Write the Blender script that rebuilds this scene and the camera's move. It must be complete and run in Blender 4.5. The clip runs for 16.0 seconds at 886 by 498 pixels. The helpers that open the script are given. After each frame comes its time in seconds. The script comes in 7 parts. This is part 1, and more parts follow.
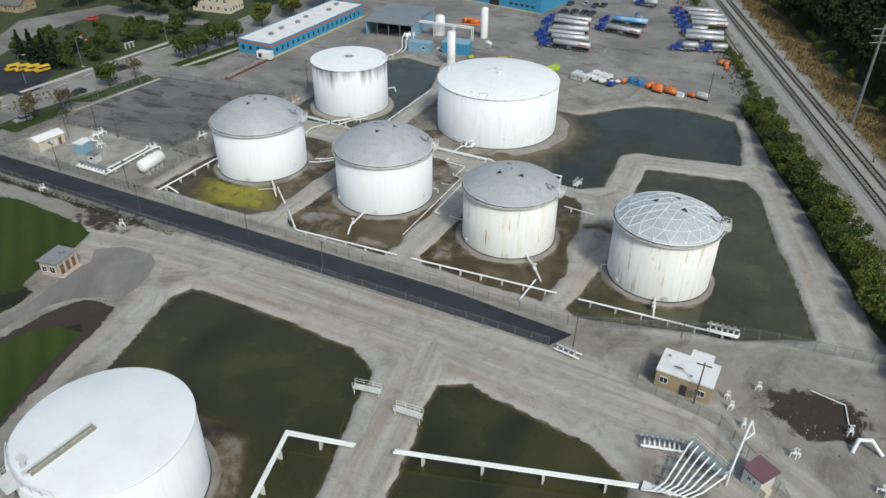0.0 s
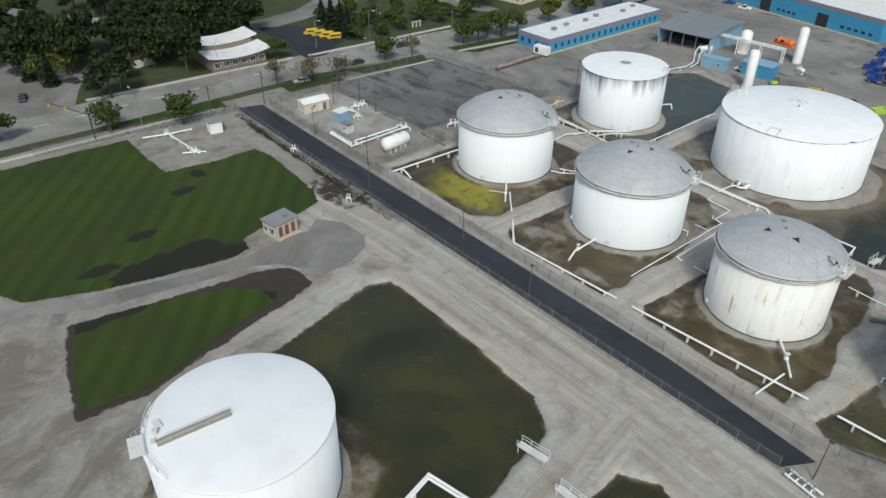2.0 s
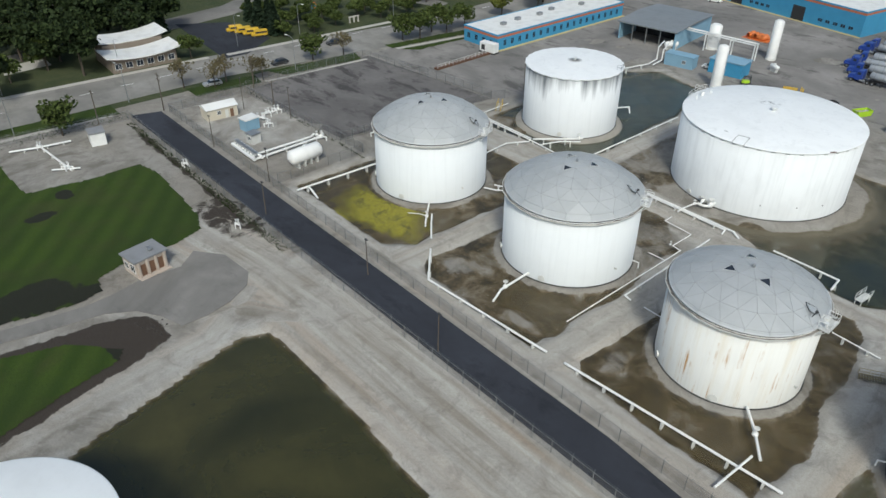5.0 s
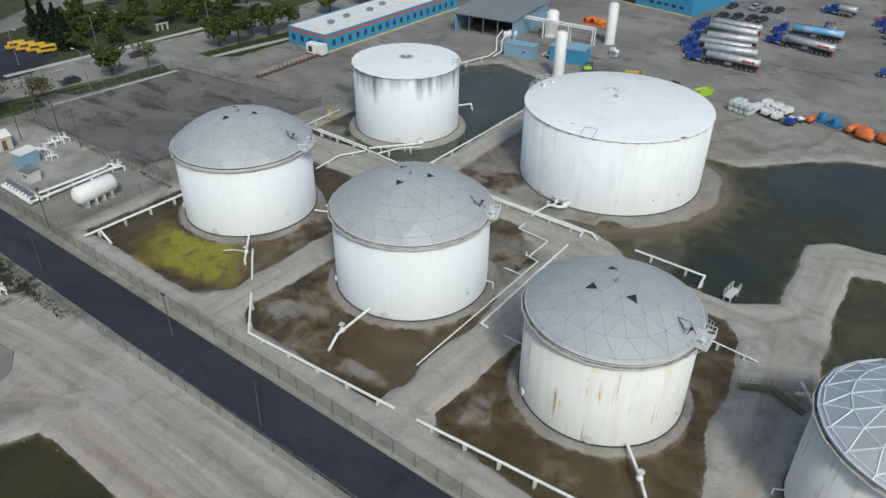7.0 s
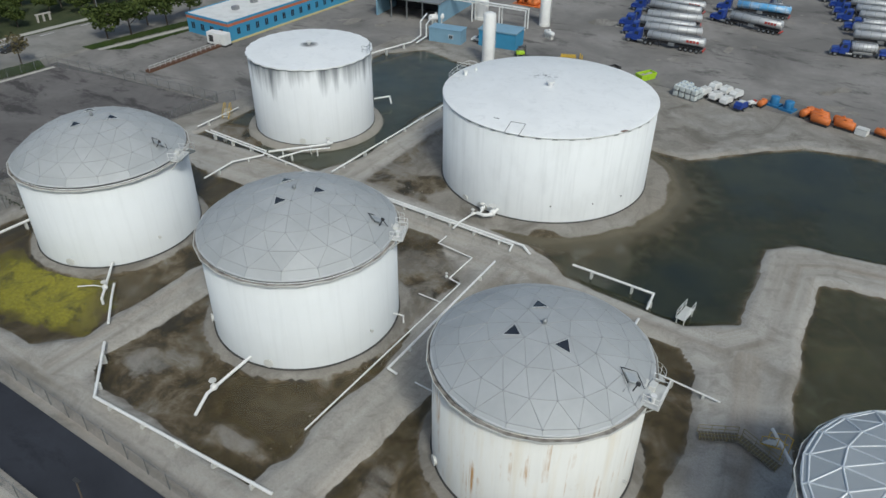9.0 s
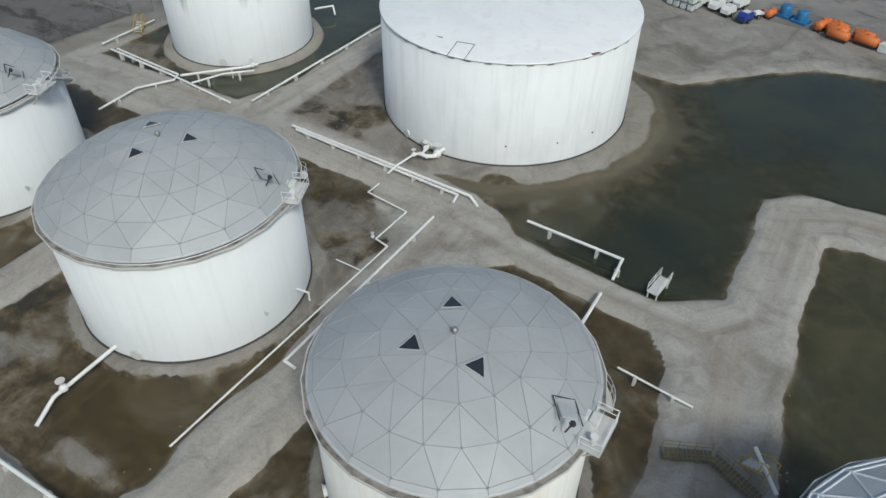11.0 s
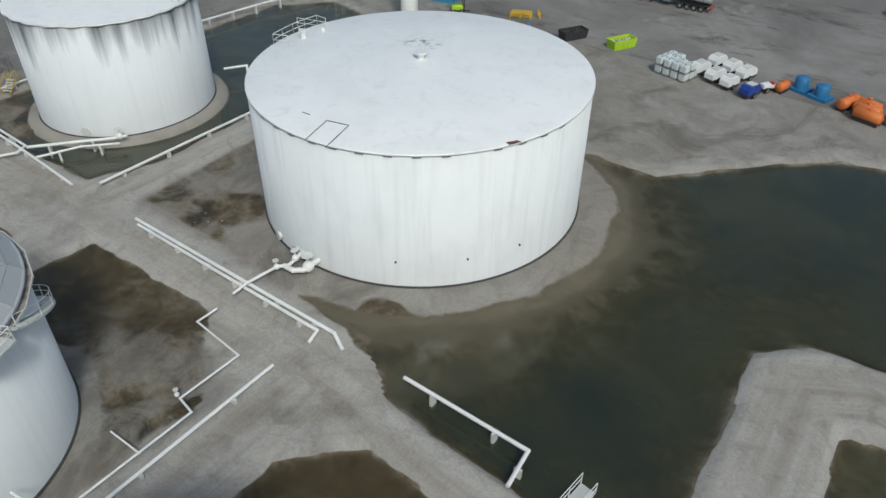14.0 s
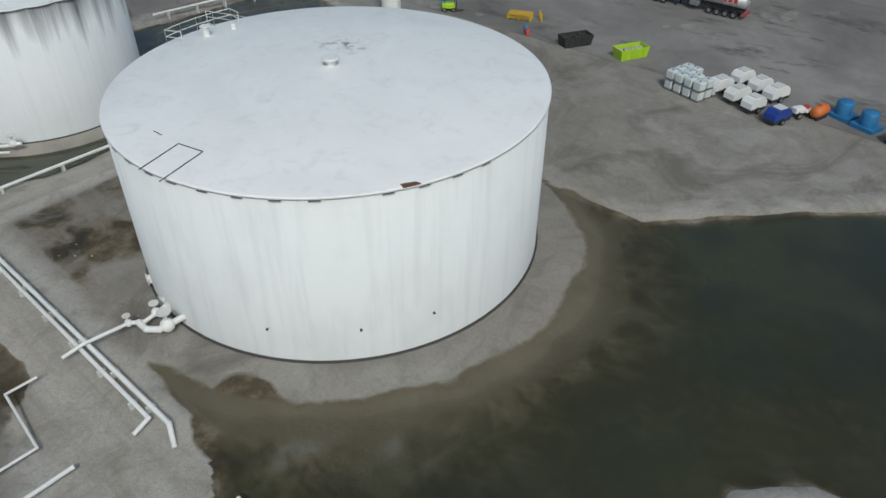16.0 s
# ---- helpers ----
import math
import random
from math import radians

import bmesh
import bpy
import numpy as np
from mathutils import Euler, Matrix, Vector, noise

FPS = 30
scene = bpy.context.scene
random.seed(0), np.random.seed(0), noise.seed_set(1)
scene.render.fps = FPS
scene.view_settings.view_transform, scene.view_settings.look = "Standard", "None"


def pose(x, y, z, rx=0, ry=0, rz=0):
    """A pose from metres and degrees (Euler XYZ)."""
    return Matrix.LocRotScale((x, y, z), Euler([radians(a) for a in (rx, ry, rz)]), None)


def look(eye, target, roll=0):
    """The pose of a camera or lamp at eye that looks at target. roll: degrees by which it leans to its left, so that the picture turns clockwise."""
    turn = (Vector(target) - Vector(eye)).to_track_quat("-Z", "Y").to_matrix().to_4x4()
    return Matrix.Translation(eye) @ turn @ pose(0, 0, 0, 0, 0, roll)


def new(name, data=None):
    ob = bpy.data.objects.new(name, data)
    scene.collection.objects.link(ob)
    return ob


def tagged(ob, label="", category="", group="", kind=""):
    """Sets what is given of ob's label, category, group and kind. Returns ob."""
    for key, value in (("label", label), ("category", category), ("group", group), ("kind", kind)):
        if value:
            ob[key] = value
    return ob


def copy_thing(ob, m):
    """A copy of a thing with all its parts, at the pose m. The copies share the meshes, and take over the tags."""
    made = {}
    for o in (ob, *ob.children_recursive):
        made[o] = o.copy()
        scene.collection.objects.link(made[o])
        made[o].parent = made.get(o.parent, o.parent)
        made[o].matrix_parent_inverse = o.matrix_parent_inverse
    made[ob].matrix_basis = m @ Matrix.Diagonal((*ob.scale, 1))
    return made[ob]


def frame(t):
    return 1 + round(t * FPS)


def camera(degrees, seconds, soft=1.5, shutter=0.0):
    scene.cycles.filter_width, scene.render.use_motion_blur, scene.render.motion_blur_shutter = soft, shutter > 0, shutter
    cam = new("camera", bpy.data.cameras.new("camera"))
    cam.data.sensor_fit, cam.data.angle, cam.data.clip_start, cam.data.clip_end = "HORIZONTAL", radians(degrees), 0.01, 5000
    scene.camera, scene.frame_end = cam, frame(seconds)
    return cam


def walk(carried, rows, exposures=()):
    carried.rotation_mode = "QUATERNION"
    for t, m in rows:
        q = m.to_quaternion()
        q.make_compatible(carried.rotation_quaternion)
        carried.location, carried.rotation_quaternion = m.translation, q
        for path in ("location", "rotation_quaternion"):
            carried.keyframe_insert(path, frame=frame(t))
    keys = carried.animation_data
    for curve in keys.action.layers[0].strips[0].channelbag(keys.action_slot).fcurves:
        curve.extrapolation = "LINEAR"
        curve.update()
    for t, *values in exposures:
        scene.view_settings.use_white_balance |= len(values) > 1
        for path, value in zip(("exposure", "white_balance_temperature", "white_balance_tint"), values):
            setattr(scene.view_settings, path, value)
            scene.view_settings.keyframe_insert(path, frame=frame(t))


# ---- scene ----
cam = camera(63.2, 16.0)
METRES, EYE, TILT, LEAN, TURN = 150.0, 79.3, 1.1, -0.4, 26.8
EXPOSURES = [(0.0, 0.2, 6350, 2.0), (3.0, 0.18, 6350, 2.0), (6.0, 0.12, 6300, 2.0), (8.5, -0.15, 6250, 2.0), (13.0, -0.09, 6300, 2.0), (16.0, -0.33, 6250, 2.0)]
ROWS = [
    (0.0, 0.0, 0.0, 0.0, -0.0, -34.36, 0.0),
    (0.5, 0.0051, 0.0278, -0.009, 0.02, -34.32, 0.03),
    (1.0, 0.0079, 0.0569, -0.0184, 5.77, -34.31, 0.12),
    (1.5, 0.0148, 0.0874, -0.0303, 15.57, -34.2, 0.34),
    (2.0, 0.0247, 0.1182, -0.04, 23.96, -34.14, 0.58),
    (2.5, 0.0298, 0.1471, -0.0496, 24.46, -34.13, 0.57),
    (3.0, 0.033, 0.1762, -0.0596, 24.48, -34.14, 0.54),
    (5.5, 0.043, 0.3238, -0.1087, 20.79, -34.12, 0.44),
    (6.0, 0.0429, 0.3527, -0.1189, 16.26, -34.12, 0.29),
    (6.5, 0.0445, 0.3818, -0.1288, 13.41, -34.13, 0.2),
    (7.0, 0.0471, 0.4108, -0.139, 10.86, -34.12, 0.13),
    (7.5, 0.0511, 0.4398, -0.1488, 8.35, -34.11, 0.09),
    (8.0, 0.0558, 0.4687, -0.1586, 6.79, -34.11, 0.05),
    (8.5, 0.0619, 0.4974, -0.1691, 6.66, -34.14, 0.04),
    (11.0, 0.1096, 0.6387, -0.217, 6.69, -42.27, 0.14),
    (11.5, 0.121, 0.6666, -0.226, 6.7, -40.83, 0.17),
    (12.0, 0.1332, 0.693, -0.236, 6.8, -38.22, 0.15),
    (12.5, 0.1456, 0.7201, -0.2459, 7.18, -38.21, 0.17),
    (13.0, 0.1587, 0.747, -0.256, 8.09, -38.18, 0.21),
    (13.5, 0.1718, 0.7737, -0.266, 9.0, -38.15, 0.26),
    (14.0, 0.1848, 0.8005, -0.2759, 9.99, -38.15, 0.27),
    (14.5, 0.1978, 0.8273, -0.2855, 11.23, -38.17, 0.28),
    (15.0, 0.2114, 0.8538, -0.2961, 12.87, -38.06, 0.38),
    (15.5, 0.2247, 0.8809, -0.3054, 14.55, -38.12, 0.41),
    (16.0, 0.2361, 0.9079, -0.3125, 14.84, -38.06, 0.52),
]
walk(cam, [(t, pose(0, 0, EYE, TILT, LEAN, TURN) @ pose(METRES * x, METRES * y, METRES * z, 90 + pitch, roll, yaw)) for t, x, y, z, yaw, pitch, roll in ROWS], EXPOSURES)

# ---- world, sun ----
SUN_AZ, SUN_EL = -38.0, 47.0      # degrees from +x towards +y, and above the horizon
world = bpy.data.worlds.new("sky")
scene.world = world
world.use_nodes = True
wn = world.node_tree
sky = wn.nodes.new("ShaderNodeTexSky")
sky.sky_type, sky.sun_disc = "NISHITA", False
sky.sun_elevation, sky.sun_rotation = radians(SUN_EL), radians(90 - SUN_AZ)
sky.dust_density, sky.air_density, sky.ozone_density = 3.0, 1.0, 1.0
wn.links.new(sky.outputs[0], wn.nodes["Background"].inputs[0])
wn.nodes["Background"].inputs[1].default_value = 0.115
sun = new("sun", bpy.data.lights.new("sun", "SUN"))
sun.data.energy, sun.data.angle, sun.data.color = 1.9, radians(9), (1.0, 0.965, 0.92)
sun_way = Vector((math.cos(radians(SUN_AZ)) * math.cos(radians(SUN_EL)), math.sin(radians(SUN_AZ)) * math.cos(radians(SUN_EL)), math.sin(radians(SUN_EL))))
sun.matrix_world = look(sun_way * 400, (0, 0, 0))
scene.view_settings.exposure = 0.0

# ---- materials ----


class Nodes:
    """A short hand for node trees."""

    def __init__(self, name):
        self.mat = bpy.data.materials.new(name)
        self.mat.use_nodes = True
        self.tree = self.mat.node_tree
        self.bsdf = self.tree.nodes["Principled BSDF"]

    def put(self, socket, value):
        if isinstance(value, bpy.types.NodeSocket):
            self.tree.links.new(value, socket)
        else:
            socket.default_value = value

    def node(self, kind, **inputs):
        n = self.tree.nodes.new(kind)
        for key, value in inputs.items():
            self.put(n.inputs[key.replace("_", " ")], value)
        return n

    def coords(self, scale=(1, 1, 1), kind="Object"):
        c = self.tree.nodes.new("ShaderNodeTexCoord")
        m = self.node("ShaderNodeMapping", Scale=scale)
        self.put(m.inputs["Vector"], c.outputs[kind])
        return m.outputs[0]

    def where(self, scale=(1, 1, 1)):
        g = self.tree.nodes.new("ShaderNodeNewGeometry")
        m = self.node("ShaderNodeMapping", Scale=scale)
        self.put(m.inputs["Vector"], g.outputs["Position"])
        return m.outputs[0]

    def noise(self, vec, scale, detail=4.0, rough=0.55, bend=0.0):
        n = self.node("ShaderNodeTexNoise", Vector=vec, Scale=scale, Detail=detail, Roughness=rough, Distortion=bend)
        return n.outputs["Fac"]

    def ramp(self, fac, *stops):
        n = self.tree.nodes.new("ShaderNodeValToRGB")
        e = n.color_ramp.elements
        while len(e) < len(stops):
            e.new(0.5)
        for k, (p, c) in zip(e, stops):
            k.position = p
            k.color = (*c, 1) if isinstance(c, tuple) else (c, c, c, 1)
        self.put(n.inputs[0], fac)
        return n.outputs[0]

    def mix(self, fac, a, b, how="MIX"):
        n = self.tree.nodes.new("ShaderNodeMixRGB")
        n.blend_type = how
        for s, v in zip(n.inputs, (fac, a, b)):
            self.put(s, (*v, 1) if isinstance(v, tuple) and len(v) == 3 else v)
        return n.outputs[0]

    def math(self, op, a, b=0.0):
        n = self.tree.nodes.new("ShaderNodeMath")
        n.operation = op
        self.put(n.inputs[0], a)
        self.put(n.inputs[1], b)
        return n.outputs[0]

    def attr(self, name):
        n = self.tree.nodes.new("ShaderNodeAttribute")
        n.attribute_name = name
        return n.outputs["Fac"]

    def random(self):
        return self.tree.nodes.new("ShaderNodeObjectInfo").outputs["Random"]

    def bump(self, height, strength=0.3, distance=0.05):
        n = self.node("ShaderNodeBump", Height=height, Strength=strength, Distance=distance)
        self.put(self.bsdf.inputs["Normal"], n.outputs[0])

    def done(self, color, rough=0.6, metal=0.0, spec=None):
        self.put(self.bsdf.inputs["Base Color"], (*color, 1) if isinstance(color, tuple) else color)
        self.put(self.bsdf.inputs["Roughness"], rough)
        self.put(self.bsdf.inputs["Metallic"], metal)
        if spec is not None:
            self.put(self.bsdf.inputs["Specular IOR Level"], spec)
        return self.mat


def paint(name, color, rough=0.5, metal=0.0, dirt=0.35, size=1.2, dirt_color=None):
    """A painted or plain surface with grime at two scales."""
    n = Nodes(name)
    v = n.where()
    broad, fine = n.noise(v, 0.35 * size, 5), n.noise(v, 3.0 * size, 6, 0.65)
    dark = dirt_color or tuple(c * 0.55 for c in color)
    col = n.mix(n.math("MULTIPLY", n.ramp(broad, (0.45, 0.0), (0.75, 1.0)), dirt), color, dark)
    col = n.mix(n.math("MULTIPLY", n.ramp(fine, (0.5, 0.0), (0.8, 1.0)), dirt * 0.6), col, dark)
    n.bump(fine, 0.15, 0.01)
    return n.done(col, rough, metal)


def ground_material():
    n = Nodes("gravel_and_mud")
    v = n.where()
    big, mid, fine = n.noise(v, 0.035, 5, 0.6, 0.6), n.noise(v, 0.22, 6, 0.65, 0.8), n.noise(v, 2.2, 5, 0.7)
    grit = n.noise(v, 14.0, 3, 0.7)
    gravel = n.mix(n.ramp(mid, (0.32, 0.0), (0.7, 1.0)), (0.225, 0.212, 0.188), (0.35, 0.333, 0.302))
    gravel = n.mix(n.ramp(big, (0.42, 0.0), (0.62, 0.7)), gravel, (0.25, 0.225, 0.19))
    smudge = n.ramp(n.noise(n.where((1.0, 0.7, 1.0)), 0.085, 7, 0.68, 1.6), (0.5, 0.0), (0.62, 1.0))
    gravel = n.mix(n.math("MULTIPLY", smudge, 0.75), gravel, (0.135, 0.12, 0.10))
    # pale dust on the dikes and roads, in ragged drifts
    dust = n.math("ADD", n.attr("pale"), n.math("MULTIPLY", n.math("SUBTRACT", n.noise(v, 0.13, 6, 0.65, 1.0), 0.5), 1.3))
    gravel = n.mix(n.math("MULTIPLY", n.ramp(dust, (0.3, 0.0), (0.75, 1.0)), 0.85), gravel, n.mix(mid, (0.37, 0.356, 0.328), (0.52, 0.50, 0.462)))
    # wheel ruts that follow the roads
    lane = n.node("ShaderNodeCombineXYZ", X=n.attr("lane"), Y=n.math("MULTIPLY", n.attr("along"), 0.045))
    streak, thin = n.noise(lane.outputs[0], 0.55, 5, 0.6, 0.35), n.noise(lane.outputs[0], 1.7, 4, 0.6, 0.2)
    worn = n.ramp(n.noise(v, 0.06, 3), (0.35, 0.35), (0.6, 1.0))
    ruts = n.mix(n.ramp(streak, (0.36, 0.0), (0.62, 1.0)), (0.205, 0.172, 0.125), (0.50, 0.478, 0.43))
    ruts = n.mix(n.math("MULTIPLY", n.ramp(thin, (0.5, 0.0), (0.68, 1.0)), 0.3), ruts, (0.27, 0.245, 0.205))
    gravel = n.mix(n.math("MULTIPLY", n.math("MULTIPLY", n.attr("track"), worn), 0.75), gravel, ruts)
    # tan silt dragged along the lanes
    gravel = n.mix(n.math("MULTIPLY", n.math("MULTIPLY", n.attr("track"), n.ramp(n.noise(lane.outputs[0], 0.23, 4, 0.55, 0.5), (0.52, 0.0), (0.66, 1.0))), 0.55), gravel, (0.36, 0.275, 0.20))
    pebble = n.noise(v, 3.5, 5, 0.75)
    gravel = n.mix(n.math("MULTIPLY", n.ramp(pebble, (0.36, 1.0), (0.56, 0.0)), 0.2), gravel, (0.12, 0.11, 0.095))
    damp = n.noise(v, 0.38, 8, 0.7, 0.9)
    gravel = n.mix(n.math("MULTIPLY", n.ramp(damp, (0.5, 0.0), (0.68, 1.0)), 0.5), gravel, (0.165, 0.15, 0.128))
    silt = n.noise(n.where((1.0, 1.0, 1.0)), 0.2, 7, 0.68, 0.35)
    mud = n.ramp(silt, (0.39, (0.026, 0.022, 0.013)), (0.47, (0.07, 0.052, 0.026)), (0.53, (0.13, 0.102, 0.062)), (0.60, (0.18, 0.162, 0.13)), (0.70, (0.31, 0.295, 0.265)))
    wet = n.math("ADD", n.attr("mud"), n.math("MULTIPLY", n.math("SUBTRACT", mid, 0.5), 0.9))
    col = n.mix(n.ramp(wet, (0.42, 0.0), (0.62, 1.0)), gravel, mud)
    shoal = n.math("ADD", n.attr("khaki"), n.math("MULTIPLY", n.math("SUBTRACT", mid, 0.5), 1.5))
    col = n.mix(n.ramp(shoal, (0.35, 0.0), (0.7, 1.0)), col, n.mix(n.noise(v, 0.16, 6, 0.65, 0.8), (0.055, 0.047, 0.024), (0.19, 0.163, 0.115)))
    tar = n.math("ADD", n.attr("dark"), n.math("MULTIPLY", n.math("SUBTRACT", n.noise(v, 0.3, 7, 0.7, 0.8), 0.5), 1.8))
    col = n.mix(n.ramp(tar, (0.45, 0.0), (0.65, 1.0)), col, n.mix(fine, (0.022, 0.017, 0.013), (0.048, 0.037, 0.029)))
    moss = n.math("ADD", n.attr("moss"), n.math("MULTIPLY", n.math("SUBTRACT", n.noise(v, 0.14, 6, 0.65, 1.2), 0.5), 1.7))
    algae = n.mix(n.ramp(fine, (0.35, 0.0), (0.7, 1.0)), (0.18, 0.165, 0.014), (0.31, 0.28, 0.022))
    algae = n.mix(n.ramp(n.noise(v, 0.3, 6, 0.65, 1.0), (0.36, 0.85), (0.5, 0.0)), algae, (0.07, 0.062, 0.014))
    col = n.mix(n.ramp(moss, (0.45, 0.0), (0.6, 1.0)), col, algae)
    weed = n.math("ADD", n.attr("grass"), n.math("MULTIPLY", n.math("SUBTRACT", mid, 0.5), 0.5))
    turf = n.mix(n.ramp(mid, (0.3, 0.0), (0.75, 1.0)), (0.025, 0.042, 0.012), (0.065, 0.075, 0.028))
    col = n.mix(n.ramp(weed, (0.45, 0.0), (0.58, 1.0)), col, turf)
    straw = n.math("ADD", n.attr("straw"), n.math("MULTIPLY", n.math("SUBTRACT", mid, 0.5), 0.7))
    col = n.mix(n.ramp(straw, (0.45, 0.0), (0.6, 1.0)), col, n.mix(fine, (0.13, 0.10, 0.04), (0.25, 0.19, 0.08)))
    col = n.mix(n.math("MULTIPLY", n.ramp(grit, (0.35, 1.0), (0.6, 0.0)), 0.25), col, (0.12, 0.11, 0.095))
    n.bump(n.math("ADD", fine, n.math("MULTIPLY", grit, 0.5)), 0.5, 0.12)
    return n.done(col, n.ramp(wet, (0.4, 0.95), (0.7, 0.6)), 0.0, 0.3)


def water_material(name, shallow, deep, scale=0.06, stirred=1.0):
    n = Nodes(name)
    v = n.where()
    cloud, silt = n.noise(v, scale, 6, 0.6, 1.1), n.noise(v, 0.12, 6, 0.6, 0.5)
    col = n.mix(n.ramp(cloud, (0.35, 0.0), (0.68, 1.0)), deep, shallow)
    col = n.mix(n.ramp(n.attr("depth"), (0.08, 0.0), (0.55, 1.0)), tuple(min(1.0, 1.25 * k) for k in shallow), col)
    # silt stirred up in drifts
    drift = n.math("MULTIPLY", n.ramp(silt, (0.50, 0.0), (0.57, 0.5), (0.7, 0.75)), n.ramp(cloud, (0.38, 0.0), (0.55, stirred)))
    col = n.mix(drift, col, tuple(min(1.0, 1.9 * k) for k in shallow))
    n.bump(n.noise(v, 1.6, 3), 0.03, 0.03)
    mat = n.done(col, 0.12, 0.0, 0.5)
    n.put(n.bsdf.inputs["Alpha"], n.ramp(n.attr("depth"), (0.0, 0.05), (0.16, 0.5), (0.5, 0.96)))
    return mat


def asphalt(name, color, patch=0.5, stains=0.54):
    n = Nodes(name)
    v = n.where()
    broad, mid, grit = n.noise(v, 0.05, 5, 0.6, 0.5), n.noise(v, 0.5, 5, 0.7, 0.6), n.noise(v, 9.0, 3)
    lo, hi = tuple(c * 0.72 for c in color), tuple(c * 1.3 for c in color)
    col = n.mix(n.ramp(broad, (0.35, 0.0), (0.65, 1.0)), lo, hi)
    stain = n.ramp(n.noise(n.where((0.45, 1.0, 1.0)), 0.17, 7, 0.72, 0.35), (stains, 0.0), (stains + 0.1, 1.0))
    col = n.mix(n.math("MULTIPLY", stain, patch), col, tuple(c * 0.42 for c in color))
    col = n.mix(n.math("MULTIPLY", n.ramp(mid, (0.3, 1.0), (0.6, 0.0)), 0.3), col, lo)
    n.bump(grit, 0.3, 0.03)
    return n.done(col, 0.9, 0.0, 0.25)


def lawn_material():
    n = Nodes("mown_grass")
    v = n.where()
    mid, fine = n.noise(v, 0.12, 5, 0.6, 0.5), n.noise(v, 3.0, 4, 0.7)
    stripe = n.tree.nodes.new("ShaderNodeTexWave")
    stripe.wave_type, stripe.bands_direction = "BANDS", "X"
    turned = n.node("ShaderNodeMapping", Scale=(1, 1, 1), Rotation=(0, 0, radians(-52)))
    n.put(turned.inputs["Vector"], n.where())
    n.put(stripe.inputs["Vector"], turned.outputs[0])
    n.put(stripe.inputs["Scale"], 0.075)
    n.put(stripe.inputs["Distortion"], 1.0)
    n.put(stripe.inputs["Detail Scale"], 0.3)
    col = n.mix(n.math("MULTIPLY", stripe.outputs["Fac"], 0.6), (0.030, 0.054, 0.007), (0.060, 0.092, 0.013))
    col = n.mix(n.math("MULTIPLY", n.ramp(mid, (0.48, 0.0), (0.66, 1.0)), 0.6), col, (0.052, 0.055, 0.018))
    col = n.mix(n.math("MULTIPLY", n.ramp(n.noise(v, 0.035, 4, 0.6, 0.4), (0.4, 0.0), (0.6, 1.0)), 0.5), col, (0.024, 0.036, 0.010))
    col = n.mix(n.math("MULTIPLY", n.ramp(fine, (0.35, 1.0), (0.65, 0.0)), 0.45), col, (0.022, 0.04, 0.009))
    worn = n.math("ADD", n.attr("worn"), n.math("MULTIPLY", n.math("SUBTRACT", mid, 0.5), 0.8))
    col = n.mix(n.ramp(worn, (0.42, 0.0), (0.6, 1.0)), col, (0.02, 0.021, 0.014))
    n.bump(fine, 0.6, 0.12)
    return n.done(col, 0.9, 0.0, 0.2)


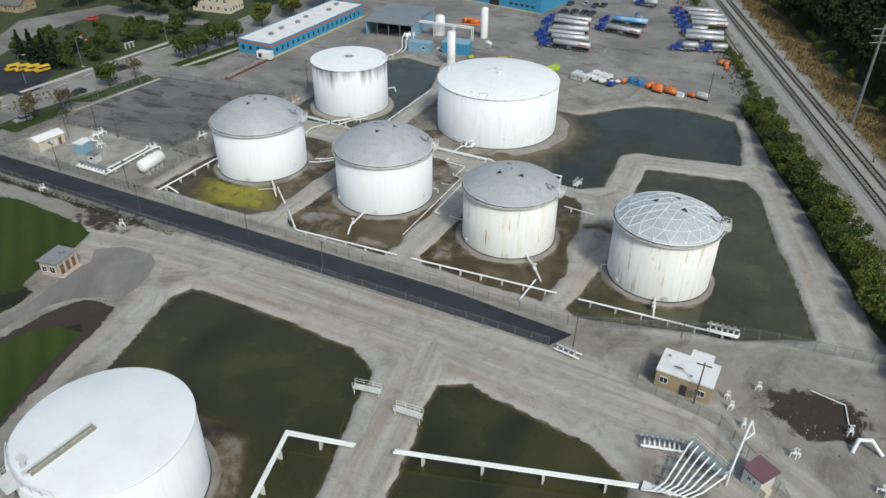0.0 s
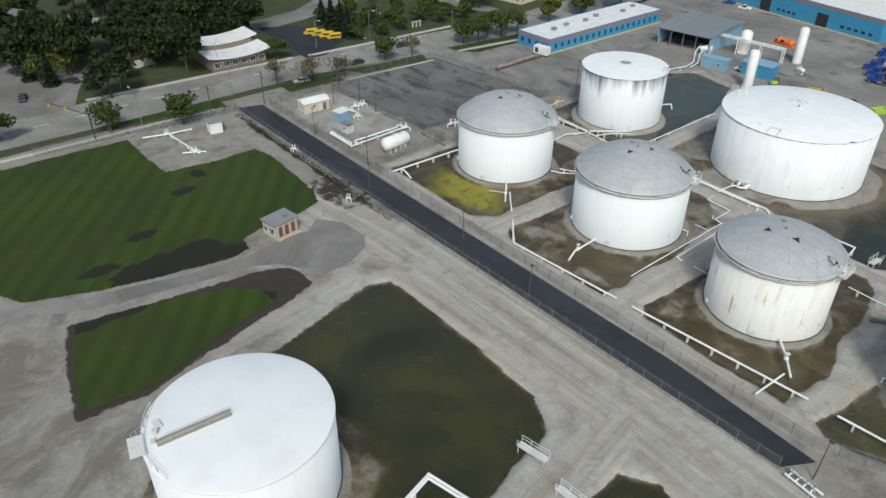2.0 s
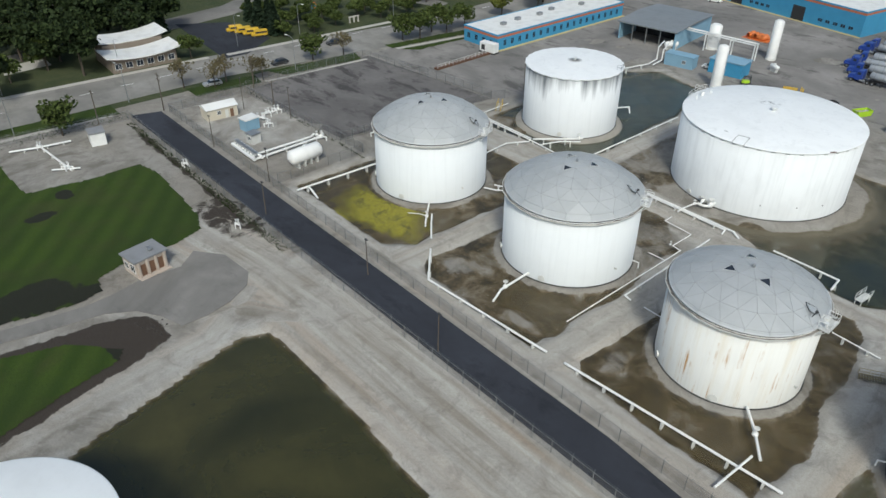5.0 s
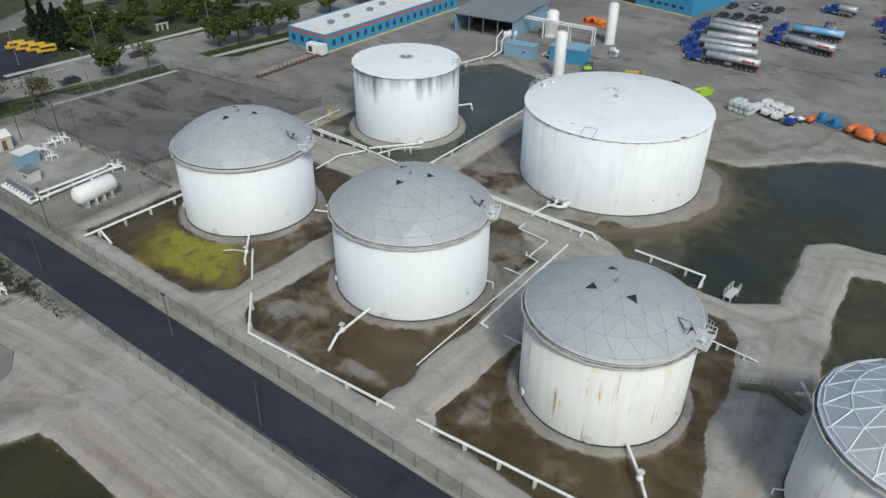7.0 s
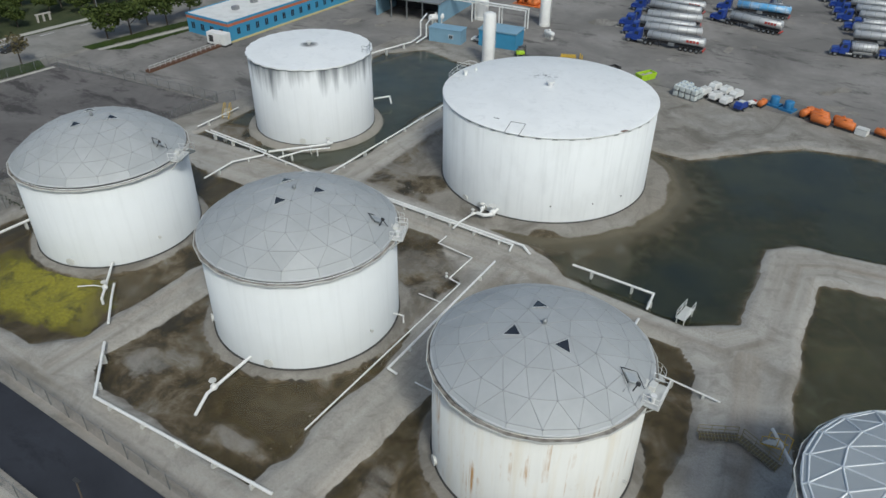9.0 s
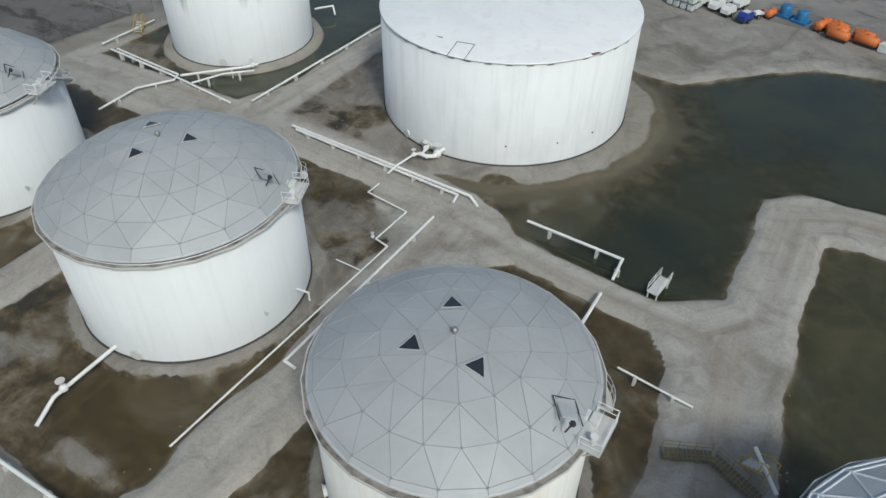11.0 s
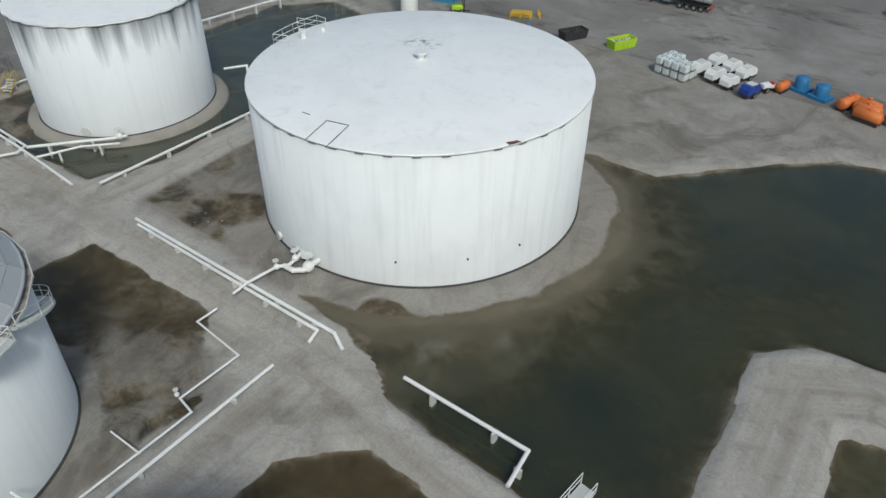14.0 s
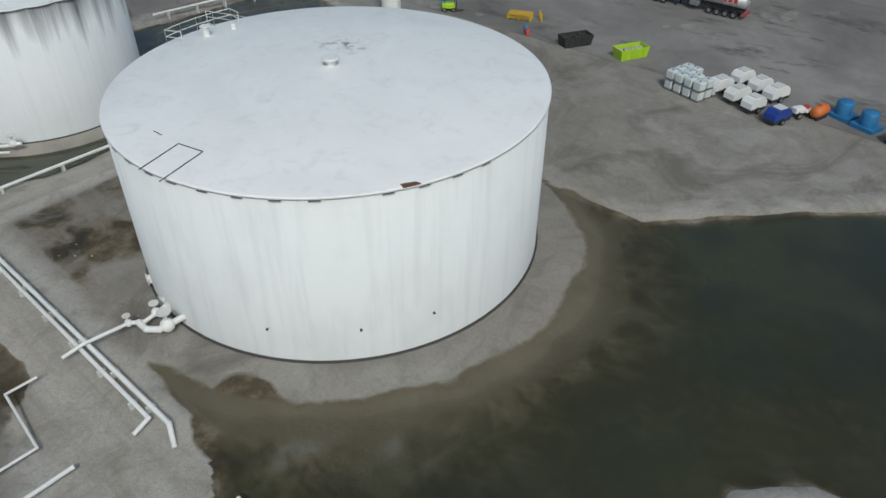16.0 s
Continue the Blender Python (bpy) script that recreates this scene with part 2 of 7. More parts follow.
def shell_material(name, base, streaks=0.3, rust=0.0, grime=(0.33, 0.34, 0.34), top_dark=0.0, height=12.5):
    """Painted steel plates: stains that run down, rust, course and plate joints."""
    n = Nodes(name)
    c = n.tree.nodes.new("ShaderNodeTexCoord").outputs["Object"]
    sep = n.node("ShaderNodeSeparateXYZ", Vector=c)
    ang = n.math("ARCTAN2", sep.outputs[1], sep.outputs[0])
    rnd = n.random()

    def run(freq, fall, detail=4):
        k = n.node("ShaderNodeCombineXYZ", X=n.math("ADD", n.math("MULTIPLY", ang, freq), n.math("MULTIPLY", rnd, 40)), Y=n.math("MULTIPLY", sep.outputs[2], fall))
        return n.noise(k.outputs[0], 1.0, detail, 0.6)

    thin, wide = run(16, 0.05), run(3.5, 0.12)
    soft = n.noise(c, 0.25, 4)
    col = n.mix(n.math("MULTIPLY", n.ramp(thin, (0.5, 0.0), (0.72, 1.0)), streaks), base, grime)
    col = n.mix(n.math("MULTIPLY", n.ramp(wide, (0.5, 0.0), (0.7, 1.0)), streaks * 0.7), col, grime)
    col = n.mix(n.math("MULTIPLY", n.ramp(soft, (0.45, 0.0), (0.75, 1.0)), 0.15), col, tuple(0.8 * k for k in base))
    if top_dark:
        drip = run(5, 0.03, 4)
        level = n.math("DIVIDE", sep.outputs[2], height)
        from_top = n.math("ADD", n.math("MULTIPLY", n.math("SUBTRACT", level, 0.72), 2.0), n.math("MULTIPLY", n.math("SUBTRACT", drip, 0.5), 2.2))
        col = n.mix(n.math("MULTIPLY", n.ramp(from_top, (0.0, 0.0), (0.28, 0.4), (0.7, 1.0)), top_dark), col, (0.10, 0.112, 0.125))
    if rust:
        spot = run(4.5, 0.16, 5)
        rr = n.math("MULTIPLY", n.ramp(run(22, 0.05, 6), (0.5, 0.0), (0.62, 1.0)), n.ramp(spot, (0.52, 0.0), (0.64, 1.0)))
        col = n.mix(n.math("MULTIPLY", rr, rust), col, (0.40, 0.22, 0.075))
        halo = n.math("MULTIPLY", n.ramp(run(6, 0.06, 5), (0.5, 0.0), (0.72, 1.0)), 0.42 * rust)
        col = n.mix(halo, col, (0.60, 0.52, 0.38))
        blot = n.math("MULTIPLY", n.ramp(n.noise(c, 1.7, 6, 0.7), (0.66, 0.0), (0.72, 1.0)), n.ramp(spot, (0.56, 0.0), (0.64, 1.0)))
        col = n.mix(n.math("MULTIPLY", blot, rust), col, (0.20, 0.085, 0.03))
    course = n.math("FRACT", n.math("DIVIDE", sep.outputs[2], 2.4))
    line = n.ramp(course, (0.0, 1.0), (0.02, 0.0))
    plate = n.ramp(n.math("FRACT", n.math("MULTIPLY", ang, 2.0)), (0.0, 1.0), (0.008, 0.0))
    n.bump(n.math("ADD", n.math("MULTIPLY", n.math("ADD", line, plate), 0.5), n.math("MULTIPLY", soft, 0.6)), 0.25, 0.05)
    return n.done(col, 0.68, 0.0, 0.3)


def dome_material(name, base, light):
    n = Nodes(name)
    v = n.where()
    fine, broad = n.noise(v, 2.5, 5), n.noise(v, 0.3, 4)
    col = n.mix(n.random(), base, light)
    col = n.mix(n.math("MULTIPLY", n.ramp(broad, (0.45, 0.0), (0.75, 1.0)), 0.35), col, tuple(0.7 * k for k in base))
    n.bump(fine, 0.1, 0.01)
    return n.done(col, n.ramp(fine, (0.3, 0.5), (0.7, 0.65)), 0.1)


def leaf_material(name, a, b):
    n = Nodes(name)
    isl = n.tree.nodes.new("ShaderNodeNewGeometry").outputs["Random Per Island"]
    col = n.mix(isl, a, b)
    col = n.mix(n.math("MULTIPLY", n.random(), 0.35), col, tuple(0.6 * k for k in a))
    mat = n.done(col, 0.75, 0.0, 0.2)
    return mat


def roof_material(name, hub=0.0):
    """White roof coating with smears and, at the hub, soot."""
    n = Nodes(name)
    c = n.tree.nodes.new("ShaderNodeTexCoord").outputs["Object"]
    broad, mid, fine = n.noise(c, 0.14, 5, 0.6, 0.8), n.noise(c, 0.6, 6, 0.65, 1.0), n.noise(c, 4.0, 4, 0.7)
    col = n.mix(n.math("MULTIPLY", n.ramp(broad, (0.40, 0.0), (0.66, 1.0)), 0.55), (0.85, 0.86, 0.855), (0.76, 0.77, 0.765))
    col = n.mix(n.math("MULTIPLY", n.ramp(mid, (0.52, 0.0), (0.75, 1.0)), 0.45), col, (0.62, 0.63, 0.63))
    sep = n.node("ShaderNodeSeparateXYZ", Vector=c)
    if hub:
        away = n.math("SQRT", n.math("ADD", n.math("POWER", sep.outputs[0], 2.0), n.math("POWER", sep.outputs[1], 2.0)))
        soot = n.math("ADD", n.math("DIVIDE", away, hub), n.math("MULTIPLY", n.math("SUBTRACT", mid, 0.5), 0.7))
        col = n.mix(n.ramp(soot, (0.45, 0.85), (1.0, 0.0)), col, (0.07, 0.07, 0.07))
    else:
        moved = n.node("ShaderNodeMapping", Location=(0.93, -1.85, 0), Scale=(0.32, 0.5, 0.0))
        n.put(moved.inputs["Vector"], c)
        reach = n.node("ShaderNodeVectorMath", Vector=moved.outputs[0])
        reach.operation = "LENGTH"
        smear = n.math("MULTIPLY", n.ramp(reach.outputs["Value"], (0.2, 1.0), (1.0, 0.0)), n.ramp(n.noise(c, 0.9, 6, 0.7, 1.5), (0.5, 0.0), (0.62, 1.0)))
        col = n.mix(smear, col, (0.22, 0.225, 0.225))
    n.bump(n.math("ADD", mid, fine), 0.15, 0.03)
    return n.done(col, 0.5)


M = dict(
    big_roof=roof_material("smeared_roof_coat"),
    hub_roof=roof_material("sooty_hub_roof_coat", 1.7),
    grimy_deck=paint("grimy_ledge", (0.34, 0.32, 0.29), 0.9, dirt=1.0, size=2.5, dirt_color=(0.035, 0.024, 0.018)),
    skirt=paint("eave_aluminium", (0.50, 0.515, 0.52), 0.55, 0.1, dirt=0.3),
    rust=paint("flaking_rust", (0.13, 0.065, 0.04), 0.9, dirt=0.6, size=3),
    pad=paint("packed_gravel_pad", (0.30, 0.28, 0.245), 0.95, dirt=0.5),
    walk=paint("pale_walkway", (0.26, 0.24, 0.19), 0.6, dirt=0.4),
    grate=paint("grated_steel", (0.25, 0.29, 0.29), 0.6, 0.2),
    white_roof=paint("white_felt_roof", (0.72, 0.72, 0.70), 0.7, dirt=0.4, dirt_color=(0.4, 0.39, 0.37)),
    brown=paint("brown_timber", (0.16, 0.085, 0.05), 0.7),
    soil=paint("dark_soil", (0.05, 0.043, 0.036), 0.95),
    stripe=paint("orange_red_stripe", (0.50, 0.15, 0.07), 0.6, dirt=0.2),
    kerb_yellow=paint("worn_yellow_kerb", (0.50, 0.42, 0.20), 0.9, dirt=0.5),
    sky_panel=paint("blue_white_panel", (0.10, 0.36, 0.66), 0.4, dirt=0.9, dirt_color=(0.75, 0.78, 0.8)),
    tote=paint("milky_plastic", (0.60, 0.64, 0.63), 0.5, dirt=0.25),
    cream=paint("cream_render", (0.62, 0.56, 0.43), 0.8, dirt=0.2),
    stone=paint("brown_stone_wall", (0.20, 0.165, 0.13), 0.9, dirt=0.5),
    tread=paint("worn_tread", (0.15, 0.13, 0.09), 0.8),
    brass=paint("dull_yellow_rail", (0.26, 0.21, 0.08), 0.6),
    ground=ground_material(),
    lawn=lawn_material(),
    road=asphalt("fresh_asphalt", (0.034, 0.037, 0.046), 0.6),
    lot=asphalt("worn_asphalt", (0.14, 0.131, 0.126), 1.0, stains=0.50),
    yard=asphalt("yard_paving", (0.218, 0.206, 0.192), 0.9),
    street=asphalt("street_paving", (0.245, 0.235, 0.215), 0.35),
    side_road=asphalt("side_road_paving", (0.205, 0.195, 0.18), 0.35),
    kerb=paint("pale_concrete", (0.45, 0.43, 0.39), 0.9),
    white_shell=shell_material("white_tank_paint", (0.71, 0.735, 0.745), 0.1),
    stained_shell=shell_material("streaked_tank_paint", (0.76, 0.78, 0.785), 0.19, height=13.2),
    drip_shell=shell_material("dark_streaked_tank_paint", (0.70, 0.72, 0.73), 0.12, top_dark=0.95, height=13.3),
    rust_shell=shell_material("rusty_tank_paint", (0.72, 0.72, 0.69), 0.12, rust=1.0),
    roof=paint("white_roof_coat", (0.77, 0.785, 0.785), 0.5, dirt=0.22, size=0.5, dirt_color=(0.5, 0.5, 0.49)),
    dome=dome_material("weathered_aluminium", (0.40, 0.415, 0.42), (0.43, 0.445, 0.45)),
    dome_new=dome_material("bright_aluminium", (0.40, 0.425, 0.44), (0.46, 0.485, 0.50)),
    rib=paint("aluminium_rib", (0.34, 0.35, 0.355), 0.55, 0.1),
    rib_new=paint("white_rib", (0.74, 0.77, 0.79), 0.45, 0.2),
    # near-black: the shade painted in the dome rim gaps, and dark tank fittings
    gap=paint("gap_shade_and_fittings", (0.05, 0.048, 0.045), 0.8),
    skylight=paint("dark_skylight", (0.03, 0.035, 0.045), 0.25),
    white=paint("white_paint", (0.78, 0.78, 0.76), 0.45, dirt=0.3),
    offwhite=paint("dull_white_paint", (0.62, 0.62, 0.59), 0.55, dirt=0.5),
    galv=paint("galvanised_steel", (0.33, 0.34, 0.345), 0.45, 0.6),
    fence=paint("fence_wire", (0.20, 0.205, 0.205), 0.5, 0.4),
    wood_pole=paint("weathered_timber", (0.10, 0.082, 0.065), 0.9),
    black=paint("black_rubber", (0.02, 0.02, 0.021), 0.8),
    # near-black that paints the shade inside openings
    dark=paint("dark_opening", (0.025, 0.025, 0.027), 0.8),
    glass=paint("dark_glass", (0.03, 0.04, 0.055), 0.1),
    blue=paint("blue_cladding", (0.055, 0.27, 0.46), 0.55, dirt=0.25),
    pale_blue=paint("pale_blue_cladding", (0.22, 0.37, 0.48), 0.55, dirt=0.3),
    grey_roof=paint("grey_metal_roof", (0.22, 0.235, 0.245), 0.55, 0.1, dirt=0.3),
    orange=paint("orange_paint", (0.62, 0.17, 0.04), 0.5, dirt=0.3),
    truck_blue=paint("truck_blue", (0.02, 0.055, 0.28), 0.35, dirt=0.2),
    barrel_blue=paint("tank_blue", (0.03, 0.17, 0.36), 0.45),
    steel=paint("dull_tank_steel", (0.52, 0.53, 0.54), 0.48, 0.35, dirt=0.2),
    chassis=paint("dark_chassis", (0.035, 0.035, 0.037), 0.6),
    brick=paint("tan_brick", (0.37, 0.285, 0.175), 0.85, dirt=0.4),
    pink=paint("pale_pink_brick", (0.46, 0.39, 0.33), 0.85, dirt=0.35),
    shed_roof=paint("grey_felt_roof", (0.23, 0.235, 0.245), 0.85, dirt=0.4),
    plum=paint("plum_metal_roof", (0.16, 0.085, 0.095), 0.6),
    yellow=paint("yellow_paint", (0.62, 0.40, 0.03), 0.5, dirt=0.2),
    lime=paint("lime_green_paint", (0.40, 0.62, 0.03), 0.5, dirt=0.2),
    red=paint("red_paint", (0.45, 0.05, 0.035), 0.5),
    silver=paint("silver_car_paint", (0.42, 0.43, 0.44), 0.35, 0.3),
    rail=paint("rusty_rail_steel", (0.11, 0.085, 0.07), 0.5, 0.4),
    sleeper=paint("dark_sleeper", (0.06, 0.05, 0.042), 0.9),
    ballast=paint("rail_ballast", (0.30, 0.285, 0.265), 0.95, dirt=0.6, size=3),
    bark=paint("bark", (0.075, 0.06, 0.045), 0.95),
    leaf=leaf_material("green_leaves", (0.012, 0.022, 0.007), (0.034, 0.052, 0.015)),
    leaf_dark=leaf_material("dark_needles", (0.010, 0.022, 0.011), (0.024, 0.04, 0.02)),
    leaf_yellow=leaf_material("turning_leaves", (0.075, 0.095, 0.018), (0.15, 0.16, 0.032)),
    leaf_olive=leaf_material("olive_leaves", (0.036, 0.055, 0.013), (0.085, 0.112, 0.028)),
    leaf_bare=leaf_material("thinning_leaves", (0.10, 0.09, 0.05), (0.15, 0.12, 0.06)),
    dry_grass=leaf_material("dry_grass", (0.13, 0.085, 0.03), (0.24, 0.17, 0.07)),
    beige=paint("beige_cladding", (0.55, 0.50, 0.40), 0.75),
    house_wall=paint("pale_house_wall", (0.62, 0.60, 0.56), 0.8),
    shingle=paint("grey_shingles", (0.14, 0.135, 0.13), 0.9),
    water_olive=water_material("olive_pond_water", (0.058, 0.053, 0.018), (0.023, 0.024, 0.009), 0.03, 0.18),
    water_dun=water_material("dun_pond_water", (0.075, 0.070, 0.034), (0.033, 0.035, 0.019), 0.05, 0.5),
    water_teal=water_material("dark_teal_pond_water", (0.046, 0.047, 0.021), (0.016, 0.023, 0.019), 0.03, 0.3),
    water_jade=water_material("jade_pond_water", (0.062, 0.062, 0.036), (0.030, 0.050, 0.041), 0.05, 0.4),
    water_brown=water_material("brown_puddle_water", (0.082, 0.062, 0.027), (0.038, 0.030, 0.013), 0.07, 0.4),
)

# ---- geometry helpers ----


class Shape:
    """Gathers faces for one mesh."""

    def __init__(self):
        self.v, self.f, self.s = [], [], []

    def add(self, verts, faces, smooth=False, m=None):
        k = len(self.v)
        self.v += [tuple(m @ Vector(p)) for p in verts] if m is not None else [tuple(p) for p in verts]
        self.f += [tuple(i + k for i in f) for f in faces]
        self.s += [smooth] * len(faces)
        return self

    def box(self, x0, x1, y0, y1, z0, z1, m=None):
        p = [(x, y, z) for z in (z0, z1) for x, y in ((x0, y0), (x1, y0), (x1, y1), (x0, y1))]
        return self.add(p, [(3, 2, 1, 0), (4, 5, 6, 7), (0, 1, 5, 4), (1, 2, 6, 5), (2, 3, 7, 6), (3, 0, 4, 7)], m=m)

    def soft_box(self, x0, x1, y0, y1, z0, z1, c=0.08, m=None):
        """A box with cut edges."""
        rings = []
        for z, i in ((z0, c), (z0 + c, 0), (z1 - c, 0), (z1, c)):
            a, b, d, e = x0 + i, x1 - i, y0 + i, y1 - i
            rings.append([(a + c, d, z), (b - c, d, z), (b, d + c, z), (b, e - c, z), (b - c, e, z), (a + c, e, z), (a, e - c, z), (a, d + c, z)])
        v = [p for r in rings for p in r]
        f = [tuple(reversed(range(8))), tuple(range(24, 32))]
        f += [(8 * k + i, 8 * k + (i + 1) % 8, 8 * k + 8 + (i + 1) % 8, 8 * k + 8 + i) for k in range(3) for i in range(8)]
        return self.add(v, f, m=m)

    def prism(self, poly, z0, z1, m=None):
        n = len(poly)
        v = [(x, y, z0) for x, y in poly] + [(x, y, z1) for x, y in poly]
        f = [tuple(reversed(range(n))), tuple(range(n, 2 * n))] + [(i, (i + 1) % n, n + (i + 1) % n, n + i) for i in range(n)]
        return self.add(v, f, m=m)

    def side(self, poly, y0, y1, m=None):
        """A profile in x and z, drawn out along y."""
        n = len(poly)
        v = [(x, y0, z) for x, z in poly] + [(x, y1, z) for x, z in poly]
        f = [tuple(range(n)), tuple(reversed(range(n, 2 * n)))] + [(i, n + i, n + (i + 1) % n, (i + 1) % n) for i in range(n)]
        return self.add(v, f, m=m)

    def rod(self, a, b, r, r2=None, n=8, caps=True, m=None):
        a, b = Vector(a), Vector(b)
        q = (b - a).to_track_quat("Z", "Y")
        r2 = r if r2 is None else r2
        ring = [(math.cos(2 * math.pi * i / n), math.sin(2 * math.pi * i / n)) for i in range(n)]
        v = [a + q @ Vector((x * r, y * r, 0)) for x, y in ring] + [b + q @ Vector((x * r2, y * r2, 0)) for x, y in ring]
        self.add(v, [(i, (i + 1) % n, n + (i + 1) % n, n + i) for i in range(n)], True, m)
        if caps:
            self.add(v, [tuple(reversed(range(n))), tuple(range(n, 2 * n))], False, m)
        return self

    def pipe(self, pts, r, n=8):
        for a, b in zip(pts, pts[1:]):
            self.rod(a, b, r, n=n)
        for p in pts[1:-1]:
            self.ball(p, r * 1.12, 8, 5)
        return self

    def ball(self, c, r, n=10, k=6, sz=1.0, m=None):
        v = [(c[0], c[1], c[2] - r * sz)]
        for j in range(1, k):
            a = math.pi * j / k - math.pi / 2
            v += [(c[0] + r * math.cos(a) * math.cos(2 * math.pi * i / n), c[1] + r * math.cos(a) * math.sin(2 * math.pi * i / n), c[2] + r * sz * math.sin(a)) for i in range(n)]
        v.append((c[0], c[1], c[2] + r * sz))
        f = [(0, 1 + (i + 1) % n, 1 + i) for i in range(n)]
        f += [(1 + j * n + i, 1 + j * n + (i + 1) % n, 1 + (j + 1) * n + (i + 1) % n, 1 + (j + 1) * n + i) for j in range(k - 2) for i in range(n)]
        f += [(len(v) - 1, 1 + (k - 2) * n + i, 1 + (k - 2) * n + (i + 1) % n) for i in range(n)]
        return self.add(v, f, True, m)

    def turned(self, profile, n=48, smooth=True, m=None):
        """A profile of (radius, z) turned about z."""
        v = [(r * math.cos(2 * math.pi * i / n), r * math.sin(2 * math.pi * i / n), z) for r, z in profile for i in range(n)]
        f = [(j * n + i, j * n + (i + 1) % n, (j + 1) * n + (i + 1) % n, (j + 1) * n + i) for j in range(len(profile) - 1) for i in range(n)]
        return self.add(v, f, smooth, m)

    def mesh(self, name, mat):
        me = bpy.data.meshes.new(name)
        me.from_pydata(self.v, [], self.f)
        me.polygons.foreach_set("use_smooth", self.s)
        me.materials.append(mat)
        me.update()
        return me


def part(name, shape, mat, parent=None, label="", at=None):
    """One mesh object, under a thing or under a part of one."""
    ob = new(name, shape.mesh(name, mat) if isinstance(shape, Shape) else shape)
    ob.parent = parent
    if at is not None:
        ob.matrix_basis = at
    return tagged(ob, label)


def thing(name, label, category, at=None, group="", kind=""):
    ob = new(name)
    ob.empty_display_size = 0.5
    if at is not None:
        ob.matrix_basis = at
    return tagged(ob, label, category, group, kind)


def one(name, shape, mat, label, category, at=None, group="", kind=""):
    ob = part(name, shape, mat, at=at)
    return tagged(ob, label, category, group, kind)


# ---- the ground: one sheet with dikes and basins ----
POND_NEAR = [(-92, 72), (-90, 76), (-78, 76.5), (-54, 75.5), (-48, 72), (-46, 64), (-42, 50), (-37, 24), (-48, 20), (-70, 22), (-79, 30), (-86, 50)]
POND_MIDDLE = [(-34, 44), (-35, 56), (-38, 69), (-38, 74), (-33, 76.5), (-24, 75), (-12, 73), (-5.5, 68.5), (-4, 60), (-6, 44)]
PIT_EAST = [(-92, 150), (-60, 150), (-54, 146.2), (-38, 145.4), (-31.8, 149), (-33.2, 167.5), (-30, 170.5), (-5, 175), (-7, 190), (-11, 204), (-24, 207), (-36, 204.5), (-45, 195.5), (-51, 188.5), (-57, 188), (-88, 192), (-94, 185)]
PIT_CORNER = [(-27, 101), (-24, 99), (-10, 102.5), (3, 106), (16, 112), (7, 141), (0, 164), (-4, 168.5), (-27.2, 163.8), (-27.0, 150), (-23.2, 128)]
PIT_THREE = [(-58, 104), (-55, 101.5), (-30, 100.5), (-28.5, 112), (-31.2, 120), (-31.6, 130), (-33.4, 138), (-37, 142), (-52, 143), (-57, 138)]
PIT_TWO = [(-90.5, 104), (-87, 100.5), (-63, 100.5), (-62.5, 120), (-64, 141), (-72, 146), (-89, 145)]
PIT_ONE = [(-125, 101), (-98, 100.5), (-93.5, 105), (-93.5, 141), (-122, 141), (-126, 115)]
PIT_FOUR = [(-127, 148), (-99, 150), (-96, 157), (-97.5, 187), (-104, 206), (-119, 210), (-126, 202)]
# outline, bed at its west and east ends, water level
BASINS = {
    "near": (POND_NEAR, -1.0, -1.1, -0.45), "middle": (POND_MIDDLE, -1.1, -1.1, -0.45), "east": (PIT_EAST, -0.05, -1.0, -0.5),
    "corner": (PIT_CORNER, -0.75, -1.0, -0.5), "three": (PIT_THREE, -0.66, -0.72, -0.5), "two": (PIT_TWO, -0.58, -0.66, -0.5),
    "one": (PIT_ONE, -0.78, -0.66, -0.5), "four": (PIT_FOUR, -0.75, -1.0, -0.5),
}
TANKS = {  # centre, radius, shell height
    "one": (-110.6, 122.6, 10.6, 11.9), "two": (-76.4, 123.3, 10.75, 11.9), "three": (-44.65, 119.58, 9.5, 11.9), "corner": (-13.8, 119.8, 9.5, 12.3),
    "four": (-112.1, 164.7, 10.5, 13.3), "east": (-69.2, 170.4, 16.0, 13.2), "near": (-65.2, 37.0, 10.85, 11.6),
}


def inside(poly, x, y):
    """Signed distance to a polygon, over arrays; positive within."""
    best, odd = np.full(x.shape, 1e9), np.zeros(x.shape, bool)
    for (ax, ay), (bx, by) in zip(poly, poly[1:] + poly[:1]):
        dx, dy = bx - ax, by - ay
        k = np.clip(((x - ax) * dx + (y - ay) * dy) / (dx * dx + dy * dy), 0, 1)
        best = np.minimum(best, np.hypot(x - ax - k * dx, y - ay - k * dy))
        if dy:
            odd ^= ((ay > y) != (by > y)) & (x < dx * (y - ay) / dy + ax)
    return np.where(odd, best, -best)


def step(lo, hi, v):
    k = np.clip((v - lo) / (hi - lo), 0, 1)
    return k * k * (3 - 2 * k)


def waves(x, y, size, seed, octaves=4):
    """Smooth value noise, about -1 to 1."""
    rng, out, amp = np.random.default_rng(seed), 0.0, 0.6
    for _ in range(octaves):
        g = rng.uniform(-1, 1, (64, 64))
        u, w = x / size, y / size
        i, j = np.floor(u).astype(int), np.floor(w).astype(int)
        a, b = u - i, w - j
        a, b = a * a * (3 - 2 * a), b * b * (3 - 2 * b)
        out = out + amp * ((g[i % 64, j % 64] * (1 - a) + g[(i + 1) % 64, j % 64] * a) * (1 - b) + (g[i % 64, (j + 1) % 64] * (1 - a) + g[(i + 1) % 64, (j + 1) % 64] * a) * b)
        size, amp = size / 2.1, amp * 0.55
    return out


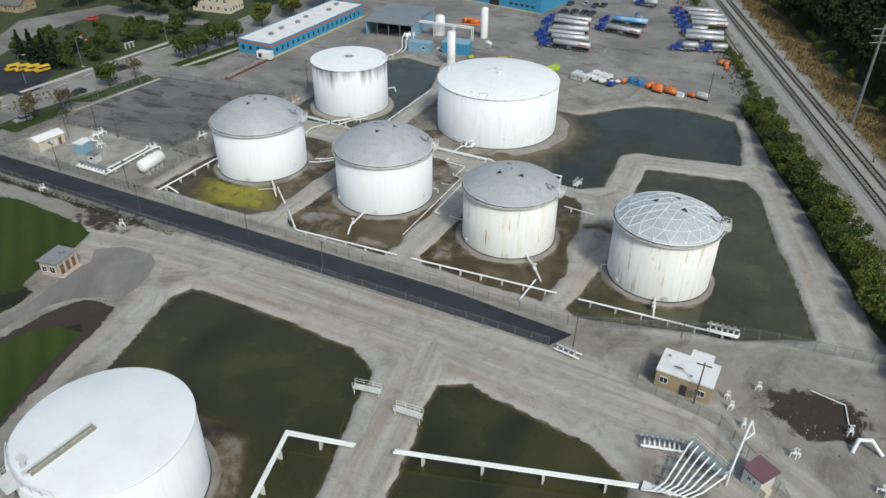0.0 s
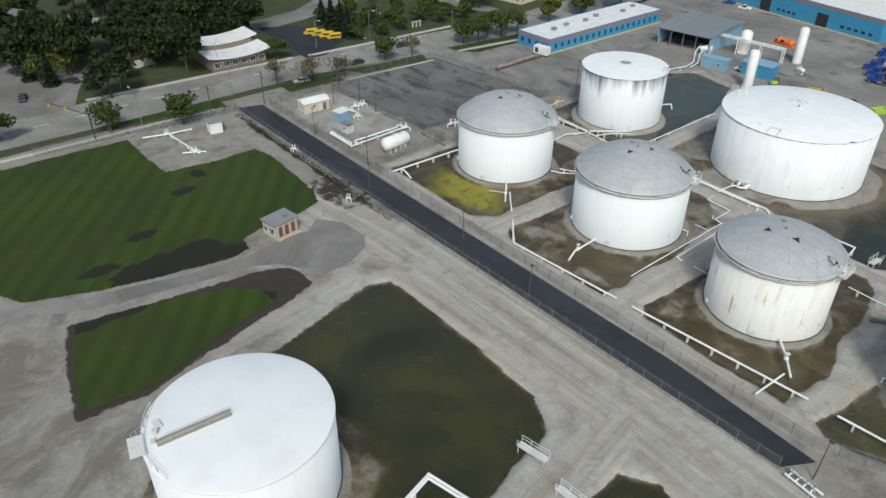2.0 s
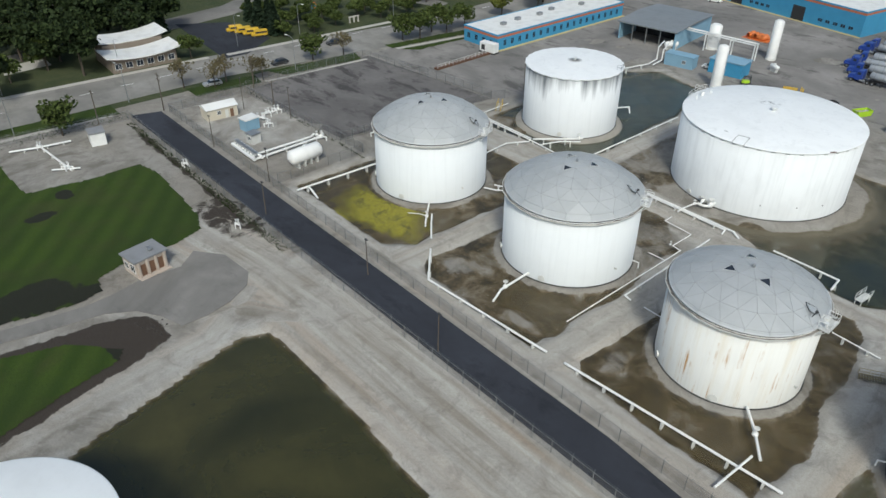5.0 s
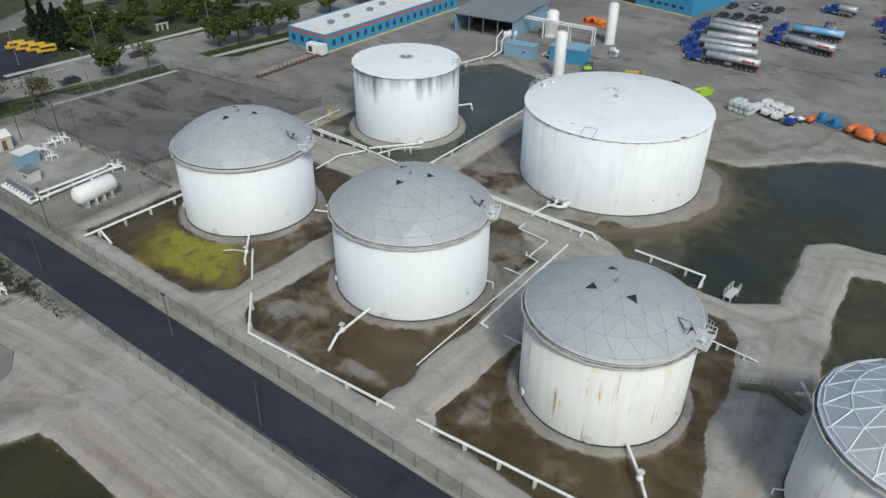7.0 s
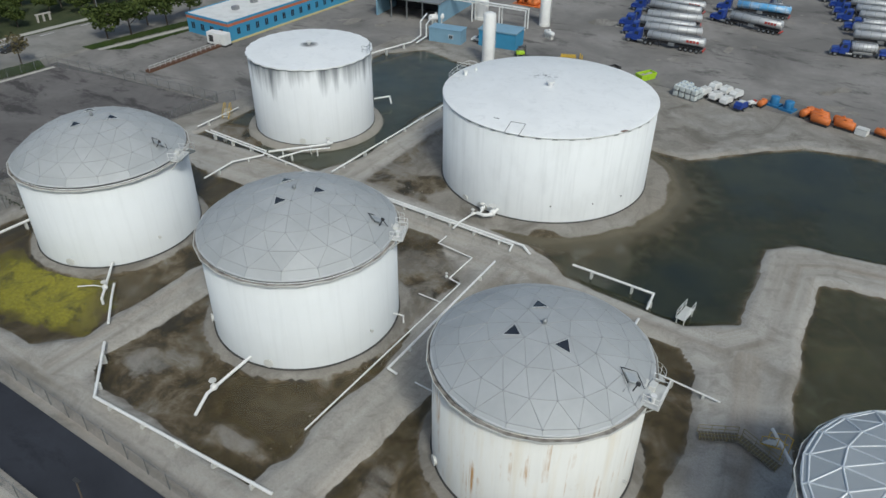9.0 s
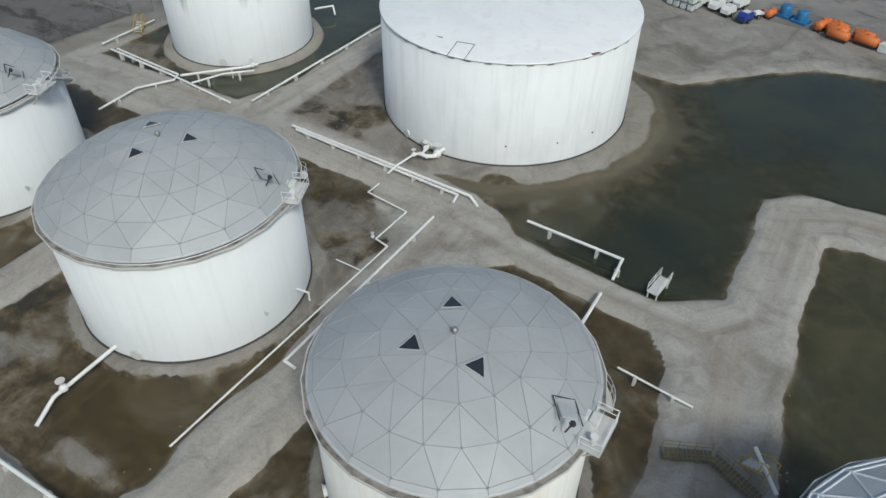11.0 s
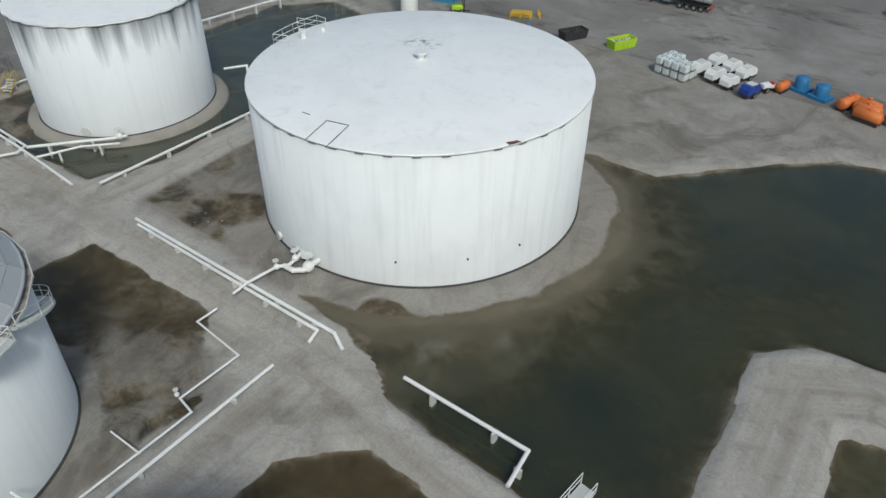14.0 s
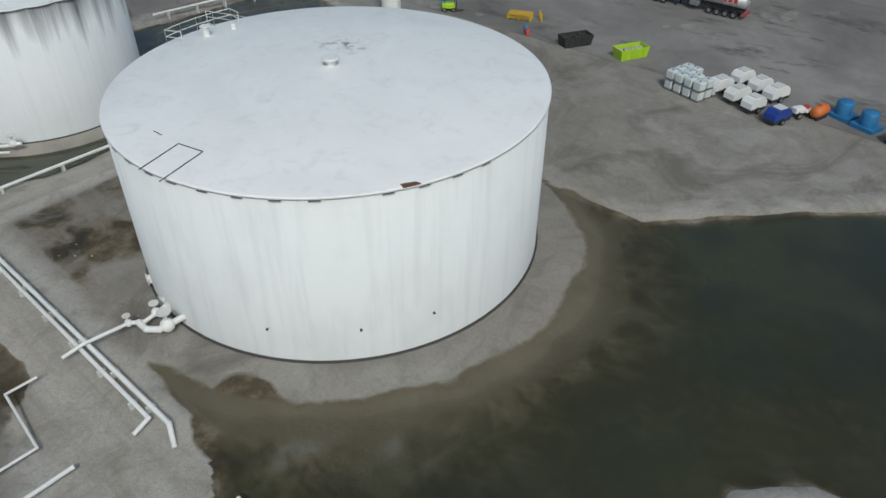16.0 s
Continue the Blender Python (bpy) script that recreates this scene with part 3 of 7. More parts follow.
def height(x, y):
    z = 0.05 * waves(x, y, 9, 5)
    z = z * step(-190, -180, x) + 0.0
    wob = 0.55 * waves(x, y, 7, 2) + 0.3 * waves(x, y, 2.4, 14, 2)
    for k, (poly, west, east, level) in BASINS.items():
        xs = [p[0] for p in poly]
        d = inside(poly, x, y) + wob + 0.5
        bed = west + (east - west) * np.clip((x - min(xs)) / (max(xs) - min(xs)), 0, 1)
        if k == "east":
            bed = west + (east - west) * step(-80, -58, x)
        bed = bed + 0.16 * waves(x, y, 11, 9) * (2.0 if k in ("one", "two", "three", "east") else 1.0)
        if k == "one":
            bed = bed + 0.5 * step(8.0, 3.0, np.hypot((x + 106.5) / 1.75, y - 108.6) + 1.5 * waves(x, y, 10, 21))
        wide = 2.4 if k in ("near", "middle", "east", "corner", "four") else 2.0
        z = z + (bed - z) * step(0.0, wide, d)
        cx, cy, r, h = TANKS.get(k, (0, 0, 0, 0))
        if r:
            away = np.hypot(x - cx, y - cy) - r - 0.35 * waves(x, y, 4, 3)
            spread = {"east": 9.5, "near": 6.0}.get(k, 1.7)
            if k == "east":
                far = away + 1.4 * waves(x, y, 9, 13)
                shore = 0.05 - 0.58 * step(0.9, 5.5, far)
                z = np.where(d > -2, np.maximum(z, shore + (z - shore) * step(4.0, 17.0, far)), z)
                continue
            z = z + (0.05 - z) * (1 - step(0.9, spread, away + (1.5 * waves(x, y, 12, 13) if k in ("east", "near") else 0.0)))
    return z + 0.34 * crust(x, y) * (z < -0.25)


# dried crust and silt tongues in the pits: centre, half widths
CRUST = ((-122.5, 153.5, 3.2, 3.0), (-116.5, 152.0, 2.5, 1.6), (-70.5, 139.0, 5.5, 4.0), (-67.0, 131.0, 2.6, 7.0), (-84.5, 107.0, 3.2, 2.4), (-69.0, 104.2, 4.0, 1.2), (-72, 138, 5, 3.5), (-54, 107, 2.0, 3.0), (-100, 131, 3, 6))


def crust(x, y):
    out = np.zeros(x.shape)
    for cx, cy, rx, ry in CRUST:
        out = np.maximum(out, step(1.5, 0.5, np.hypot((x - cx) / rx, (y - cy) / ry) + 0.45 * waves(x, y, 5, 31)))
    return out


GRASS_BIG = [(-122.6, 23.8), (-118.2, 34.3), (-114.6, 46.9), (-113.1, 58), (-113.9, 61), (-117.6, 61.6), (-119.2, 66), (-119.6, 76), (-121.0, 80.2), (-126, 81.7), (-145.3, 83), (-152.6, 81.5), (-152.6, 70), (-154.1, 60.8), (-158.2, 60.5), (-166, 60), (-176.5, 60), (-178, 20), (-150, 8)]
GRASS_SMALL = [(-111.2, 28.6), (-109.9, 37.9), (-106.6, 48), (-105.0, 53), (-98.8, 58.4), (-96.9, 57.4), (-94.8, 49.6), (-91.6, 39.6), (-89.2, 31), (-90.8, 24.0), (-97.6, 24.8), (-103.7, 26.2)]
WET_BAND = [(-112.2, 27.6), (-109.6, 43), (-107.0, 58.8), (-103.8, 64.3), (-97.0, 64.8), (-94.6, 58), (-92.8, 50), (-89.8, 39.6), (-87.6, 31), (-89.2, 22.6), (-97.6, 23.6), (-103.7, 25)]


LANES = (  # half width, way
    (7.0, [(-122, 78), (-104, 81), (-88, 82.5), (-40, 83.5), (0, 82), (14, 74), (30, 52)]), (4.2, [(-43, 84), (-40.5, 70), (-38.5, 55), (-30, 10)]),
    (3.2, [(-126, 144.5), (-95, 146.2), (-62, 145.8), (-44, 143.8), (-33, 143.6), (-29.5, 148), (-30.2, 166), (-26, 168.6), (-2, 172)]), (3.0, [(-60, 100), (-59.4, 143)]), (2.6, [(-92, 100), (-91.6, 144)]), (3.0, [(-95, 148), (-94.2, 205)]),
    (4.0, [(21, 112), (11, 145), (2, 173), (-5, 206)]), (2.0, [(-122, 98.8), (-24, 98.4)]), (2.4, [(-31, 144), (-27.5, 125), (-26, 104)]), (2.6, [(-110, 60), (-96, 76), (-90, 80)]), (2.2, [(-91, 40), (-94, 68), (-100, 78)]),
)


def graded(knots):
    """Grid lines through (place, step) knots; the step glides from knot to knot."""
    out, (p, s), k = [knots[0][0]], knots[0], 0
    while out[-1] < knots[-1][0]:
        while k < len(knots) - 2 and out[-1] >= knots[k + 1][0]:
            k += 1
        (a, s0), (b, s1) = knots[k], knots[k + 1]
        f = min(1, max(0, (out[-1] - a) / (b - a)))
        out.append(out[-1] + s0 * (s1 / s0) ** f)
    return np.array(out)


def ground():
    xs = graded([(-2600, 220), (-240, 8), (-182, 1.0), (-130, 0.42), (20, 0.42), (40, 2), (120, 10), (2600, 220)])
    ys = graded([(-2600, 220), (-40, 10), (15, 0.9), (60, 0.42), (215, 0.45), (235, 3), (420, 12), (3000, 220)])
    x, y = np.meshgrid(xs, ys)
    z = height(x, y)
    nx, ny = len(xs), len(ys)
    i = np.arange(nx * ny).reshape(ny, nx)
    faces = np.stack([i[:-1, :-1], i[:-1, 1:], i[1:, 1:], i[1:, :-1]], -1).reshape(-1, 4)
    me = bpy.data.meshes.new("ground")
    me.from_pydata(np.stack([x, y, z], -1).reshape(-1, 3), [], faces)
    me.polygons.foreach_set("use_smooth", [True] * len(faces))
    n1, n2 = waves(x, y, 10, 21), waves(x, y, 24, 22)
    mud = np.zeros(x.shape)
    for k, (poly, west, east, level) in BASINS.items():
        d = inside(poly, x, y)
        cx, cy, r, h = TANKS.get(k, (0, 0, 0, 0))
        pad = step(0.4, 2.0 if k != "east" else 6.0, np.hypot(x - cx, y - cy) - r) if r else 1.0
        strength = {"east": 0.55, "one": 0.95, "two": 0.82, "three": 0.85}.get(k, 1.0)
        mud = np.maximum(mud, step(0.5, 2.0, d) * pad * strength)
        mud = np.maximum(mud, 1.2 * step(level + (0.3 if k == "east" else 0.16), level - 0.06, z) * (d > 0))
    mud = mud * (1 - 0.4 * crust(x, y))
    round_east = np.hypot(x + 69.2, y - 170.4) - 16.0 + 1.2 * n1
    khaki = 0.85 * step(1.5, 3.5, round_east) * step(9.5, 4.0, round_east + 1.5 * n2) * step(-0.12, -0.34, z)
    moss = 1.15 * step(9.5, 4.0, np.hypot((x + 106.5) / 1.75, y - 108.6) + 1.5 * n1) * step(-0.1, 1.0, np.hypot(x + 110.6, y - 122.6) - 11.8)
    dark = 0.9 * step(7.6, 2.6, np.hypot((x - 15.8) / 1.5, y - 94.2) + 2.2 * n1)
    dark = np.maximum(dark, 0.95 * step(-0.4, 1.2, inside(WET_BAND, x, y) + 0.8 * n1))
    dark = np.maximum(dark, 0.6 * step(4.5, 2.0, np.hypot((x + 122), (y - 85.5) * 2.0) / 1.0 - 6 + 1.5 * n1))
    dark = np.maximum(dark, 0.75 * step(1.6, 0.5, np.abs(y - 87.0) + 0.8 * n1) * step(-172, -165, x) * step(-100, -120, x))
    near, lane, way, busy, s0 = np.full(x.shape, 99.0), np.zeros(x.shape), np.zeros(x.shape), np.ones(x.shape), 0.0
    for wide, path in LANES:
        for (ax, ay), (bx, by) in zip(path, path[1:]):
            long = math.hypot(bx - ax, by - ay)
            ux, uy = (bx - ax) / long, (by - ay) / long
            k = np.clip((x - ax) * ux + (y - ay) * uy, 0, long)
            dist = np.hypot(x - ax - k * ux, y - ay - k * uy) / wide
            hit = dist < near
            near, lane, way = np.where(hit, dist, near), np.where(hit, (y - ay) * ux - (x - ax) * uy, lane), np.where(hit, s0 + k, way)
            busy = np.where(hit, 1.0 if wide > 4 else 0.6, busy)
            s0 += long
    track = step(1.15, 0.75, near + 0.2 * n1) * busy
    outside = np.full(x.shape, -99.0)
    for poly, *_ in BASINS.values():
        outside = np.maximum(outside, inside(poly, x, y))
    pale = (0.3 + 0.45 * busy) * step(1.7, 0.7, near) + 0.5 * step(3.0, 0.6, np.abs(outside + 0.3)) * (outside > -4)
    pale = np.maximum(pale, 0.3 * step(17, 8, np.hypot((x + 52) * 0.75, y - 203) + 3 * n1))
    pale = np.maximum(pale, 0.6 * step(16, 6, np.hypot((x + 160) * 0.6, y - 108) + 2 * n1))
    mud = np.maximum(mud, 1.0 * step(3.6, 1.6, np.hypot((x + 58.5) / 1.5, y - 152.2) + n1))
    mud = np.maximum(mud, 0.7 * step(5.5, 2.0, np.hypot((x + 82) / 1.2, y - 156.0) + 2 * n1))
    grass = step(-183.5, -185.5, x) * 1.0
    edge = 26 + (158 - y) * 0.372     # the railway's west edge, by y
    grass = np.maximum(grass, step(-18.0, -16.0, x - edge + n1) * step(-7.5, -9.0, x - edge) * 0.75)
    grass = np.maximum(grass, step(23, 27, x - edge))
    straw = step(11.5, 14, x - edge + n1) * step(28, 23, x - edge + 4 * n1)
    grass = np.maximum(grass, step(378, 390, y))
    for name, v in (("mud", mud), ("moss", moss), ("dark", dark), ("track", track), ("pale", pale), ("lane", lane), ("along", way), ("grass", grass), ("straw", straw), ("khaki", khaki)):
        me.attributes.new(name, "FLOAT", "POINT").data.foreach_set("value", v.ravel().astype(np.float32))
    me.materials.append(M["ground"])
    return tagged(new("ground", me), "grey gravel ground with dikes, mud and wheel ruts", "ground", kind="structure")


def water(k, mat, label):
    poly, west, east, level = BASINS[k]
    xs = np.arange(min(p[0] for p in poly) - 2, max(p[0] for p in poly) + 2, 0.5)
    ys = np.arange(min(p[1] for p in poly) - 2, max(p[1] for p in poly) + 2, 0.5)
    x, y = np.meshgrid(xs, ys)
    depth = level - height(x, y)
    keep = (inside(poly, x, y) > -1.5)
    i = np.arange(x.size).reshape(x.shape)
    f = np.stack([i[:-1, :-1], i[:-1, 1:], i[1:, 1:], i[1:, :-1]], -1).reshape(-1, 4)
    ok = ((depth > -0.05) & keep).ravel()
    f = f[ok[f].any(1)]
    used = np.unique(f)
    back = np.zeros(x.size, int)
    back[used] = np.arange(len(used))
    me = bpy.data.meshes.new("water")
    me.from_pydata(np.stack([x, y, np.full(x.shape, level)], -1).reshape(-1, 3)[used], [], back[f])
    me.attributes.new("depth", "FLOAT", "POINT").data.foreach_set("value", np.clip(depth.ravel()[used], 0, 2).astype(np.float32))
    me.materials.append(M[mat])
    tagged(new("water", me), label, "water", kind="structure")


def sheet(name, poly, mat, label, z=0.03, category="paving", thick=0.25, attrs=None, cell=2.0):
    """A paved or sown sheet with an edge of its own, on the ground."""
    s = Shape().prism(poly, z - thick, z)
    return one(name, s, M[mat], label, category, kind="structure")


def lawn(poly, label, worn):
    xs, ys = np.arange(min(p[0] for p in poly), max(p[0] for p in poly), 0.35), np.arange(min(p[1] for p in poly), max(p[1] for p in poly), 0.35)
    x, y = np.meshgrid(xs, ys)
    d = inside(poly, x, y) + 0.4 * waves(x, y, 6, 8)
    i = np.arange(x.size).reshape(x.shape)
    f = np.stack([i[:-1, :-1], i[:-1, 1:], i[1:, 1:], i[1:, :-1]], -1).reshape(-1, 4)
    f = f[(d.ravel() > 0)[f].all(1)]
    used = np.unique(f)
    back = np.zeros(x.size, int)
    back[used] = np.arange(len(used))
    z = 0.10 + 0.05 * waves(x, y, 3, 8)
    me = bpy.data.meshes.new("lawn")
    me.from_pydata(np.stack([x, y, z], -1).reshape(-1, 3)[used], [], back[f])
    w = np.zeros(x.shape)
    for cx, cy, rx, ry in worn:
        w = np.maximum(w, step(1.3, 0.5, np.hypot((x - cx) / rx, (y - cy) / ry) + 0.3 * waves(x, y, 5, 4) + 0.22 * waves(x, y, 1.6, 5)))
    me.attributes.new("worn", "FLOAT", "POINT").data.foreach_set("value", w.ravel()[used].astype(np.float32))
    me.materials.append(M["lawn"])
    return tagged(new("lawn", me), label, "lawn", kind="structure")


ground()
water("near", "water_olive", "dark olive pond water in a diked basin")
water("middle", "water_olive", "murky green pond water in a diked basin")
water("east", "water_teal", "dark teal standing water beside the large tank")
water("corner", "water_dun", "dull olive standing water round a tank")
water("three", "water_brown", "shallow brown puddle round a rusty tank")
water("two", "water_brown", "shallow brown puddle round a tank")
water("one", "water_brown", "shallow dark puddle with algae")
water("four", "water_jade", "jade green standing water behind a tank")
lawn(GRASS_BIG, "mown green lawn with stripes and a wet dark patch", [(-118.4, 53, 5.0, 6.5), (-118.2, 44, 4.6, 9), (-114.6, 59, 2.6, 3.0), (-131, 47, 1.6, 3.4), (-143, 60, 1.5, 3), (-124, 36, 2.0, 4), (-149, 66, 2.0, 1.5)])
lawn(GRASS_SMALL, "mown green lawn with a dark edge", [(-110, 36, 2.0, 14), (-98, 58, 4, 1.6)])
sheet("access_road", [(-178, 89.3), (-25, 90.2), (-22.5, 94.5), (-46, 96.2), (-176, 95.6)], "road", "dark fresh asphalt road between wire fences", 0.10, "road")
sheet("parking_lot", [(-176, 118), (-155, 118.2), (-137, 119.2), (-133, 160), (-178, 156)], "lot", "cracked dark asphalt lot, empty", 0.03, "parking lot")
sheet("yard", [(-179, 157), (-131, 161), (-128, 214), (-60, 217), (-4, 215), (-28, 290), (-60, 372), (-182, 372)], "yard", "worn grey asphalt yard with oil stains", 0.03, "yard")
sheet("street", [(-193, -120), (-188, 60), (-188, 118), (-179, 178), (-176, 215), (-188, 420), (-210, 420), (-196, 190), (-206, 120), (-207, 50), (-213, -120)], "street", "pale grey wide concrete street", 0.03, "road")
sheet("driveway", [(-126, -20), (-121.2, 24), (-117.2, 34.5), (-113.6, 46.9), (-111.8, 57.5), (-112.2, 62), (-113.2, 66.2), (-112.6, 72.5), (-115.6, 76), (-111.2, 79.4), (-104.4, 80.0), (-101.4, 78.2), (-99.2, 74.2), (-98.4, 70.5), (-98.4, 66.5), (-102.2, 65.2), (-105.9, 62.9), (-108.2, 59.0), (-110.0, 49.0), (-113.4, 33.6), (-118, 23), (-121, -20)], "side_road", "narrow grey asphalt lane and forecourt", 0.10, "road")


# ---- tanks ----
def dome_roof(t, radius, base, rise, plate, rib, sectors, rings, turn, lit):
    """A dome of triangular aluminium panels on ribs, with an edge strip and three dark skylights.

    rings: share of the radius, nodes in each sector, shift of the nodes in steps."""
    ball = (radius * radius + rise * rise) / (2 * rise)
    wedge = 360.0 / sectors

    def node(k, j):
        share, count, shift = rings[k]
        r, a = radius * share, radians(wedge * (j + shift) / count) if count else 0.0
        return Vector((r * math.cos(a), r * math.sin(a), rise - ball + math.sqrt(ball * ball - r * r)))

    cells = []
    last = len(rings) - 1
    for k in range(last):
        c, more, up = rings[k][1], rings[k + 1][1], int(rings[k][2] > rings[k + 1][2])
        if k == last - 1:       # the strip along the eave
            cells += [(node(k, j), node(k + 1, j), node(k + 1, j + 1), node(k, j + 1)) for j in range(c)]
        elif more > c:
            cells += [(node(k, j), node(k + 1, j), node(k + 1, j + 1)) for j in range(c + 1)]
            cells += [(node(k, j), node(k + 1, j + 1), node(k, j + 1)) for j in range(c)]
        else:
            for j in range(c):
                cells += [(node(k, j), node(k + 1, j + up), node(k, j + 1)), (node(k + 1, j + up), node(k + 1, j + up + 1), node(k, j + 1))]
    lattice = Shape()
    wide = 0.085 if rib == "rib_new" else 0.03
    seen = set()
    for cell in cells:
        for a, b in zip(cell, cell[1:] + cell[:1]):
            key = tuple(sorted((tuple(round(q, 2) for q in a), tuple(round(q, 2) for q in b))))
            if key in seen:
                continue
            seen.add(key)
            for n in range(sectors):
                lattice.rod(a, b, wide, n=5, caps=False, m=pose(0, 0, 0, 0, 0, turn + wedge * n))
    for k in range(1, last):
        for j in range(rings[k][1]):
            for n in range(sectors):
                p = node(k, j)
                lattice.rod(p, p + Vector((0, 0, 0.06)), 0.10, n=8, m=pose(0, 0, 0, 0, 0, turn + wedge * n))
    d = part("dome_ribs", lattice, M[rib], t, at=pose(0, 0, base))
    for cell in cells:
        mid = sum(cell, Vector()) / len(cell)
        up = (cell[1] - cell[0]).cross(cell[2] - cell[0]).normalized()
        c = len(cell)
        rim = [mid + (p - mid) * 0.994 for p in cell]
        low = [p - up * 0.05 for p in rim]
        sides = [(i, c + i, c + (i + 1) % c, (i + 1) % c) for i in range(c)]
        if c == 3:
            sh = Shape().add([*rim, *low, mid + up * 0.025], [(0, 1, 6), (1, 2, 6), (2, 0, 6), *sides])
        else:
            sh = Shape().add([*rim, *low], [(0, 1, 2, 3), *sides])
        me = sh.mesh("panel", M[plate])
        for n in range(sectors):
            part("panel", me, None, d, at=pose(0, 0, 0, 0, 0, turn + wedge * n))
    a, b, o = node(1, 0), node(1, 1), node(2, 1)
    up = (o - a).cross(b - a).normalized()
    up = up if up.z > 0 else -up
    mid = (a + b) * 0.385 + o * 0.23
    size = 1.3 / (b - a).length
    small = [mid + (p - mid) * size + up * 0.13 for p in (a, o * 0.72 + (a + b) * 0.14, b)]
    frame_ = [mid + (p - mid) * (size + 0.06) + up * 0.10 for p in (a, o * 0.72 + (a + b) * 0.14, b)]
    pane = Shape().add([*small, *[p - up * 0.14 for p in small]], [(0, 1, 2), (0, 3, 4, 1), (1, 4, 5, 2), (2, 5, 3, 0)]).mesh("skylight", M["skylight"])
    edge = Shape()
    for i in range(3):
        edge.rod(frame_[i], frame_[(i + 1) % 3], 0.045, n=5)
    edge = edge.mesh("skylight_frame", M["skirt"])
    for n in lit:
        part("skylight_frame", edge, None, part("skylight", pane, None, d, "dark triangular skylight", pose(0, 0, 0, 0, 0, turn + wedge * n)))
    part("vent_cap", Shape().rod((0, 0, rise - 0.1), (0, 0, rise + 0.2), 0.14).ball((0, 0, rise + 0.3), 0.24), M["galv"], d)
    return d


def railing(s, pts, tall=1.05, r=0.035):
    """Posts, a top rail and a knee rail along pts."""
    for a, b in zip(pts, pts[1:]):
        a, b = Vector(a), Vector(b)
        k = max(1, round((b - a).length / 1.4))
        for i in range(k + 1):
            p = a.lerp(b, i / k)
            s.rod(p, p + Vector((0, 0, tall)), r, n=5)
        for h in (tall, tall * 0.5):
            s.rod(a + Vector((0, 0, h)), b + Vector((0, 0, h)), r, n=5)
    return s


def gauge_platform(t, radius, tall, ang):
    """A deck on brackets at the rim, with rails, a hatch box and a gauge arm."""
    p = part("gauge_platform", Shape().box(-0.9, 1.0, -1.5, 1.5, -0.06, 0.04).rod((-0.6, -1.2, -1.6), (0.8, -1.2, -0.06), 0.06, n=5).rod((-0.6, 1.2, -1.6), (0.8, 1.2, -0.06), 0.06, n=5),
             M["offwhite"], t, at=pose(radius * math.cos(radians(ang)), radius * math.sin(radians(ang)), tall, 0, 0, ang))
    part("platform_rail", railing(Shape(), [(-0.4, -1.45, 0), (0.95, -1.45, 0), (0.95, 1.45, 0), (-0.4, 1.45, 0)]), M["white"], p)
    part("hatch_box", Shape().soft_box(-1.7, -0.6, 0.2, 1.1, -0.1, 0.5, 0.06), M["offwhite"], p)
    part("gauge_arm", Shape().pipe([(-2.7, -1.9, 0.5), (-1.9, -1.9, 1.0), (-1.9, -0.6, 1.0), (-1.2, -0.6, 0.3)], 0.05, 6).pipe([(-2.7, -1.9, 0.5), (-2.4, -0.9, 0.5), (-1.2, -0.6, 0.3)], 0.05, 6), M["galv"], p)
    part("gauge_well", Shape().rod((0.3, -0.8, -0.1), (0.3, -0.8, 0.7), 0.16).rod((0.3, -0.8, 0.7), (0.3, -0.8, 0.78), 0.26), M["white"], p)
    part("hatch_box", Shape().soft_box(-0.5, 0.1, 0.3, 1.1, 0.04, 0.55, 0.05), M["offwhite"], p)


def spiral_stair(t, radius, tall, start, sweep, low=0.0):
    """Treads and a rail that wind round the shell."""
    n = max(8, round((tall - low) / 0.24))
    pts = [(radians(start + sweep * i / n), tall - (tall - low) * i / n) for i in range(n + 1)]
    wind = lambda r, h, w: [((r * math.cos(a), r * math.sin(a), z + h), (r * math.cos(b), r * math.sin(b), u + h)) for (a, z), (b, u) in zip(pts, pts[1:])]
    inner, outer, rail = Shape(), Shape(), Shape()
    for s, r in ((inner, radius + 0.1), (outer, radius + 0.9)):
        for a, b in wind(r, -0.1, 0):
            s.rod(a, b, 0.06, n=4, caps=False)
    for h in (0.55, 1.05):
        for a, b in wind(radius + 0.9, h, 0):
            rail.rod(a, b, 0.03, n=4, caps=False)
    for a, z in pts[::6]:
        r = radius + 0.9
        rail.rod((r * math.cos(a), r * math.sin(a), z), (r * math.cos(a), r * math.sin(a), z + 1.05), 0.03, n=4)
    st = part("stair_stringer", outer, M["offwhite"], t)
    part("stair_stringer", inner, M["offwhite"], t)
    tread = Shape().box(radius + 0.12, radius + 0.86, -0.13, 0.13, -0.03, 0.0).mesh("stair_tread", M["offwhite"])
    for a, z in pts:
        part("stair_tread", tread, None, st, at=pose(0, 0, z, 0, 0, math.degrees(a)))
    part("stair_rail", rail, M["white"], st)


def tank(at, radius, tall, shell, label):
    t = thing("storage_tank", label, "storage tank", pose(at[0], at[1], 0.0), "storage tanks")
    part("shell", Shape().turned([(radius, -0.4), (radius, tall), (radius - 0.06, tall), (radius - 0.06, tall - 0.5)], 96), M[shell], t)
    part("base_chime", Shape().turned([(radius + 0.16, -0.2), (radius + 0.16, 0.16), (radius, 0.18)], 72), M["gap"], t)
    return t


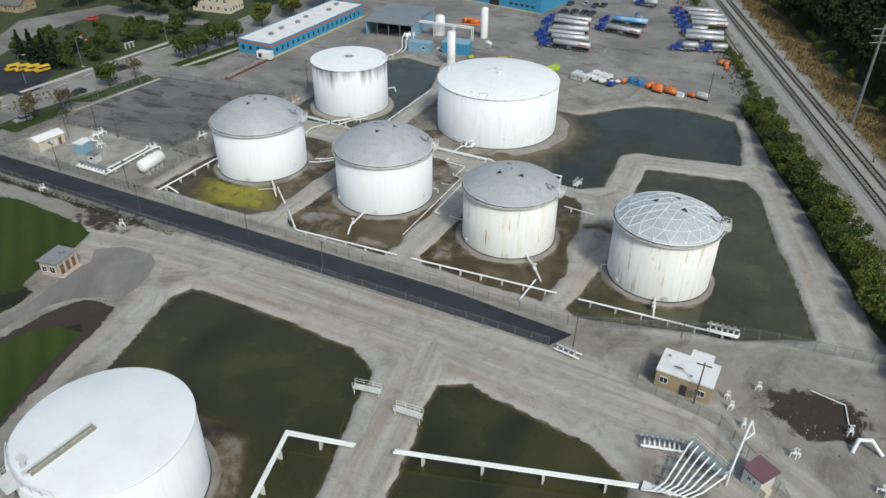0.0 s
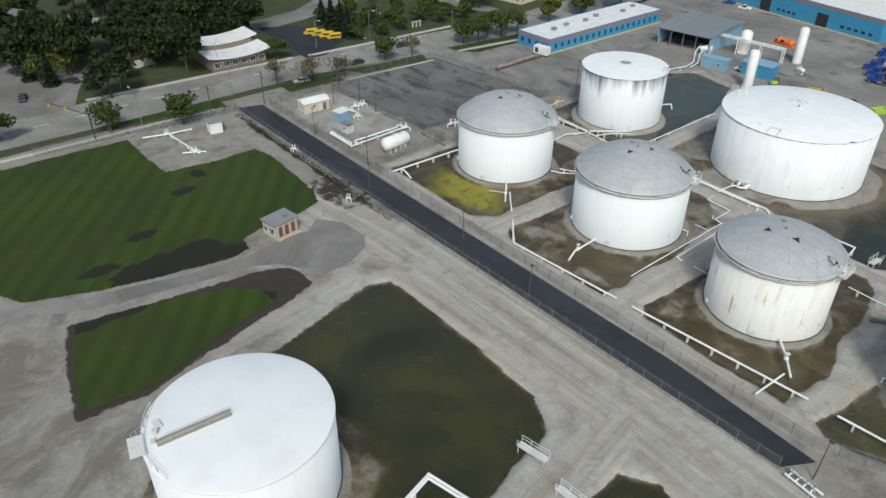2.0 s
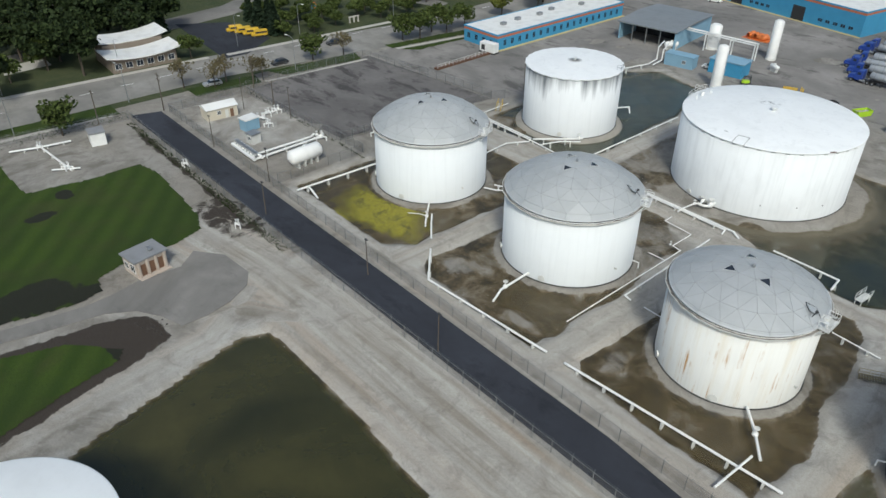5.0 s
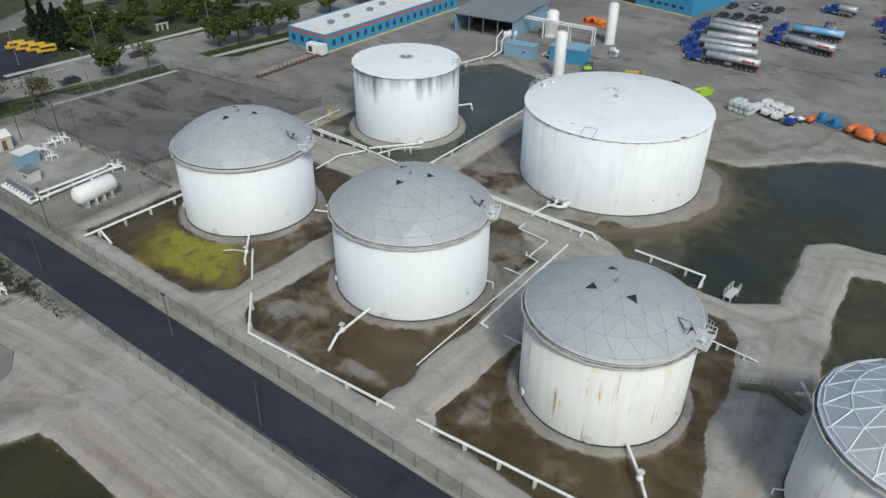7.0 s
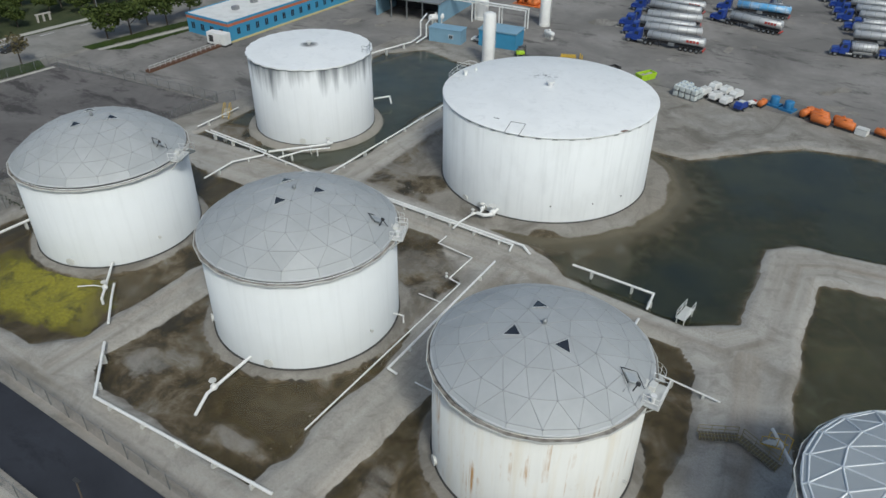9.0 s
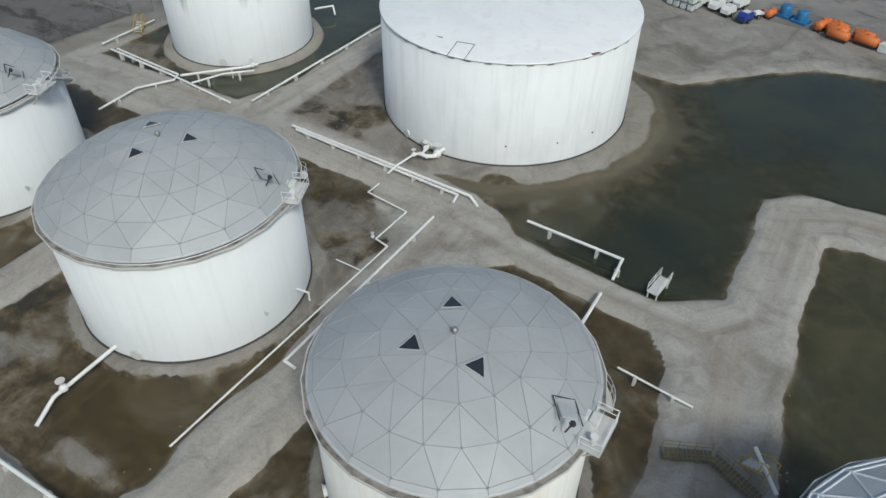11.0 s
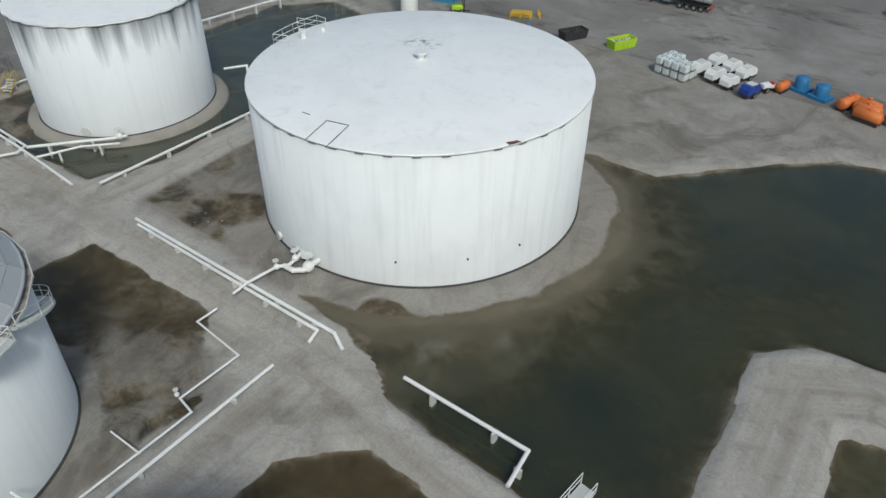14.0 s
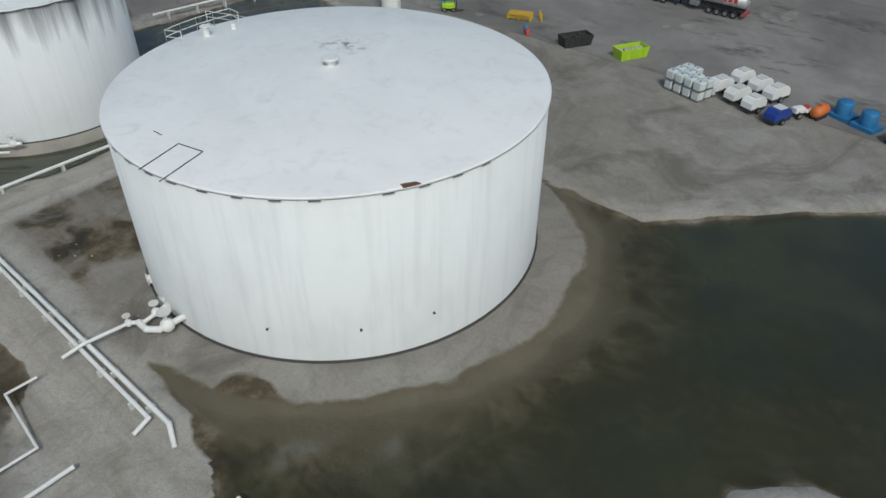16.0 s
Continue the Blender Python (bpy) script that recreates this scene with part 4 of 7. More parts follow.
def cone_roof(t, radius, tall, mat, scallop=False):
    peak = tall + radius * 0.07
    if scallop:
        n, k = 26, 6
        rim = [(radius + 0.08 + 0.2 * abs(math.sin(math.pi * i / k)), 2 * math.pi * i / (n * k)) for i in range(n * k)]
        c = n * k
        v = [(r * math.cos(a), r * math.sin(a), tall + 0.05) for r, a in rim] + [(r * math.cos(a), r * math.sin(a), tall - 0.16) for r, a in rim] + [(0, 0, peak)]
        s = Shape().add(v, [(i, (i + 1) % c, 2 * c) for i in range(c)] + [(c + i, c + (i + 1) % c, (i + 1) % c, i) for i in range(c)])
    else:
        s = Shape().turned([(radius + 0.02, tall - 0.16), (radius + 0.10, tall - 0.14), (radius + 0.10, tall), (radius, tall + 0.04), (radius * 0.5, tall + (peak - tall) * 0.55), (0.01, peak)], 96)
    return part("roof", s, M[mat], t)


def rim_clips(t, radius, tall, angles):
    """Short lifted plates and rust-dark notches under the roof's edge."""
    for a in angles:
        part("rim_notch", Shape().box(radius - 0.02, radius + 0.13, -0.35, 0.35, tall - 0.24, tall - 0.19), M["galv"], t, at=pose(0, 0, 0, 0, 0, a))


def manway(t, radius, ang, z=0.9, size=0.42):
    p = part("manway", Shape().rod((radius - 0.05, 0, z), (radius + 0.22, 0, z), size, n=16).rod((radius + 0.2, 0, z), (radius + 0.28, 0, z), size + 0.12, n=16), M["offwhite"], t, at=pose(0, 0, 0, 0, 0, ang))
    return p


# the large tank
x, y, r, h = TANKS["east"]
t = tank((x, y), r, h, "stained_shell", "large white steel tank with a low cone roof and grey streaks")
roof = cone_roof(t, r, h, "big_roof")
part("roof_vent", Shape().rod((0, 0, 14.2), (0, 0, 14.75), 0.34, n=16).rod((0, 0, 14.75), (0, 0, 14.95), 0.62, n=16), M["white"], roof)
rim_clips(t, r, h, [-84, -77, -69, -61, -53, -45, -30, -22, -14, -6, -92, -99, -107])
part("roof_edge_rust", Shape().prism([(r - 0.5, -0.9), (r + 0.1, -0.8), (r + 0.1, 0.3), (r - 0.2, 0.1), (r - 0.25, -0.4)], h - 0.02, h + 0.06), M["rust"], t, "flaking rust patch", pose(0, 0, 0, 0, 0, -24))
for a, b in (((1.32, -16.32), (0.66, -13.2)), ((0.66, -13.2), (2.68, -12.76)), ((2.68, -12.76), (3.41, -16.23)), ((-2.01, -13.31), (-1.16, -13.29))):
    za, zb = (13.2 + 1.12 * (1 - math.hypot(*p) / 16.0) + 0.07 for p in (a, b))
    part("roof_cable", Shape().rod((*a, za), (*b, zb), 0.035, n=5), M["chassis"], roof, "thin dark cable laid on the roof")
rp = []
for a in (172, 178, 184, 190, 196):
    rp.append(((r - 0.2) * math.cos(radians(a)), (r - 0.2) * math.sin(radians(a)), h + 0.05))
part("roof_rail", railing(Shape(), [(rp[0][0] + 1.6, rp[0][1] - 0.3, h + 0.15), *rp, (rp[-1][0] + 1.6, rp[-1][1] + 0.5, h + 0.15)], 1.1), M["white"], t)
part("roof_hatch", Shape().rod((-14.0, -1.4, 13.2), (-14.0, -1.4, 14.1), 0.3, n=12).rod((-14.0, -1.4, 14.1), (-14.0, -1.4, 14.2), 0.45, n=12), M["white"], roof)
part("roof_hatch", Shape().rod((-13.6, 1.0, 13.2), (-13.6, 1.0, 13.9), 0.22, n=10), M["white"], roof)
for a in (-97, -94.5, -108):
    manway(t, r, a, 0.75, 0.38)
for a in (-60, -38, -20):
    part("shell_nozzle", Shape().rod((r - 0.05, 0, 2.8), (r + 0.12, 0, 2.8), 0.09), M["gap"], t, at=pose(0, 0, 0, 0, 0, a))
spiral_stair(t, r, h, 178, -120)

# the streaked tank
x, y, r, h = TANKS["four"]
t = tank((x, y), r, h, "drip_shell", "white tank with dark streaks below a scalloped roof edge")
roof = cone_roof(t, r, h, "hub_roof", True)
part("roof_vent", Shape().rod((0, 0, 13.9), (0, 0, 14.4), 0.3, n=12).rod((0, 0, 14.4), (0, 0, 14.5), 0.55, n=12), M["white"], roof)
part("roof_rail", railing(Shape(), [(9.0, 3.2, h + 0.1), (9.9, 3.4, h + 0.1), (9.4, 4.7, h + 0.1), (8.6, 5.9, h + 0.1)], 1.1), M["galv"], t)
manway(t, r, -60)
part("pad_ring", Shape().turned([(r + 1.7, -0.7), (r + 1.25, 0.06), (r - 0.1, 0.1)], 72), M["pad"], t)

# the near tank
x, y, r, h = TANKS["near"]
t = tank((x, y), r, h, "white_shell", "clean white tank with a cone roof and a rolling walkway")
roof = cone_roof(t, r, h, "roof")
walkway = part("roof_walkway", Shape().box(-8.9, -0.5, -0.4, 0.4, 0.35, 0.42).box(-8.9, -0.5, -0.45, -0.39, 0.1, 0.48).box(-8.9, -0.5, 0.39, 0.45, 0.1, 0.48), M["walk"], roof, "tan steel walkway", pose(-0.3, -0.3, h + 0.58, 0, -4.0, 81))
part("walkway_rail", railing(Shape(), [(-8.9, -0.42, 0.45), (-0.5, -0.42, 0.45)], 0.45, 0.025), M["offwhite"], walkway)
part("walkway_rail", railing(Shape(), [(-8.9, 0.42, 0.45), (-0.5, 0.42, 0.45)], 0.45, 0.025), M["offwhite"], walkway)
part("edge_rail", railing(Shape(), [((r - 0.2) * math.cos(radians(a)), (r - 0.2) * math.sin(radians(a)), h) for a in range(225, 292, 8)], 1.1), M["white"], t)
part("edge_deck", Shape().box(-1.2, 0.6, -1.6, 1.6, 0.0, 0.08), M["offwhite"], t, at=pose(-2.8, -r * 0.98, h + 0.1, 0, 0, 78))
part("roof_hatch", Shape().rod((-3.4, -8.6, h), (-3.4, -8.6, h + 0.8), 0.35, n=12), M["offwhite"], roof)
part("roof_hatch", Shape().rod((-2.2, -9.3, h), (-2.2, -9.3, h + 0.6), 0.3, n=12), M["offwhite"], roof)
part("roof_box", Shape().box(-5.2, -3.8, -8.4, -7.6, h, h + 0.45), M["offwhite"], roof)
spiral_stair(t, r, h, 250, -80)

# the four domed tanks
SIX = ((0, 0, 0), (0.205, 1, 0), (0.412, 2, 0), (0.60, 3, 0), (0.778, 3, 0.5), (0.93, 3, 0), (1.0, 3, 0))
SEVEN = ((0, 0, 0), (0.25, 1, 0), (0.505, 2, 0), (0.755, 3, 0), (0.962, 3, 0.5), (1.0, 3, 0.5))
DOMED = (  # shell, panels, ribs, dome's rise, sectors, rings, turn, skylights, platform
    ("one", "white_shell", "dome", "rib", 4.4, 6, SIX, 4.0, (0, 2, 4), 22, "white tank with a weathered grey aluminium dome"),
    ("two", "white_shell", "dome", "rib", 4.25, 6, SIX, 4.0, (0, 2, 4), 24, "white tank with a grey aluminium panel dome"),
    ("three", "rust_shell", "dome", "rib", 3.0, 7, SEVEN, -2.7, (2, 4, 6), 2, "off-white tank with rust stains and a grey panel dome"),
    ("corner", "rust_shell", "dome_new", "rib_new", 3.0, 7, SEVEN, 0.0, (1, 3, 6), 9, "off-white rusty tank with a white-ribbed aluminium dome"),
)


def dome_hatch(d, radius, rise, ang):
    """A square hatch in a bar frame and a short dark gauge post, low on a dome."""
    ball = (radius * radius + rise * rise) / (2 * rise)
    r = radius * 0.83
    h = part("dome_hatch", Shape().soft_box(-0.55, 0.55, -0.55, 0.55, 0.1, 0.24, 0.04), M["dome_new"], d, "square aluminium hatch", pose(0, 0, 0, 0, 0, ang) @ pose(r, 0, rise - ball + math.sqrt(ball * ball - r * r), 0, math.degrees(math.asin(r / ball)), 45))
    part("hatch_bar", Shape().rod((-0.8, -0.8, 0.12), (-0.8, 0.9, 0.3), 0.04, n=5).rod((-0.8, 0.9, 0.3), (0.9, 0.9, 0.3), 0.04, n=5).rod((0.9, -0.9, 0.12), (0.9, 0.9, 0.3), 0.04, n=5), M["chassis"], h)
    part("gauge_post", Shape().rod((-0.6, -1.5, 0.0), (-0.6, -1.5, 0.75), 0.06, n=6).soft_box(-0.75, -0.45, -1.65, -1.35, 0.65, 0.95, 0.03), M["chassis"], h)


for k, shell, plate, rib, rise, sectors, rings, turn, lit, deck_at, label in DOMED:
    x, y, r, h = TANKS[k]
    t = tank((x, y), r, h - 0.34, shell, label)
    # solid near-black band standing in for shade in the gap below the dome
    part("rim_seal", Shape().turned([(r - 0.1, h - 0.4), (r - 0.02, h - 0.36), (r - 0.02, h - 0.02), (r - 0.2, h + 0.02)], 72), M["gap"], t, "dark band painted as the shaded gap under the dome")
    part("wind_girder", Shape().turned([(r + 0.01, h - 0.52), (r + 0.44, h - 0.50), (r + 0.54, h - 0.50), (r + 0.54, h - 0.32), (r + 0.47, h - 0.32), (r + 0.45, h - 0.44)], 23, False), M["offwhite"], t)
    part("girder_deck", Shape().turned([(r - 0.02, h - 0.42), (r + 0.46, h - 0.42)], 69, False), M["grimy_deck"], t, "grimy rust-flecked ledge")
    part("dome_skirt", Shape().turned([(r + 0.02, h - 0.12), (r + 0.17, h - 0.10), (r + 0.17, h + 0.04), (r + 0.0, h + 0.06)], 72), M["rib_new" if rib == "rib_new" else "skirt"], t)
    d = dome_roof(t, r + 0.14, h + 0.02, rise, plate, rib, sectors, rings, turn, lit)
    dome_hatch(d, r + 0.14, rise, deck_at - 3)
    gauge_platform(t, r + 0.3, h - 0.1, deck_at)
    spiral_stair(t, r, h - 0.2, deck_at + 12, 110)
    for a in (-70, -130):
        manway(t, r, a)
    part("shell_nozzle", Shape().rod((r - 0.05, 0, 2.6), (r + 0.35, 0, 2.6), 0.1).rod((r + 0.3, 0, 2.6), (r + 0.36, 0, 2.6), 0.2), M["offwhite"], t, at=pose(0, 0, 0, 0, 0, -8))


# ---- pipes ----
def pipeline(pts, r, label, supports=4.0, valve=None, name="pipeline"):
    """A white pipe on low saddles; each stand is a part."""
    p = thing(name, label, "pipe", pose(*pts[0]))
    o = Vector(pts[0])
    part("pipe", Shape().pipe([Vector(q) - o for q in pts], r, 10), M["white"], p)
    if supports:
        foot = Shape().box(-0.12, 0.12, -r - 0.12, r + 0.12, -pts[0][2] - 0.9, -r * 0.7).mesh("stand", M["offwhite"])
        for a, b in zip(pts, pts[1:]):
            d = Vector(b) - Vector(a)
            if d.length < supports * 0.6 or abs(d.z) > 0.3 * d.length:
                continue
            k = max(1, int(d.length / supports))
            for i in range(k):
                q = Vector(a).lerp(Vector(b), (i + 0.5) / k)
                part("stand", foot, None, p, at=Matrix.Translation((q.x - o.x, q.y - o.y, q.z - o.z)) @ pose(0, 0, 0, 0, 0, math.degrees(math.atan2(d.y, d.x))))
    if valve is not None:
        q = Vector(valve) - o
        v = part("valve", Shape().ball(q, r * 2.2, 10, 6).rod(q, q + Vector((0, 0, r * 5)), r * 0.5, n=6), M["white"], p)
        part("hand_wheel", Shape().rod(q + Vector((0, 0, r * 5)), q + Vector((0, 0, r * 5 + 0.06)), r * 2.2, n=12), M["offwhite"], v)
    return p


Z = 0.55
pipeline([(-90.2, 105.5, 0.7), (-84.0, 99.9, Z), (-60.8, 101.4, Z)], 0.17, "white steel pipe along the dike foot")
pipeline([(-57.8, 101.6, Z), (-28.6, 103.9, Z)], 0.17, "white steel pipe on low stands")
pipeline([(-24.5, 104.0, Z), (2.7, 105.9, Z), (2.9, 107.2, Z)], 0.17, "white steel pipe on low stands")
pipeline([(-33.4, 105.9, 0.75), (-33.8, 98.8, 0.75)], 0.15, "short white pipe crossing another", 0)
pipeline([(-102.4, 115.4, 0.9), (-97.0, 110.0, 0.9), (-97.0, 110.0, 0.1)], 0.16, "white outlet pipe with a valve", 0, (-98.6, 111.6, 0.9), "outlet_pipe")
pipeline([(-98.6, 112.8, 0.7), (-96.6, 111.0, 0.7), (-92.8, 107.8, 0.6)], 0.15, "white outlet pipe beside a tank", 0, None, "outlet_pipe")
pipeline([(-102.2, 110.2, 0.4), (-100.6, 111.4, 0.5), (-98.8, 111.8, 0.7)], 0.07, "thin white drain pipe", 0, None, "drain_pipe")
pipeline([(-75.0, 112.9, 0.9), (-74.7, 106.4, 0.8), (-74.0, 104.1, 0.1)], 0.18, "white outlet pipe with a valve", 0, (-74.8, 107.4, 0.85), "outlet_pipe")
pipeline([(-37.8, 112.4, 0.9), (-35.0, 109.4, 0.8), (-32.6, 106.6, 0.2)], 0.18, "white outlet pipe with a valve", 0, (-34.9, 109.2, 0.8), "outlet_pipe")
pipeline([(-12.2, 110.4, 0.9), (-11.2, 104.6, 0.6)], 0.17, "white outlet pipe with a valve", 0, (-11.8, 107.6, 0.8), "outlet_pipe")
pipeline([(-22.8, 116.6, 1.0), (-23.8, 116.0, 1.0), (-23.8, 116.0, 0.1)], 0.09, "thin white drain pipe", 0, None, "drain_pipe")
pipeline([(-121.9, 99.4, Z), (-121.4, 117.2, Z), (-120.2, 119.2, 0.8)], 0.19, "white steel pipe over the dike")
pipeline([(-121.7, 101.8, Z), (-119.6, 101.4, Z), (-117.7, 101.2, 0.0)], 0.19, "short white branch pipe", 0, None, "branch_pipe")
pipeline([(-87.4, 148.7, Z), (-61.1, 148.7, Z), (-59.7, 148.1, 0.0)], 0.17, "white steel pipe along the gravel road")
pipeline([(-86.4, 148.25, Z), (-62.4, 148.1, Z), (-62.2, 146.9, 0.25)], 0.15, "white steel pipe along the gravel road")
pipeline([(-71.1, 146.9, 0.7), (-71.0, 148.4, 0.95), (-70.7, 151.4, 0.9)], 0.13, "white branch pipe to a large tank", 0, (-70.7, 151.5, 0.9), "branch_pipe")
pipeline([(-70.7, 151.5, 0.9), (-70.0, 152.3, 0.9), (-70.2, 153.6, 0.9), (-70.6, 154.6, 0.9)], 0.16, "bent white pipe at a tank's foot", 0, (-70.3, 153.4, 0.9), "outlet_pipe")
pipeline([(-70.3, 152.0, 0.9), (-69.2, 152.0, 0.9), (-68.5, 152.6, 0.9), (-68.4, 154.6, 0.9)], 0.24, "bent white pipe at a tank's foot", 0, (-68.5, 153.2, 0.9), "outlet_pipe")
pipeline([(-53.7, 148.4, Z), (-42.9, 148.3, Z), (-42.6, 145.3, 0.3)], 0.16, "white steel pipe at the water's edge")
pipeline([(-71.0, 145.1, 0.4), (-71.0, 143.1, 0.4), (-65.4, 142.6, 0.4), (-65.4, 137.2, 0.4), (-63.7, 136.9, 0.4), (-63.5, 108.6, 0.4)], 0.09, "thin white pipe round a muddy pit", 0, (-65.9, 137.3, 0.4))
pipeline([(-62.4, 143.4, Z), (-61.9, 119.8, Z), (-60.8, 119.9, 0.2)], 0.14, "white pipe on the gravel dike", 6)
pipeline([(-66.8, 132.5, 0.35), (-63.6, 132.6, 0.35)], 0.07, "thin white pipe in the mud", 0)
pipeline([(-124.0, 149.6, Z), (-110.4, 149.2, Z), (-98.4, 148.6, 0.3)], 0.15, "white steel pipe along the dike")
pipeline([(-123.4, 150.2, Z), (-109.8, 149.8, Z), (-109.0, 148.4, Z), (-111.4, 144.0, Z), (-110.8, 137.6, Z)], 0.14, "white steel pipe round a corner", 5)
pipeline([(-109.0, 149.6, 0.7), (-103.0, 156.6, 0.8), (-102.2, 157.8, 0.9)], 0.18, "white inlet pipe to a streaked tank", 4, (-102.7, 157.2, 0.9), "inlet_pipe")
pipeline([(-106.4, 149.2, 0.5), (-104.6, 153.4, 0.6), (-101.6, 156.4, 0.7)], 0.13, "white inlet pipe to a streaked tank", 4, None, "inlet_pipe")
pipeline([(-96.0, 150.3, Z), (-96.2, 184.0, Z)], 0.15, "long white pipe on a gravel dike", 5)
pipeline([(-126.6, 150.0, Z), (-127.0, 160.0, Z)], 0.12, "white pipe by yellow steps")
pipeline([(-107.8, 176.4, 1.2), (-106.2, 179.0, 1.2), (-105.2, 178.2, 0.2)], 0.16, "white bent pipe at a tank's back", 0)
pipeline([(-126.0, 186.0, 0.8), (-124.6, 199.0, 0.8), (-122.0, 208.6, 0.9)], 0.16, "white pipe at the far pond edge", 4)
pipeline([(-37.8, 135.2, 0.45), (-31.0, 134.7, 0.45)], 0.10, "thin white pipe over wet ground", 3)
pipeline([(-58.4, 119.8, 0.4), (-54.6, 119.6, 0.5)], 0.08, "thin white pipe from a rusty tank", 0)
pipeline([(-42.7, 142.6, 0.6), (-42.4, 136.2, 0.6), (-43.0, 130.6, 0.8)], 0.17, "white outlet pipe at a tank's back", 0, (-42.4, 135.4, 0.6), "outlet_pipe")
pipeline([(-99.8, 126.6, 0.8), (-97.6, 127.6, 0.8), (-92.0, 134.4, 0.5)], 0.12, "white pipe between two tanks", 0, (-97.4, 128.0, 0.8), "outlet_pipe")
pipeline([(-99.4, 128.8, 0.8), (-96.8, 130.0, 0.8), (-93.2, 136.6, 0.5)], 0.12, "white pipe between two tanks", 0, None, "outlet_pipe")
pipeline([(-65.4, 125.6, 2.6), (-64.2, 125.8, 2.6), (-64.2, 125.8, 1.6)], 0.09, "small white bent pipe on a tank", 0, None, "drain_pipe")
pipeline([(-25.8, 132.8, 1.6), (-23.3, 130.4, 0.6)], 0.16, "sloping white pipe to a tank", 0)
# pipe bridge over the near ponds
for k in range(2):
    o = 0.42 * k
    pipeline([(-48.0 - o, 42.0, 1.25), (-51.2 - o, 53.6 + o, 1.25), (-41.6, 56.0 + o, 1.25)], 0.2, "pair of white pipes crossing a pond on stands", 6)
    pipeline([(-36.2, 57.6 + o, 1.25), (-4.6, 67.2 + o, 1.25)], 0.2, "pair of white pipes crossing a pond on stands", 7)
pipeline([(-57.5, 30.0, 0.9), (-54.0, 29.2, 0.9), (-48.0, 30.6, 0.9)], 0.13, "white pipe from the near tank", 4)


def manifold(at, n, gap, long, label, turn=0.0, r=0.14):
    """Parallel pipes with valves between two headers."""
    t = thing("pipe_manifold", label, "pipe manifold", pose(*at, 0, 0, turn))
    part("header", Shape().rod((-0.5, 0, 0.7), (n * gap, 0, 0.7), r * 1.5, n=10), M["white"], t)
    part("header", Shape().rod((-0.5, long, 0.7), (n * gap, long, 0.7), r * 1.5, n=10), M["white"], t)
    run = Shape().pipe([(0, 0, 0.7), (0, long * 0.25, 1.0), (0, long * 0.75, 1.0), (0, long, 0.7)], r, 8).mesh("run_pipe", M["white"])
    val = Shape().ball((0, long * 0.5, 1.0), r * 2, 8, 5).rod((0, long * 0.5, 1.0), (0, long * 0.5, 1.7), r * 0.45, n=6).rod((0, long * 0.5, 1.66), (0, long * 0.5, 1.72), r * 2.2, n=10).mesh("valve", M["galv"])
    leg = Shape().rod((0, 0, -0.1), (0, 0, 0.7), 0.07, n=6).mesh("leg", M["offwhite"])
    for i in range(n):
        rp = part("run_pipe", run, None, t, at=pose(i * gap, 0, 0))
        part("valve", val, None, rp)
    for i in (0, n - 1):
        part("leg", leg, None, t, at=pose(i * gap, 0.02, 0))
        part("leg", leg, None, t, at=pose(i * gap, long, 0))
    return t


manifold((-5.6, 75.2, 0), 8, 0.68, 1.9, "white manifold of short valved pipes", 15)
manifold((-147.4, 99.4, 0), 8, 1.15, 1.7, "white pipe manifold with round valves", 0, 0.24)
manifold((-1.8, 105.8, 0), 5, 0.95, 1.7, "white manifold of valved pipes by a fence", 4)
manifold((-23.4, 89.0, 0), 4, 1.0, 1.2, "row of white pipe stubs at the road's end", -8, 0.1)
pipeline([(-140.5, 101.2, 0.6), (-140.6, 114.0, 0.6), (-141.4, 115.2, 0.6)], 0.24, "white steel pipe on low stands", 4)
pipeline([(-138.5, 99.8, 0.6), (-139.3, 114.2, 0.6), (-139.0, 115.8, 0.6)], 0.24, "white steel pipe on low stands", 4)


